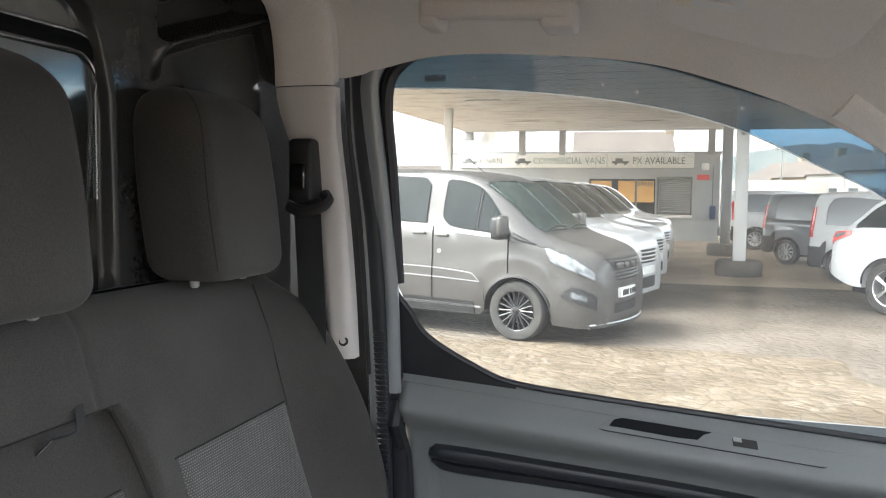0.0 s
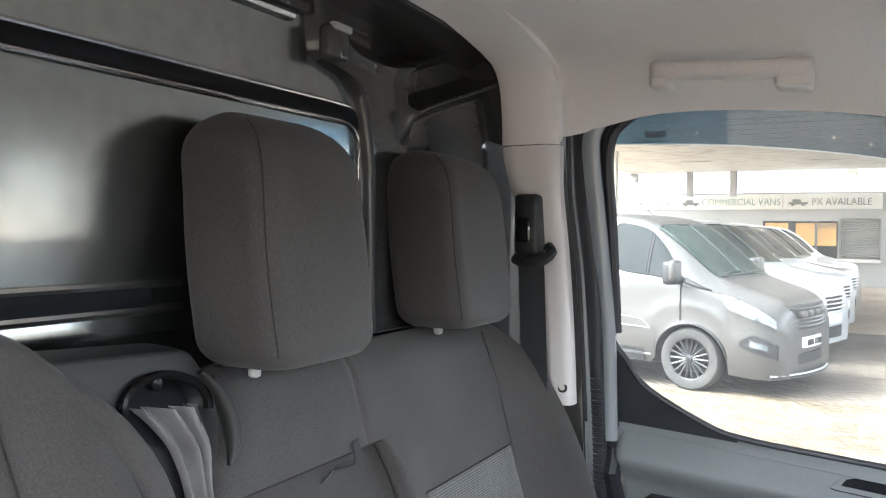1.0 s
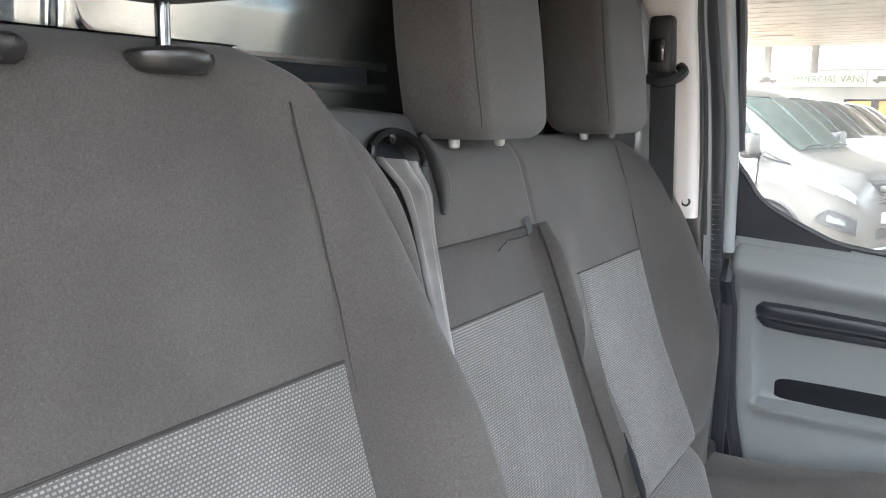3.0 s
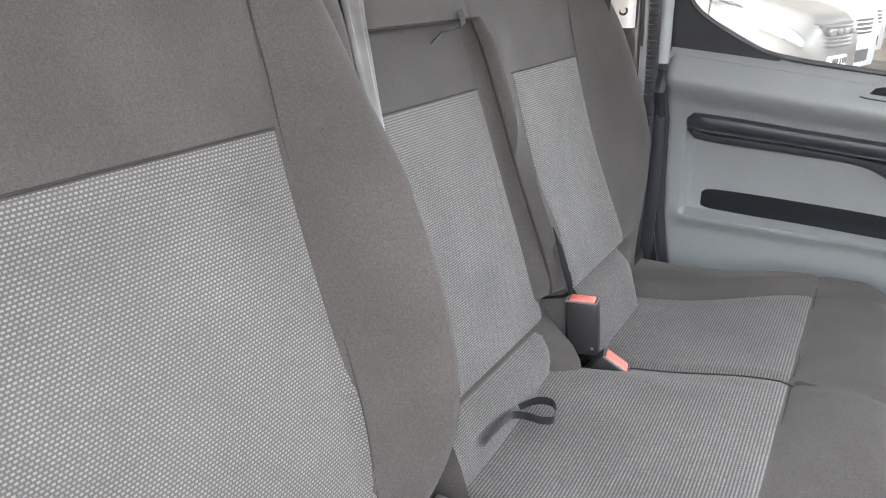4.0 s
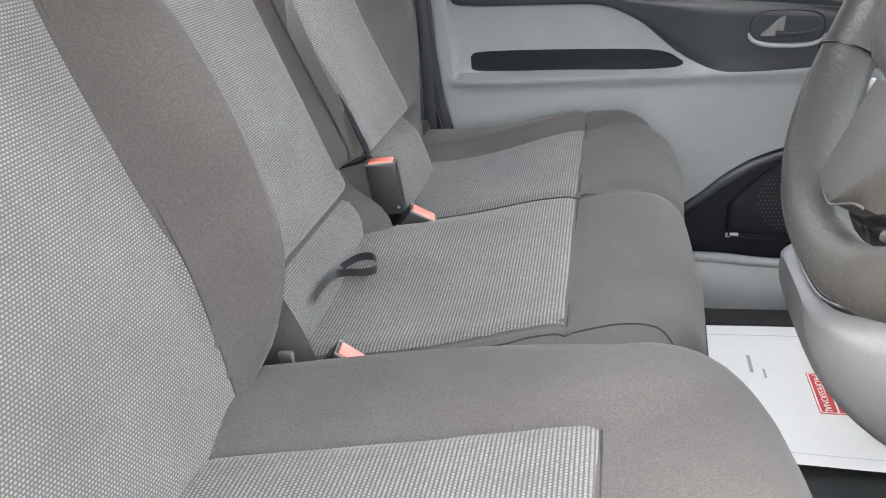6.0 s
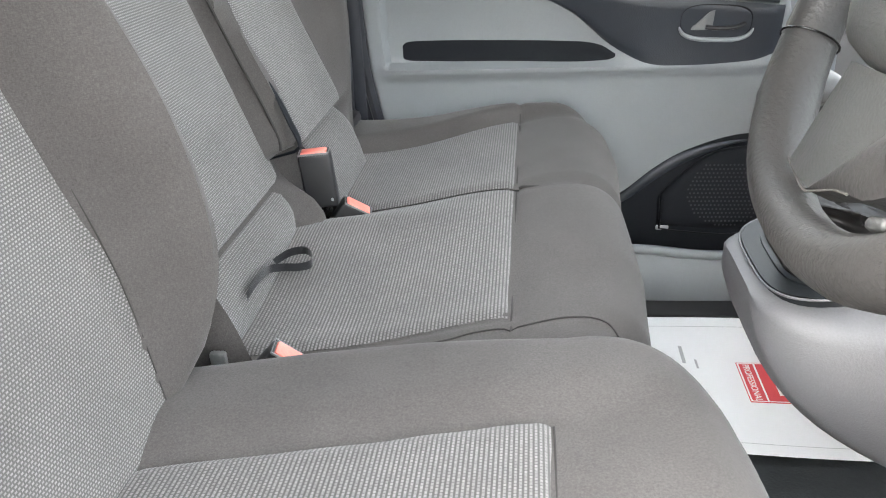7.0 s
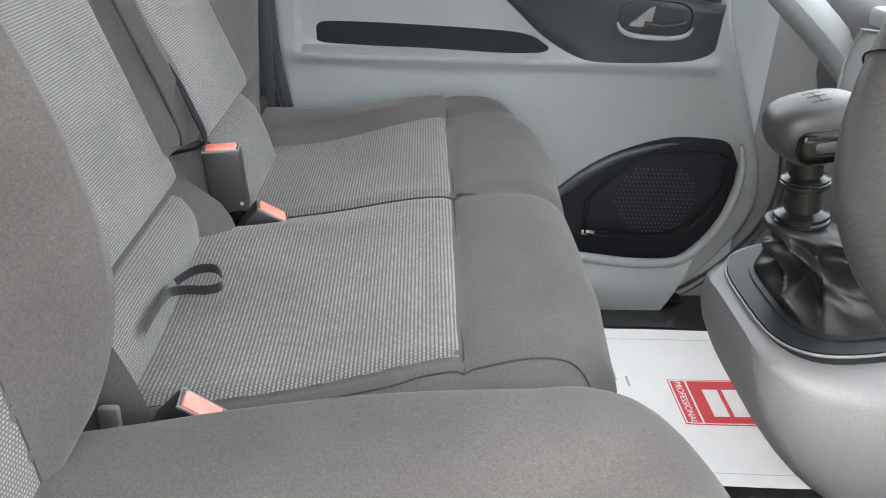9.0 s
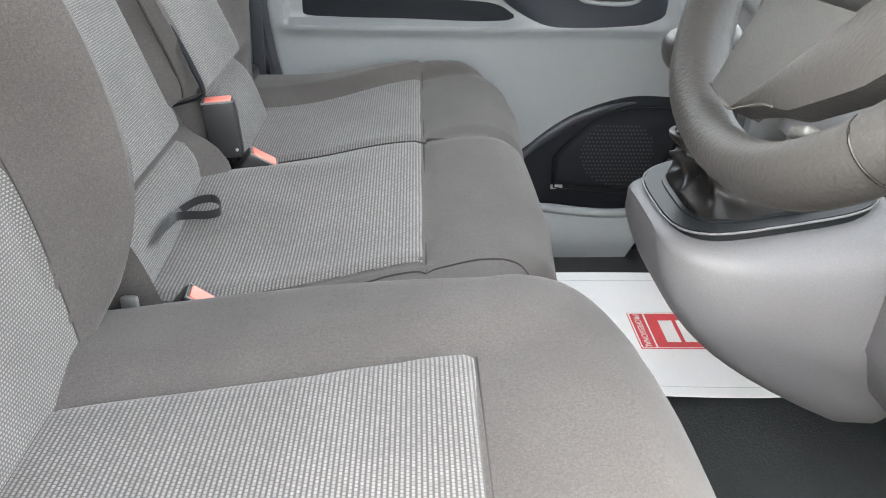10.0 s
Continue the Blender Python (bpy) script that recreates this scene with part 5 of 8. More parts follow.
part("bench_base", box((-0.47, 0.61, FLOOR), (0.00, 1.34, 0.64), 0.03), M_LOWPLASTIC, bench, "black plastic bench base")
tab = smooth_path([(-0.432, 0.634, 0.862), (-0.431, 0.655, 0.866), (-0.431, 0.690, 0.864), (-0.436, 0.728, 0.856), (-0.441, 0.760, 0.846), (-0.422, 0.787, 0.851), (-0.401, 0.792, 0.853), (-0.387, 0.778, 0.853), (-0.381, 0.754, 0.851), (-0.396, 0.746, 0.849), (-0.420, 0.749, 0.847), (-0.434, 0.738, 0.850), (-0.433, 0.712, 0.858)], 5)
ribbon = bmesh.new()
rows = [[ribbon.verts.new(p + Vector((0, 0, h))) for h in (0.0, 0.012)] for p in tab]
for r0, r1 in zip(rows, rows[1:]):
    ribbon.faces.new((r0[0], r1[0], r1[1], r0[1]))
bmesh.ops.solidify(ribbon, geom=list(ribbon.faces), thickness=0.0016)
part("fabric_loop", ribbon, M_BELTBLACK, cush_b, "black fabric loop lying on the seat")

# ---- belt buckles
def buckle(label, m, stalk=True):
    b = thing("seat_belt_buckle", label, "belt buckle", (0, 0, 0), "belt buckles")
    bm = box((-0.0265, -0.013, 0.0), (0.0265, 0.013, 0.082), 0.005, 3)
    body = part("buckle_body", bm, M_LOWPLASTIC, b)
    part("release_button", box((-0.021, -0.0105, 0.076), (0.021, 0.0105, 0.0855), 0.003), M_RED, b, "red release button")
    part("button_frame", tube([(-0.0245, -0.0115, 0.082), (0.0245, -0.0115, 0.082), (0.0245, 0.0115, 0.082), (-0.0245, 0.0115, 0.082)], 0.0016, 6, None, True), M_TRIMGREY, b, "grey rim")
    for sx in (-0.018, 0.018):
        part("rivet", lathe([(0.0028, 0), (0.0022, 0.0012), (0, 0.0014)], 8, Matrix.Translation((sx, -0.0128, 0.0125)) @ Matrix.Rotation(radians(90), 4, "X")), M_SATIN, body)
    if stalk:
        part("stalk", box((-0.013, -0.005, -0.07), (0.013, 0.005, 0.004), 0.003), M_STEM, b, "black stalk")
    b.matrix_basis = m
    return b


buckle("black belt buckle with red button standing between the seats", pose(-0.4175, 0.983, 0.852, 4, -4, 5) @ Matrix.Diagonal((0.98, 1.0, 1.14, 1)))
buckle("black belt buckle lying low beside the cushion", pose(-0.408, 0.980, 0.787, 14, 34, 20))
buckle("black belt buckle beside the driver's cushion", pose(-0.412, 0.566, 0.772, 14, 40, 10))
part_b = thing("belt_anchor", "grey metal belt anchor tab beside the driver's seat", "belt anchor", (-0.42, 0.55, 0.80))
part("anchor_tab", box((-0.446, 0.527, 0.79), (-0.426, 0.537, 0.852), 0.004), M_SATIN, part_b)

# ---- middle belt coming over the bench's shoulder
belt_mid = thing("seat_belt", "pale worn belt running out of a shoulder guide on the bench", "seat belt", (-0.62, 0.60, 1.5))


def guide_lay(y, z, out=0.0):
    return Vector((-0.604 + 0.22 * (1.5 - z) + out, y, z))


def guide_body(u, v):
    """Moulded shoulder cover: u along the seat's width, v from its crown down the front."""
    y = 0.40 + 0.215 * u
    crown = 1.533 - 0.012 * u - 0.030 * step(0.78, 1.0, u) ** 2
    a = v * math.pi * 0.5
    x = -0.655 + 0.058 * math.sin(min(a * 1.6, math.pi / 2)) + 0.035 * max(0.0, v - 0.5)
    z = crown - 0.010 * (1 - math.cos(min(a * 1.6, math.pi / 2))) - 0.19 * max(0.0, v - 0.35) / 0.65
    # mouth for the belt
    hole = math.hypot((y - 0.548) / 0.046, (z - 1.472) / 0.026)
    return Vector((x - 0.045 * step(1.15, 0.75, hole), y, z))


part("guide_cover", slab(guide_body, spread(0, 1, 60), spread(0, 1, 70), (-0.010, 0, -0.004)), M_KNOB, belt_mid, "dark grey moulded shoulder cover", 60)
mouth = [guide_lay(0.548 + 0.048 * math.cos(a), 1.474 + 0.028 * math.sin(a) - 0.10 * 0.056 * math.cos(a), 0.002 + 0.004 * math.sin(a)) for a in spread(-0.15, math.pi + 0.15, 26)]
part("mouth_rim", tube(mouth, 0.0045, 8), M_STEM, belt_mid, "gloss black rim of the mouth")
# the mouth's inner shade is a black patch set behind its rim
bm = slab(lambda u, v: guide_lay(0.508 + 0.080 * v, 1.494 - 0.050 * u, -0.028 + 0.024 * u), spread(0, 1, 8), spread(0, 1, 10), (-0.003, 0, 0))
part("guide_mouth_shade", bm, M_VOID, belt_mid, "black patch standing in for the shade in the guide's mouth")
part("guide_pin", lathe([(0.004, 0), (0.006, 0.004), (0.006, 0.012), (0, 0.014)], 12, Matrix.Translation(guide_lay(0.535, 1.496, -0.004)) @ Matrix.Rotation(radians(90), 4, "Y")), M_STEM, belt_mid, "small black pin")
BELT_LEFT = [(0, 0.515), (0.07, 0.528), (0.28, 0.547), (0.53, 0.553), (0.93, 0.562), (1, 0.564)]
BELT_RIGHT = [(0, 0.592), (0.15, 0.588), (0.33, 0.581), (0.56, 0.585), (1, 0.587)]


def belt_point(u, v):
    a, b = spline_table(BELT_LEFT, u), spline_table(BELT_RIGHT, u)
    fold = 0.010 * (1 - u) ** 2.2 * math.sin(3 * 2 * math.pi * v + 0.4) + 0.014 * math.sin(math.pi * v) * (1 - 0.6 * u)
    return guide_lay(a + (b - a) * v, 1.478 - 0.215 * u - 0.010 * v * (1 - u), 0.003 + fold - 0.014 * step(0.18, 0.0, u))


part("webbing", slab(belt_point, spread(0, 1, 40), spread(0, 1, 40), (-0.0015, 0, 0)), M_BELT, belt_mid, "pale worn belt webbing gathered into folds", 70)
cap_line = smooth_path([guide_lay(y, z, 0.010) for y, z in ((0.584, 1.500), (0.599, 1.484), (0.608, 1.464), (0.612, 1.445), (0.610, 1.427), (0.603, 1.412))], 6)
part("guide_cap", tube(cap_line, [0.0015 + 0.0042 * math.sin(math.pi * min(1.0, 0.06 + k)) for k in spread(0, 0.92, 31)], 12, None, False, 1.8, (1, 0, 0)), M_KNOB, belt_mid, "satin grey side cap")
cap_line = [p + Vector((-0.003, 0.007, 0.002)) for p in cap_line]
part("guide_cap", tube(cap_line[4:], [0.0015 + 0.0035 * math.sin(math.pi * min(1.0, 0.1 + k)) for k in spread(0, 0.88, 27)], 12, None, False, 1.8, (1, 0, 0)), M_KNOB, belt_mid, "grey outer edge of the cap")
side_line = smooth_path([guide_lay(y, z, -0.004) for y, z in ((0.43, 1.512), (0.462, 1.487), (0.495, 1.445), (0.517, 1.40), (0.530, 1.335), (0.538, 1.25))], 6)
part("side_bolster", tube(side_line, [0.012 + 0.010 * math.sin(math.pi * k) for k in spread(0, 1, 31)], 14), M_CLOTH, belt_mid, "dark grey cloth roll along the bench's side", 70)

# ---- passenger belt on the door pillar
belt_p = thing("seat_belt", "black seat belt on a black pillar guide", "seat belt", (-0.55, 1.34, 0.9))
bm = box((-0.578, 1.290, 1.595), (-0.535, 1.335, 1.695), 0.008, 3)
part("belt_guide", bm, M_LOWPLASTIC, belt_p, "black plastic belt guide housing")
part("guide_face", box((-0.570, 1.283, 1.615), (-0.545, 1.292, 1.655), 0.004), M_GLOSSBLACK, belt_p)
part("guide_loop", tube(smooth_path([(-0.575, 1.29, 1.588), (-0.55, 1.285, 1.580), (-0.525, 1.29, 1.586), (-0.515, 1.305, 1.598), (-0.525, 1.315, 1.608)], 5), 0.009, 8), M_LOWPLASTIC, belt_p)
bm = slab(lambda u, v: Vector((-0.575 + 0.046 * v + 0.006 * u, spline_table([(0, 1.305), (0.3, 1.325), (0.6, 1.345), (1, 1.37)], u), 1.60 - 0.72 * u)), spread(0, 1, 20), spread(0, 1, 6), (0.0, 0.0015, 0))
part("webbing", bm, M_BELTBLACK, belt_p)

# ---- grab handle and sun visor
grab = thing("grab_handle", "pale grey plastic grab handle on the headlining", "grab handle", (-0.22, 1.22, 1.86))
shear = Matrix(((1, 0, 0, 0), (0, 1, 0, 0), (-0.055, 0, 1, 0), (0, 0, 0, 1)))
part("grip", box((-0.332, 1.192, 1.832), (-0.124, 1.218, 1.858), 0.009, 3, None, shear), M_TRIM, grab)
part("end_block", box((-0.335, 1.196, 1.820), (-0.306, 1.255, 1.860), 0.008, 3, None, shear), M_TRIM, grab)
part("end_block", box((-0.168, 1.196, 1.820), (-0.120, 1.255, 1.860), 0.008, 3, None, shear), M_TRIM, grab)

visor = thing("sun_visor", "pale grey sun visor folded against the headlining", "sun visor", (0.1, 1.0, 1.84))
VIS = [(-0.013, 0.62), (-0.013, 1.07), (-0.010, 1.105), (0.005, 1.124), (0.06, 1.132), (0.130, 1.138), (0.146, 1.128), (0.158, 1.134), (0.176, 1.120), (0.188, 1.05), (0.195, 0.62)]


def visor_lay(a, b, drop=0.0):
    return Vector((a, b, 1.812 - drop - 0.25 * (a + 0.013) + 0.09 * (1.12 - b)))


bm = flat_shape(VIS, visor_lay, (0, 0, 0.016))
bmesh.ops.bevel(bm, geom=[e for e in bm.edges], offset=0.004, segments=2, affect="EDGES")
vis_body = part("visor_board", bm, M_LINING, visor)
part("visor_seam", tube([visor_lay(a, b, -0.008) for a, b in VIS[1:9]], 0.0012, 6), M_TRIM, vis_body)
bm = flat_shape([(0.004, 0.905), (0.006, 1.03), (0.076, 1.012), (0.072, 0.89)], lambda a, b: visor_lay(a, b, 0.0015), (0, 0, 0.001))
sticker = part("sticker", bm, M_PAPER, vis_body, "pale warning sticker with a yellow edge")
part("sticker_band", flat_shape([(0.004, 0.905), (0.006, 1.03), (0.022, 1.026), (0.020, 0.902)], lambda a, b: visor_lay(a, b, 0.0022), (0, 0, 0.0006)), M_STICKER, sticker, "yellow sticker band")
for q in range(5):
    part("print_bar", flat_shape([(0.030 + 0.003 * (q % 2), 0.92 + 0.019 * q), (0.030, 0.926 + 0.019 * q), (0.062 + 0.004 * (q % 3), 0.923 + 0.019 * q), (0.062, 0.917 + 0.019 * q)], lambda a, b: visor_lay(a, b, 0.0022), (0, 0, 0.0006)), M_LINING, sticker)

# front pillar trim beside the windscreen
fp = thing("front_pillar", "pale grey front pillar trim", "pillar", (0.4, 1.35, 1.5), kind="structure")
part("trim", tube(smooth_path([(0.228, 1.350, 1.746), (0.30, 1.362, 1.70), (0.36, 1.362, 1.65), (0.50, 1.385, 1.52), (0.68, 1.41, 1.32), (0.74, 1.415, 1.24)], 6), 0.030, 12), M_LINING, fp)
fp2 = thing("front_pillar", "pale grey front pillar trim", "pillar", (0.4, -0.05, 1.5), kind="structure")
part("trim", tube(smooth_path([(0.30, -0.04, 1.72), (0.50, -0.085, 1.52), (0.68, -0.11, 1.32), (0.80, -0.115, 1.18)], 6), 0.032, 12), M_LINING, fp2)

# ---------------------------------------------------------------- dashboard, console, gear lever, steering wheel
M_KICK = stuff_mat("grained_mid_grey_kick_plastic", (0.10, 0.103, 0.107), (0.12, 0.123, 0.127), rough=0.55, big=4, fine=500, bump=0.3, dist=0.0008)
dash = thing("dashboard", "dark grey grained plastic dashboard", "dashboard", (0.6, MID, 0.9))
DASH_Y0, DASH_Y1 = -0.146, 1.40


def dash_point(y, s):
    """Section of the lower dash, s 0 at the bottom to 1 at the screen."""
    pts = [(0.56, 0.715), (0.46, 0.725), (0.395, 0.76), (0.352, 0.84), (0.36, 0.95), (0.40, 1.03), (0.46, 1.10), (0.56, 1.16), (0.75, 1.20), (1.04, 1.20)]
    i = s * (len(pts) - 1)
    k = min(int(i), len(pts) - 2)
    f = i - k
    x, z = pts[k][0] + (pts[k + 1][0] - pts[k][0]) * f, pts[k][1] + (pts[k + 1][1] - pts[k][1]) * f
    far = step(0.72 + 0.22 * step(0.42, 0.58, s), 0.80 + 0.20 * step(0.42, 0.58, s), y)
    x += far * 0.24 * step(1.0, 0.3, s)
    if far > 0:
        z += far * 0.14 * step(0.6, 0.0, s)
    return Vector((x, y, z))


bm = slab(dash_point, sorted(spread(DASH_Y0, 0.70, 24) + spread(0.71, 0.82, 14) + spread(0.84, DASH_Y1, 16)), spread(0, 1, 37), (0.06, 0, 0))
dash_body = part("dash_body", bm, M_DASHGREY, dash)

# slanting pale support at the dash's outer end
part("dash_end", tube(smooth_path([(0.38, 1.37, 1.20), (0.45, 1.35, 1.135), (0.53, 1.335, 1.065), (0.61, 1.315, 0.985), (0.70, 1.29, 0.885), (0.78, 1.27, 0.79)], 6), 0.056, 14, flat=0.6), M_DOORGREY, dash, "grey trim rail at the dash's end")
part("dash_end_panel", slab(lambda u, v: Vector((0.552 + 0.26 * u, 1.556 - 0.12 * u, 0.40 + 0.82 * v)), spread(0, 1, 6), spread(0, 1, 10), (0.01, 0.01, 0)), M_KICK, dash, "dark grey kick panel")

console = thing("gear_console", "dark grey plastic gear console with black gaiter surround", "gear console", (0.2, 0.6, 0.8))


def console_ring(t):
    """Sections of the pod from its nose (t=0) into the dash (t=1)."""
    x = 0.142 + 0.31 * t
    nose = math.sqrt(max(0.0, 1 - (1 - min(1, t / 0.30)) ** 2))
    half = 0.128 * (0.50 + 0.50 * nose) + 0.03 * t
    belly = 0.128 * (0.57 + 0.43 * nose) - 0.055 * t
    top = 0.938 + 0.055 * t + 0.004 * nose
    low = 0.915 - 0.263 * min(1.0, t / 0.9) ** 0.537
    yc = 0.585
    pts = []
    for k in range(36):
        a = 2 * math.pi * k / 36
        c, s = math.cos(a), math.sin(a)
        y = yc + (half if s > 0 else half + (belly - half) * abs(s) ** 0.4) * math.copysign(abs(c) ** 0.55, c)
        if s > 0:
            z = (top + low) / 2 + (top - low) / 2 * abs(s) ** 0.35
        else:
            z = (top + low) / 2 - (top - low) / 2 * abs(s) ** 0.65
        pts.append(Vector((x, y, z)))
    return pts


bm = loft([console_ring(t) for t in [0, 0.01, 0.03, 0.06, 0.10, 0.15, 0.2, 0.26, 0.33, 0.42, 0.55, 0.7, 0.85, 1.0]])
pod = part("pod", bm, M_DASHGREY, console)


def pod_top(x):
    return 0.9422 + 0.055 * (x - 0.142) / 0.31


def plate_outline(r, x0=0.149, x1=0.38):
    pts = []
    for k in range(48):
        a = 2 * math.pi * k / 48
        c, s = math.cos(a), math.sin(a)
        pts.append(((x0 + x1) / 2 + ((x1 - x0) / 2 - r) * math.copysign(abs(c) ** 0.5, c), 0.585 + (0.112 - r) * math.copysign(abs(s) ** 0.55, s)))
    return pts


def plate_ring(r, dz):
    own = bmesh.new()
    outer, inner = plate_outline(r[0]), plate_outline(r[1])
    rings = [[Vector((x, y, pod_top(x) + dz[0])) for x, y in outer], [Vector((x, y, pod_top(x) + dz[1])) for x, y in outer], [Vector((x, y, pod_top(x) + dz[1])) for x, y in inner], [Vector((x, y, pod_top(x) + dz[0])) for x, y in inner]]
    return loft(rings, True, False, own)


part("surround", plate_ring((0.006, 0.024), (-0.008, 0.003)), M_SURROUND, console, "black plastic surround")
part("surround_edge", plate_ring((0.024, 0.029), (-0.004, 0.005)), M_SURROUND, console, "gloss black inner edge")

part("pod_edge", tube([Vector((x, y, pod_top(x) + 0.0015)) for x, y in plate_outline(0.004)], 0.0013, 6, None, True), M_DASHGREY, console, "grey edge line")
lever = thing("gear_lever", "black gear lever with satin knob and leather gaiter", "gear lever", (0.22, 0.60, 0.96))
top_at = Vector((0.198, 0.605, 1.035))
rings = []
for k in spread(0, 1, 34):
    ring = []
    for i in range(96):
        a = 2 * math.pi * i / 96
        c, s = math.cos(a), math.sin(a)
        base = Vector((0.2645 + 0.0862 * math.copysign(abs(c) ** 0.5, c), 0.585 + 0.0826 * math.copysign(abs(s) ** 0.55, s), 0))
        base.z = pod_top(base.x) + 0.003
        tip = top_at + Vector((0.030 * c, 0.030 * s, -0.014))
        f = k**0.85
        p = base.lerp(tip, f)
        fold = 0.013 * math.sin(math.pi * min(1.0, k + 0.06)) * ((1 - 2 * abs(math.sin(2.5 * a + 4 * k))) + 0.55 * (1 - 2 * abs(math.sin(4.5 * a - 3 * k + 0.6))))
        p += Vector((c, s, 0.3)) * fold - Vector((c, s, 0)) * 0.016 * math.sin(math.pi * k) ** 2
        ring.append(p)
    rings.append(ring)
part("gaiter", loft(rings), M_GAITER, lever, "creased black leather gaiter", 80)
stem = Matrix.Translation(top_at) @ Matrix.Rotation(radians(-8), 4, "Y")
part("stem", lathe([(0.020, -0.02), (0.024, -0.012), (0.024, -0.004), (0.016, 0.0), (0.015, 0.02), (0.021, 0.023), (0.021, 0.031), (0.015, 0.034), (0.014, 0.06)], 20, stem), M_STEM, lever, "gloss black stem with lift collar")
part("lift_ring", lathe([(0.0195, -0.002), (0.022, 0.0), (0.022, 0.004), (0.0195, 0.006)], 20, stem @ Matrix.Translation((0, 0, 0.024))), M_STEM, lever, "gloss black ring")
part("lift_ring", lathe([(0.0235, -0.002), (0.0255, 0.0), (0.0255, 0.003), (0.0235, 0.005)], 20, stem @ Matrix.Translation((0, 0, -0.012))), M_STEM, lever, "gloss black ring")
rings = []
KNOB_W = [(0, 0.32), (0.08, 0.46), (0.22, 0.74), (0.38, 0.92), (0.55, 1.0), (0.70, 1.0), (0.84, 0.94), (0.94, 0.76), (0.985, 0.45), (1.0, 0.02)]
for k in spread(0, 1, 26):
    w = spline_table(KNOB_W, k)
    ring = []
    for i in range(36):
        a = 2 * math.pi * i / 36
        c, s = math.cos(a), math.sin(a)
        x = 0.002 + 0.0405 * w * math.copysign(abs(c) ** 0.75, c)
        ring.append(stem @ Vector((x, 0.0355 * w * math.copysign(abs(s) ** 0.75, s), 0.044 + 0.062 * k + 0.10 * (x - 0.002) * k)))
    rings.append(ring)
knob = part("knob", loft(rings), M_KNOB, lever, "dark satin knob")
part("knob_inset", box((-0.024, -0.0375, 0.058), (0.030, -0.028, 0.086), 0.009, 4, None, stem), M_STEM, knob, "gloss black inset")
part("knob_badge", box((-0.013, -0.0392, 0.065), (0.028, -0.032, 0.079), 0.006, 3, None, stem), M_KNOB, knob, "dark inlay")
# gear diagram on the knob's top: lines only
plan = bmesh.new()
def knob_top(x, y):
    return stem @ Vector((x + 0.002, y, 0.1064 + 0.10 * x - 5.0 * (x * x + y * y)))
for a, b in (((-0.014, 0), (0.012, 0)), ((-0.012, -0.008), (-0.012, 0.008)), ((-0.001, -0.008), (-0.001, 0.008)), ((0.010, -0.008), (0.010, 0.008))):
    tube([knob_top(a[1] + (b[1] - a[1]) * q, a[0] + (b[0] - a[0]) * q) for q in spread(0, 1, 5)], 0.0003, 5, plan)
part("gear_diagram", plan, M_STEM, knob, "dark gear diagram")

# ---- steering wheel
WHEEL_AT, WHEEL_TILT, WHEEL_R = Vector((0.155, 0.225, 1.290)), 26.0, 0.178
wheel = thing("steering_wheel", "black grained leather steering wheel with satin spoke trims", "steering wheel", (0, 0, 0))
rim_pts = []
for k in range(72):
    a = 2 * math.pi * k / 72
    r = WHEEL_R * (1 - 0.035 * math.exp(-(((a - 1.5 * math.pi) / 0.5) ** 2)))
    rim_pts.append((r * math.cos(a), r * math.sin(a), 0.0))
grip_r = [0.0165 + 0.003 * math.exp(-(((abs(math.atan2(p[1], p[0])) - 0.9) / 0.45) ** 2)) + 0.003 * math.exp(-(((abs(math.atan2(p[1], p[0])) - 2.24) / 0.45) ** 2)) for p in rim_pts]
rim_ob = part("rim", tube(rim_pts, grip_r, 14, None, True, 1.15, (0, 0, 1)), M_LEATHER, wheel)
for a in (0.62, math.pi - 0.75, radians(207), radians(318)):
    p = Vector((math.cos(a), math.sin(a), 0))
    ring = [p * (WHEEL_R + 0.0192 * math.cos(b)) + Vector((0, 0, 0.0216 * math.sin(b))) for b in [2 * math.pi * i / 20 for i in range(20)]]
    part("stitch_ring", tube(ring, 0.0008, 6, None, True), M_STEM, rim_ob)


def pad_ring(z, s):
    pts = []
    for k in range(48):
        a = 2 * math.pi * k / 48
        c, sn = math.cos(a), math.sin(a)
        pts.append(Vector((s * 0.066 * math.copysign(abs(c) ** 0.65, c), s * (0.060 if sn > 0 else 0.078) * math.copysign(abs(sn) ** 0.7, sn) + 0.004, z)))
    return pts


bm = loft([pad_ring(-0.035, 0.85), pad_ring(0.0, 1.0), pad_ring(0.018, 1.0), pad_ring(0.030, 0.94), pad_ring(0.037, 0.80), pad_ring(0.041, 0.5), pad_ring(0.042, 0.1)])
part("hub_pad", bm, M_HUB, wheel, "dark grey grained airbag pad")


# the wheel stands turned: its two spokes point down and up
HUB_END, RIM_END = ((-0.036, -0.076), (0.070, -0.070)), ((-0.050, -0.143), (-0.002, -0.147))
GRIP_TOP = [(0.0, (-0.002, -0.147)), (0.35, (0.038, -0.101)), (0.7, (0.072, -0.062)), (1.0, (0.130, -0.018))]
GRIP_LOW = [(0.0, (-0.002, -0.1475)), (0.2, (0.034, -0.134)), (0.4, (0.064, -0.128)), (0.7, (0.112, -0.100)), (1.0, (0.152, -0.060))]


def between(p, q, k):
    return (p[0] + (q[0] - p[0]) * k, p[1] + (q[1] - p[1]) * k)


def along(table, k):
    return (lerp_table([(a, p[0]) for a, p in table], k), lerp_table([(a, p[1]) for a, p in table], k))


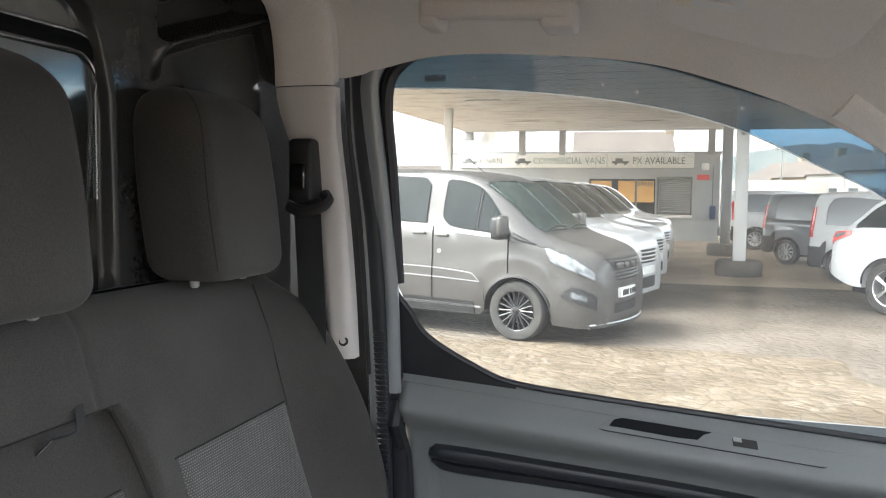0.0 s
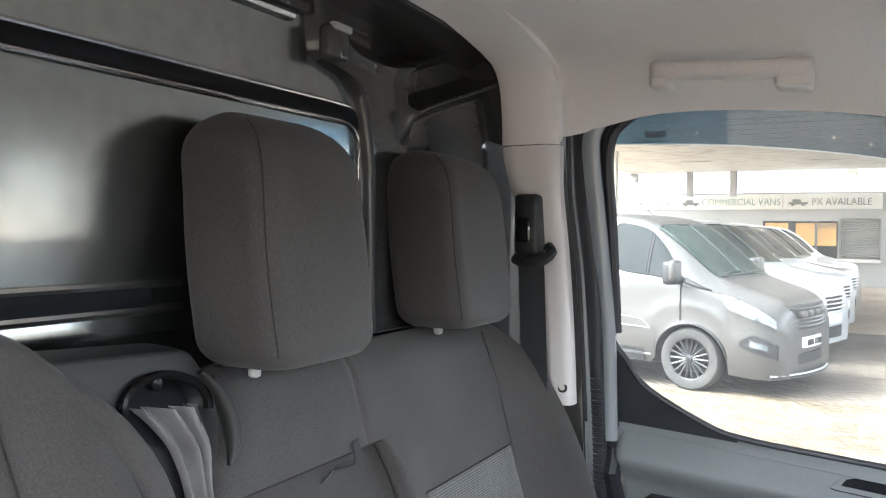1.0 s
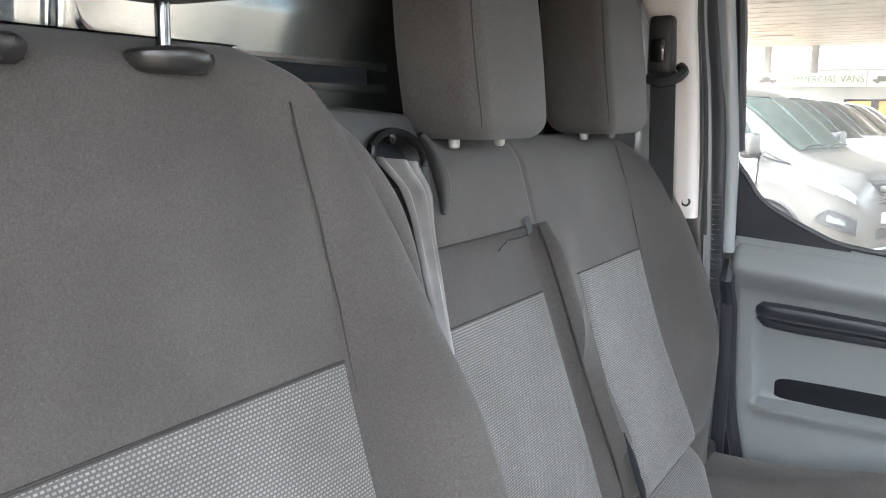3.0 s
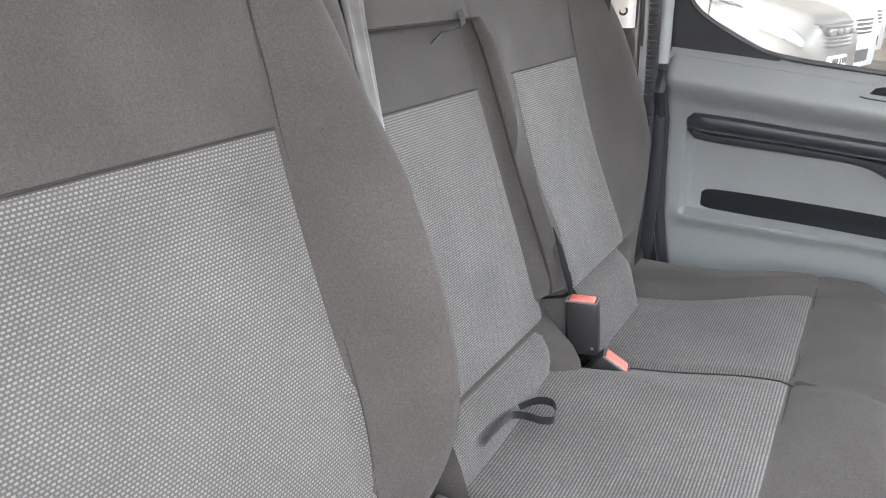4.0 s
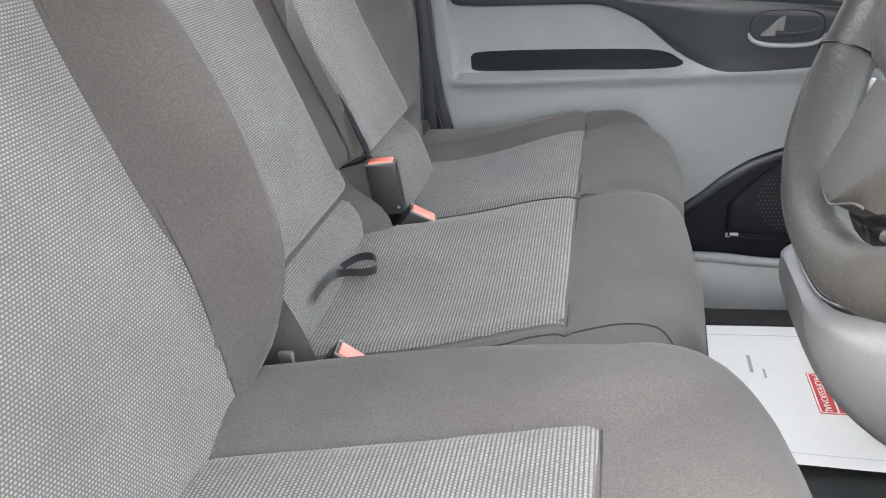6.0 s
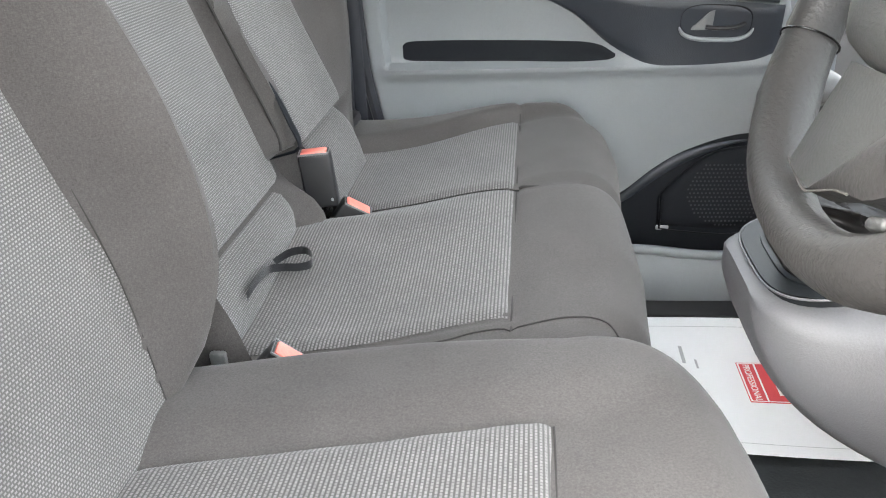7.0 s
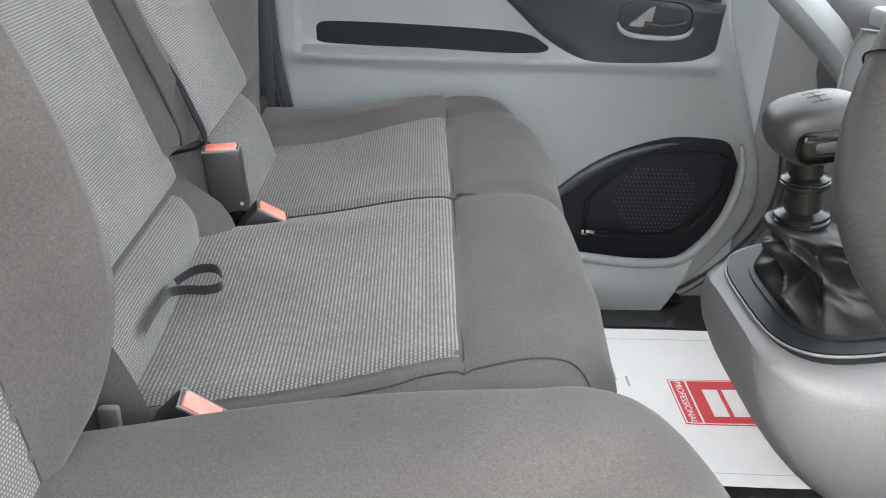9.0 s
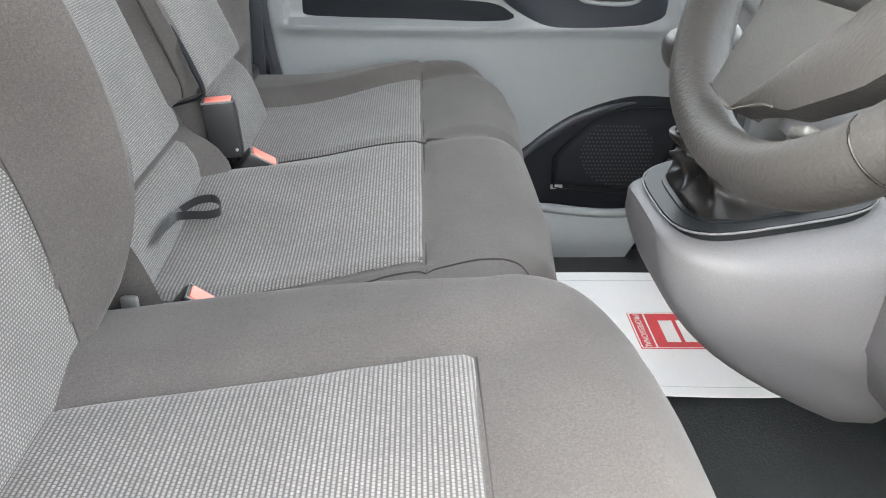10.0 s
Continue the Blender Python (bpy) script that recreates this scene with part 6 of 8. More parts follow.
for turn in (1, -1):
    def web(u, v):
        x, y = between(between(*HUB_END, v), between(*RIM_END, v), u)
        return Vector((turn * x, turn * y, 0.018 - 0.008 * u + 0.004 * math.sin(math.pi * v)))
    sp = part("spoke", slab(web, spread(0, 1, 16), spread(0, 1, 18), (0, 0, -0.020)), M_HUB, wheel)
    def grip(u, v):
        x, y = between(along(GRIP_TOP, u), along(GRIP_LOW, u), v)
        return Vector((turn * x, turn * y, 0.0115 + 0.008 * u + 0.006 * math.sin(math.pi * v) * math.sin(math.pi * min(1.0, u + 0.1))))
    part("spoke_grip", slab(grip, spread(0, 1, 22), spread(0, 1, 12), (0, 0, -0.016)), M_LEATHER, sp, "grained leather spoke cover")
    cut = [Vector((turn * x, turn * y, z)) for x, y, z in ((-0.050, -0.1435, 0.011), (-0.026, -0.1455, 0.013), (-0.002, -0.148, 0.0135), (0.016, -0.1415, 0.0145), (0.034, -0.1345, 0.016), (0.050, -0.131, 0.017))]
    part("spoke_trim", tube(smooth_path(cut, 4), 0.0008, 6), M_SEAM, sp, "dark joint line")
    part("thumb_piece", box((-0.009, -0.004, -0.008), (0.009, 0.004, 0.004), 0.0035, 3, None, Matrix.Translation((turn * 0.070, turn * -0.134, 0.004)) @ Matrix.Rotation(radians(20), 4, "Z")), M_HUB, sp, "dark thumb piece")
part("column", lathe([(0.075, -0.27), (0.065, -0.12), (0.050, -0.03)], 20), M_LOWPLASTIC, wheel, "black column shroud")
WHEEL_POSE = Matrix.Translation(WHEEL_AT) @ Matrix(((0, -math.sin(radians(-WHEEL_TILT)), -math.cos(radians(WHEEL_TILT)), 0), (-1, 0, 0, 0), (0, math.cos(radians(WHEEL_TILT)), math.sin(radians(WHEEL_TILT)), 0), (0, 0, 0, 1)))
wheel.matrix_basis = WHEEL_POSE
# stalk and column switch seen through the wheel
stalk = thing("column_stalk", "grey column stalk with black switch end", "stalk", (0.27, 0.45, 1.26))
part("stalk_arm", tube(smooth_path([(0.26, 0.28, 1.25), (0.255, 0.36, 1.265), (0.25, 0.43, 1.275)], 5), [0.012] * 11, 10, flat=1.4), M_DOORGREY, stalk)
cluster = thing("dash_switch", "grey dash panel with a black rotary switch", "dash switch", (0.40, 0.76, 1.05))
SWITCH_EDGE = [(0.955, 1.100), (0.945, 1.135), (0.83, 1.150), (0.79, 1.12), (0.80, 1.03), (0.84, 1.000), (0.90, 0.992), (0.935, 1.02)]
part("switch_panel", flat_shape(SWITCH_EDGE, lambda y, z: Vector((0.375 + 0.15 * (z - 1.0), y, z)), (0.10, 0, 0)), M_DOORGREY, cluster)
part("switch_edge", tube([Vector((0.373 + 0.15 * (z - 1.0), y, z)) for y, z in SWITCH_EDGE], 0.002, 6, None, True), M_TRIMGREY, cluster, "grey edge")
WELL = [(0.858 + 0.034 * math.cos(a) - 0.010 * math.sin(a), 1.062 + 0.042 * math.sin(a)) for a in spread(0, 2 * math.pi, 29)[:-1]]
part("switch_well", flat_shape(WELL, lambda y, z: Vector((0.371 + 0.15 * (z - 1.0), y, z)), (0.02, 0, 0)), M_STEM, cluster, "gloss black oval switch plate")
part("switch_rim", tube([Vector((0.372 + 0.15 * (z - 1.0), y, z)) for y, z in WELL], 0.0022, 6, None, True), M_TRIMGREY, cluster)
part("rotary_switch", lathe([(0.017, -0.004), (0.017, 0.010), (0.013, 0.013), (0.0, 0.014)], 20, Matrix.Translation((0.374, 0.860, 1.068)) @ Matrix.Rotation(radians(-90), 4, "Y")), M_GLOSSBLACK, cluster, "black rotary switch")
part("vent_frame", box((0.372, 0.80, 1.150), (0.44, 0.90, 1.172), 0.006), M_DOORGREY, cluster, "pale grey ledge above the switch")

# ---- paper mat on the floor
mat_ob = thing("paper_floor_mat", "white printed paper mat on the cab floor", "paper mat", (0.4, 1.1, FLOOR))


def mat_z(x, y):
    return FLOOR + 0.014 + 0.006 * math.sin(9 * x + 4 * y) * math.sin(5 * y) + 0.004


bm = slab(lambda x, y: Vector((x, y, mat_z(x, y))), spread(0.02, 0.62, 24), spread(0.885, 1.335, 18), (0, 0, -0.0012))
part("sheet", bm, M_PAPER, mat_ob)


def lay_text(name, body, size, x, y, mat, rot):
    cu = bpy.data.curves.new(name, "FONT")
    cu.body, cu.size, cu.extrude = body, size, 0.0002
    tmp = bpy.data.objects.new(name, cu)
    scene.collection.objects.link(tmp)
    me = bpy.data.meshes.new_from_object(tmp.evaluated_get(bpy.context.evaluated_depsgraph_get()))
    bpy.data.objects.remove(tmp)
    own = bmesh.new()
    own.from_mesh(me)
    bpy.data.meshes.remove(me)
    own.transform(Matrix.Translation((x, y, 0)) @ Matrix.Rotation(radians(rot), 4, "Z"))
    for v in own.verts:
        v.co.z += mat_z(v.co.x, v.co.y)
    return part(name, own, mat, mat_ob)


def print_patch(name, x0, x1, y0, y1, mat, lift, label=""):
    bm = sheet(lambda x, y: Vector((x, y, mat_z(x, y) + lift)), spread(x0, x1, 10), spread(y0, y1, 10))
    return part(name, bm, mat, mat_ob, label)


print_patch("red_label", 0.315, 0.53, 1.035, 1.165, M_PRINTRED, 0.0012, "red printed label")
for edge in ((0.3165, 0.3195, 1.038, 1.162), (0.346, 0.3495, 1.038, 1.162), (0.317, 0.528, 1.160, 1.1625), (0.317, 0.528, 1.0375, 1.040)):
    print_patch("label_line", *edge, M_PRINTWHITE, 0.0020)
# shade of the folds, painted as thin grey strips on the flat sheet
for fold in ((0.03, 0.6, 1.296, 1.2975), (0.03, 0.6, 0.912, 0.9132)):
    print_patch("fold_line", *fold, M_PRINTGREY, 0.0010)
lay_text("printed_word", "PROFESSIONAL", 0.0175, 0.3260, 1.158, M_PRINTWHITE, -90).location.z = 0.0022
for bx, bw in ((0.372, 0.028), (0.408, 0.028)):
    print_patch("logo_block", bx, bx + bw, 1.058, 1.135, M_PRINTWHITE, 0.0021, "white logo block")
print_patch("printed_bar", 0.214, 0.221, 1.157, 1.220, M_PRINTGREY, 0.0012)
print_patch("printed_bar", 0.238, 0.2425, 1.140, 1.172, M_PRINTGREY, 0.0012)
# crumpled clear wrap in the door bin
wrap = thing("plastic_wrap", "crumpled clear plastic wrap lying in the door bin", "plastic wrap", (0.15, 1.44, 0.49))
bm = bmesh.new()
bmesh.ops.create_icosphere(bm, subdivisions=3, radius=0.04)
for v in bm.verts:
    n = noise.noise(v.co * 60) + 0.6 * noise.noise(v.co * 140)
    v.co = Vector((0.155 + v.co.x * (1.2 + 0.5 * n), 1.452 + v.co.y * 0.6, 0.492 + v.co.z * (0.45 + 0.4 * n)))
part("crumple", bm, glass_mat("clear_film", (0.75, 0.78, 0.8), 0.15), wrap, sharp=10)

# ---------------------------------------------------------------- outside: forecourt, vehicles, canopy, building, distance
def ground_mat():
    m, n, l, p = node_mat("worn_concrete_and_tarmac")
    tc = n.new("ShaderNodeTexCoord")
    sep = n.new("ShaderNodeSeparateXYZ")
    l.new(tc.outputs["Object"], sep.inputs[0])

    def noise_node(scale, detail=8.0, rough=0.6):
        t = n.new("ShaderNodeTexNoise")
        t.inputs["Scale"].default_value, t.inputs["Detail"].default_value, t.inputs["Roughness"].default_value = scale, detail, rough
        l.new(tc.outputs["Object"], t.inputs["Vector"])
        return t.outputs["Fac"]

    def math_node(op, a, b):
        t = n.new("ShaderNodeMath")
        t.operation = op
        for i, v in enumerate((a, b)):
            if isinstance(v, (int, float)):
                t.inputs[i].default_value = v
            else:
                l.new(v, t.inputs[i])
        return t.outputs[0]

    def ramp(fac, a, b, ca, cb):
        t = n.new("ShaderNodeValToRGB")
        t.color_ramp.elements[0].position, t.color_ramp.elements[1].position = a, b
        t.color_ramp.elements[0].color, t.color_ramp.elements[1].color = (*ca, 1), (*cb, 1)
        l.new(fac, t.inputs["Fac"])
        return t.outputs["Color"]

    def mix(fac, a, b):
        t = n.new("ShaderNodeMix")
        t.data_type = "RGBA"
        l.new(fac, t.inputs["Factor"])
        l.new(a, t.inputs["A"])
        l.new(b, t.inputs["B"])
        return t.outputs["Result"]

    vor = n.new("ShaderNodeTexVoronoi")
    vor.feature = "DISTANCE_TO_EDGE"
    vor.inputs["Scale"].default_value = 6.5
    warp = n.new("ShaderNodeMix")
    warp.data_type = "RGBA"
    warp.inputs["Factor"].default_value = 0.12
    l.new(tc.outputs["Object"], warp.inputs["A"])
    wn_ = n.new("ShaderNodeTexNoise")
    wn_.inputs["Scale"].default_value = 2.2
    l.new(tc.outputs["Object"], wn_.inputs["Vector"])
    l.new(wn_.outputs["Color"], warp.inputs["B"])
    l.new(warp.outputs["Result"], vor.inputs["Vector"])
    old = mix(math_node("LESS_THAN", vor.outputs["Distance"], 0.045), ramp(noise_node(1.1), 0.38, 0.62, (0.092, 0.072, 0.050), (0.155, 0.126, 0.092)), ramp(noise_node(9), 0.3, 0.7, (0.075, 0.060, 0.045), (0.115, 0.094, 0.072)))
    flake = ramp(noise_node(5.5, 10, 0.7), 0.54, 0.58, (0, 0, 0), (1, 1, 1))
    old = mix(flake, old, ramp(noise_node(30), 0.3, 0.7, (0.140, 0.117, 0.089), (0.185, 0.158, 0.124)))
    tar = ramp(noise_node(0.8), 0.35, 0.7, (0.100, 0.085, 0.070), (0.160, 0.137, 0.113))
    slab_c = ramp(noise_node(0.6), 0.35, 0.68, (0.27, 0.215, 0.160), (0.37, 0.30, 0.23))
    wob = math_node("MULTIPLY", math_node("SUBTRACT", noise_node(1.2), 0.5), 1.6)
    side = math_node("SUBTRACT", math_node("ADD", sep.outputs["X"], math_node("MULTIPLY", sep.outputs["Y"], 0.08)), 2.37)
    edge = math_node("ADD", math_node("MAXIMUM", math_node("SUBTRACT", sep.outputs["Y"], 9.3), side), math_node("MULTIPLY", wob, 0.5))
    col = mix(math_node("GREATER_THAN", edge, 0.0), old, tar)
    col = mix(math_node("GREATER_THAN", sep.outputs["Y"], 16.2), col, slab_c)
    far = ramp(noise_node(0.05), 0.4, 0.6, (0.10, 0.105, 0.085), (0.16, 0.155, 0.13))
    col = mix(math_node("GREATER_THAN", sep.outputs["Y"], 48), col, far)
    l.new(col, p.inputs["Base Color"])
    rr = n.new("ShaderNodeMapRange")
    rr.inputs["To Min"].default_value, rr.inputs["To Max"].default_value = 0.8, 0.98
    l.new(noise_node(0.9), rr.inputs["Value"])
    l.new(rr.outputs["Result"], p.inputs["Roughness"])
    p.inputs["Specular IOR Level"].default_value = 0.06
    bn = n.new("ShaderNodeBump")
    bn.inputs["Strength"].default_value, bn.inputs["Distance"].default_value = 0.8, 0.03
    l.new(math_node("ADD", noise_node(14), math_node("MULTIPLY", vor.outputs["Distance"], 2.0)), bn.inputs["Height"])
    l.new(bn.outputs["Normal"], p.inputs["Normal"])
    return m


M_GROUND = ground_mat()
bm = sheet(lambda x, y: Vector((x, y, GROUND + 0.02 * noise.noise(Vector((x * 0.25, y * 0.25, 0))) * (1 if 3 < y < 60 else 0))), sorted(set(spread(-900, -20, 12) + spread(-20, 20, 60) + spread(20, 900, 12))), sorted(set(spread(-300, -5, 8) + spread(-5, 45, 70) + spread(45, 1400, 16))))
setting("ground", fix_out(bm), M_GROUND, "worn cracked concrete and tarmac forecourt", "ground")

M_VANGREY = stuff_mat("grey_metallic_van_paint", (0.066, 0.063, 0.059), (0.084, 0.080, 0.076), rough=0.38, metal=0.35, big=1, fine=900, bump=0.02, coat=0.12, rough_var=0.04)
M_VANWHITE = stuff_mat("white_van_paint", (0.50, 0.51, 0.52), (0.56, 0.57, 0.58), rough=0.3, big=1, fine=300, bump=0.02, coat=0.3, rough_var=0.05)
M_VANSILVER = stuff_mat("champagne_silver_van_paint", (0.40, 0.37, 0.33), (0.46, 0.43, 0.38), rough=0.32, metal=0.5, big=1, fine=300, bump=0.02, coat=0.5, rough_var=0.05)
M_VANBLUE = stuff_mat("slate_grey_van_paint", (0.17, 0.182, 0.195), (0.205, 0.217, 0.23), rough=0.3, metal=0.3, big=1, fine=300, bump=0.02, coat=0.6, rough_var=0.05)
M_CARGLASS = stuff_mat("tinted_car_window_glass", (0.010, 0.013, 0.013), (0.022, 0.026, 0.026), rough=0.05, big=2, fine=30, bump=0.0, coat=0.0, rough_var=0.02, spec=0.16)
M_SCREEN = stuff_mat("pale_reflecting_windscreen", (0.020, 0.030, 0.027), (0.042, 0.055, 0.050), rough=0.05, big=1.5, fine=30, bump=0.0, coat=0.35, rough_var=0.02, spec=0.35)
M_BODYBLACK = stuff_mat("black_bumper_plastic", (0.012, 0.012, 0.013), (0.020, 0.020, 0.021), rough=0.55, big=3, fine=150, bump=0.1)
M_TYRE = stuff_mat("tyre_rubber", (0.025, 0.024, 0.023), (0.05, 0.047, 0.043), rough=0.85, big=6, fine=80, bump=0.3, dist=0.004)
M_ALLOY = stuff_mat("silver_alloy", (0.52, 0.52, 0.52), (0.6, 0.6, 0.6), rough=0.35, metal=0.8, bump=0.02)
M_ALLOYBLACK = stuff_mat("black_alloy", (0.016, 0.016, 0.017), (0.024, 0.024, 0.025), rough=0.3, metal=0.3, bump=0.02)
M_LENS = stuff_mat("clear_headlamp_lens", (0.08, 0.088, 0.095), (0.22, 0.235, 0.25), rough=0.12, metal=0.15, big=14, fine=60, bump=0.05, coat=1.0)
M_TAIL = stuff_mat("red_tail_lamp", (0.55, 0.04, 0.035), (0.66, 0.08, 0.06), rough=0.2, big=10, bump=0.02, coat=0.8)
M_PLATE = stuff_mat("white_number_plate", (0.74, 0.74, 0.72), (0.8, 0.8, 0.78), rough=0.4, bump=0.02)


def span(a, b, d):
    n = max(2, int(abs(b - a) / d) + 1)
    return spread(a, b, n)


def make_vehicle(name, label, category, paint, spec, group=""):
    """A vehicle with its nose at x=0, length along -x, standing on z=0. spec holds its outline tables."""
    car = thing(name, label, category, (0, 0, 0), group)
    L, wheels, R = spec["length"], spec["wheels"], spec["tyre"]
    arch = R + 0.075

    def low_edge(x):
        z = spline_table(spec["low"], -x)
        for wx in wheels:
            d = abs(x - wx)
            if d < arch:
                z = max(z, R * 0.98 + math.sqrt(arch * arch - d * d) * 1.0 - 0.02)
        return z

    def half(x):
        """Half section from sill to roof's middle as (y, z)."""
        w, wt = spline_table(spec["width"], -x), spline_table(spec["roof_width"], -x)
        zb, zs, zt = low_edge(x), spline_table(spec["waist"], -x), spline_table(spec["top"], -x)
        zs = min(zs, zt - 0.03)
        zb = min(zb, zs - 0.04)
        body = [(w - 0.05 * step(0.6, 0.3, zb), zb), (w - 0.008, zb + (zs - zb) * 0.18), (w, zb + (zs - zb) * 0.42), (w - 0.004, zb + (zs - zb) * 0.60), (w - 0.016, zb + (zs - zb) * 0.70), (w - 0.010, zb + (zs - zb) * 0.86), (w - 0.022, zs)]
        up = [(w - 0.03 + (wt - w + 0.03) * f, zs + (zt - zs) * g) for f, g in ((0.04, 0.03), (0.30, 0.33), (0.62, 0.63), (0.88, 0.84), (1.0, 0.91))]
        cap = [(wt - 0.045, zt - (zt - zs) * 0.045), (wt - 0.13, zt - (zt - zs) * 0.018), (wt * 0.5, zt - (zt - zs) * 0.004), (0.0, zt)]
        return body + up + cap

    stations = sorted(set([round(v, 3) for v in span(0, -0.35, 0.05) + span(-0.35, -L + 0.25, 0.09) + span(-L + 0.25, -L, 0.05) + [wx + arch * math.cos(a) for wx in wheels for a in spread(0.02, math.pi - 0.02, 15)]]), reverse=True)
    stations = [x for x in stations if -L <= x <= 0]
    rings = []
    for x in stations:
        h = half(x)
        rings.append([Vector((x, -y, z)) for y, z in h] + [Vector((x, y, z)) for y, z in reversed(h[:-1])])
    part("body", loft(rings), paint, car, "", 32)

    def at(x, k, side=-1, out=0.006):
        """A place on the shell: station x, k along the half section (0 sill, 6 waist, 11 roof edge, 15 middle)."""
        def raw(xx, kk):
            h = half(xx)
            i = min(int(kk), len(h) - 2)
            f = kk - i
            return Vector((xx, side * (h[i][0] + (h[i + 1][0] - h[i][0]) * f), h[i][1] + (h[i + 1][1] - h[i][1]) * f))
        p = raw(x, k)
        nrm = (raw(x - 0.02, k) - raw(x + 0.02, k)).cross(raw(x, min(15.0, k + 0.1)) - raw(x, max(0.0, k - 0.1)))
        nrm.normalize()
        out_dir = Vector((0.2 if x > -0.3 else 0, side * 0.8, 0.6))
        if nrm.dot(out_dir) < 0:
            nrm = -nrm
        return p + nrm * out

    def patch(nm, x0, x1, low, top, mat, side=-1, out=0.006, nx=14, nk=8, label2="", parent=None):
        """A panel on the shell between tables of k along x."""
        def fn(u, v):
            x = x0 + (x1 - x0) * u
            a = spline_table(low, u) if isinstance(low, list) else low
            b = spline_table(top, u) if isinstance(top, list) else top
            return at(x, a + (b - a) * v, side, out)
        return part(nm, fix_out(sheet(fn, spread(0, 1, nx), spread(0, 1, nk), 0.01)), mat, parent or car, label2)

    # underbody
    part("underbody", box((-L + 0.25, -0.72, R * 0.62), (-0.25, 0.72, R * 1.9), 0.05), M_BODYBLACK, car, "black underbody")
    for wx in wheels:
        for side in (-1, 1):
            y = side * (spline_table(spec["width"], -wx) - 0.125)
            m = Matrix.Translation((wx, y, R)) @ Matrix.Rotation(radians(90 * -side), 4, "X")
            tyre = part("tyre", lathe([(R * 0.62, -0.09), (R * 0.93, -0.105), (R * 0.99, -0.08), (R, 0.0), (R * 0.99, 0.085), (R * 0.94, 0.108), (R * 0.80, 0.116), (R * 0.68, 0.104), (R * 0.655, 0.085)], 40, m, None, False), M_TYRE, car, "black tyre")
            rim_mat = spec.get("alloy", M_ALLOY)
            part("wheel_rim", lathe([(R * 0.68, 0.100), (R * 0.665, 0.106), (R * 0.635, 0.100), (R * 0.62, 0.03), (R * 0.60, -0.06)], 36, m, None, False), rim_mat, tyre)
            part("brake_disc", lathe([(0.0, 0.01), (R * 0.45, 0.01), (R * 0.45, 0.0), (0, 0.0)], 24, m), M_BODYBLACK, tyre)
            own = bmesh.new()
            ns = spec.get("spokes", 10)
            for s in range(ns):
                a = 2 * math.pi * s / ns
                for da in ((-0.09, 0.02), (0.09, -0.02)) if ns < 12 else ((0, 0),):
                    p0 = Vector((R * 0.13 * math.cos(a + da[1]), R * 0.13 * math.sin(a + da[1]), 0.085))
                    p1 = Vector((R * 0.63 * math.cos(a + da[0]), R * 0.63 * math.sin(a + da[0]), 0.092))
                    tube([m @ p0, m @ p0.lerp(p1, 0.5), m @ p1], [R * 0.045, R * 0.032, R * 0.036], 6, own)
            part("spokes", own, rim_mat, tyre)
            part("hub_cap", lathe([(R * 0.17, 0.07), (R * 0.17, 0.092), (R * 0.12, 0.10), (0.0, 0.102)], 20, m), rim_mat, tyre)
            # arch lip
            lip = [at(wx + arch * math.cos(a), 0.0, side, 0.004) for a in spread(0.12, math.pi - 0.12, 20)]
            part("arch_lip", tube(lip, 0.014, 6), M_BODYBLACK if spec.get("dark_arch", True) else paint, car)
    spec["dress"](car, at, patch)
    return car


# outline tables: (distance from the nose, value)
TOURER = dict(
    length=4.97, wheels=(-0.96, -3.90), tyre=0.345, alloy=M_ALLOYBLACK, spokes=18,
    width=[(0, 0.66), (0.05, 0.80), (0.14, 0.89), (0.30, 0.945), (0.6, 0.98), (1.2, 0.992), (4.6, 0.985), (4.97, 0.93)],
    roof_width=[(0, 0.52), (0.3, 0.66), (0.9, 0.72), (1.3, 0.74), (1.8, 0.76), (2.4, 0.80), (4.9, 0.79)],
    waist=[(0, 0.72), (0.12, 0.86), (0.4, 1.00), (0.75, 1.10), (1.3, 1.17), (1.95, 1.23), (2.6, 1.26), (4.97, 1.28)],
    top=[(0, 0.82), (0.04, 0.96), (0.12, 1.04), (0.3, 1.11), (0.55, 1.18), (0.74, 1.25), (0.86, 1.33), (1.15, 1.59), (1.42, 1.80), (1.64, 1.90), (1.95, 1.955), (2.8, 1.985), (4.0, 1.985), (4.85, 1.95), (4.97, 1.85)],
    low=[(0, 0.20), (0.3, 0.20), (1.0, 0.26), (4.97, 0.28)],
)


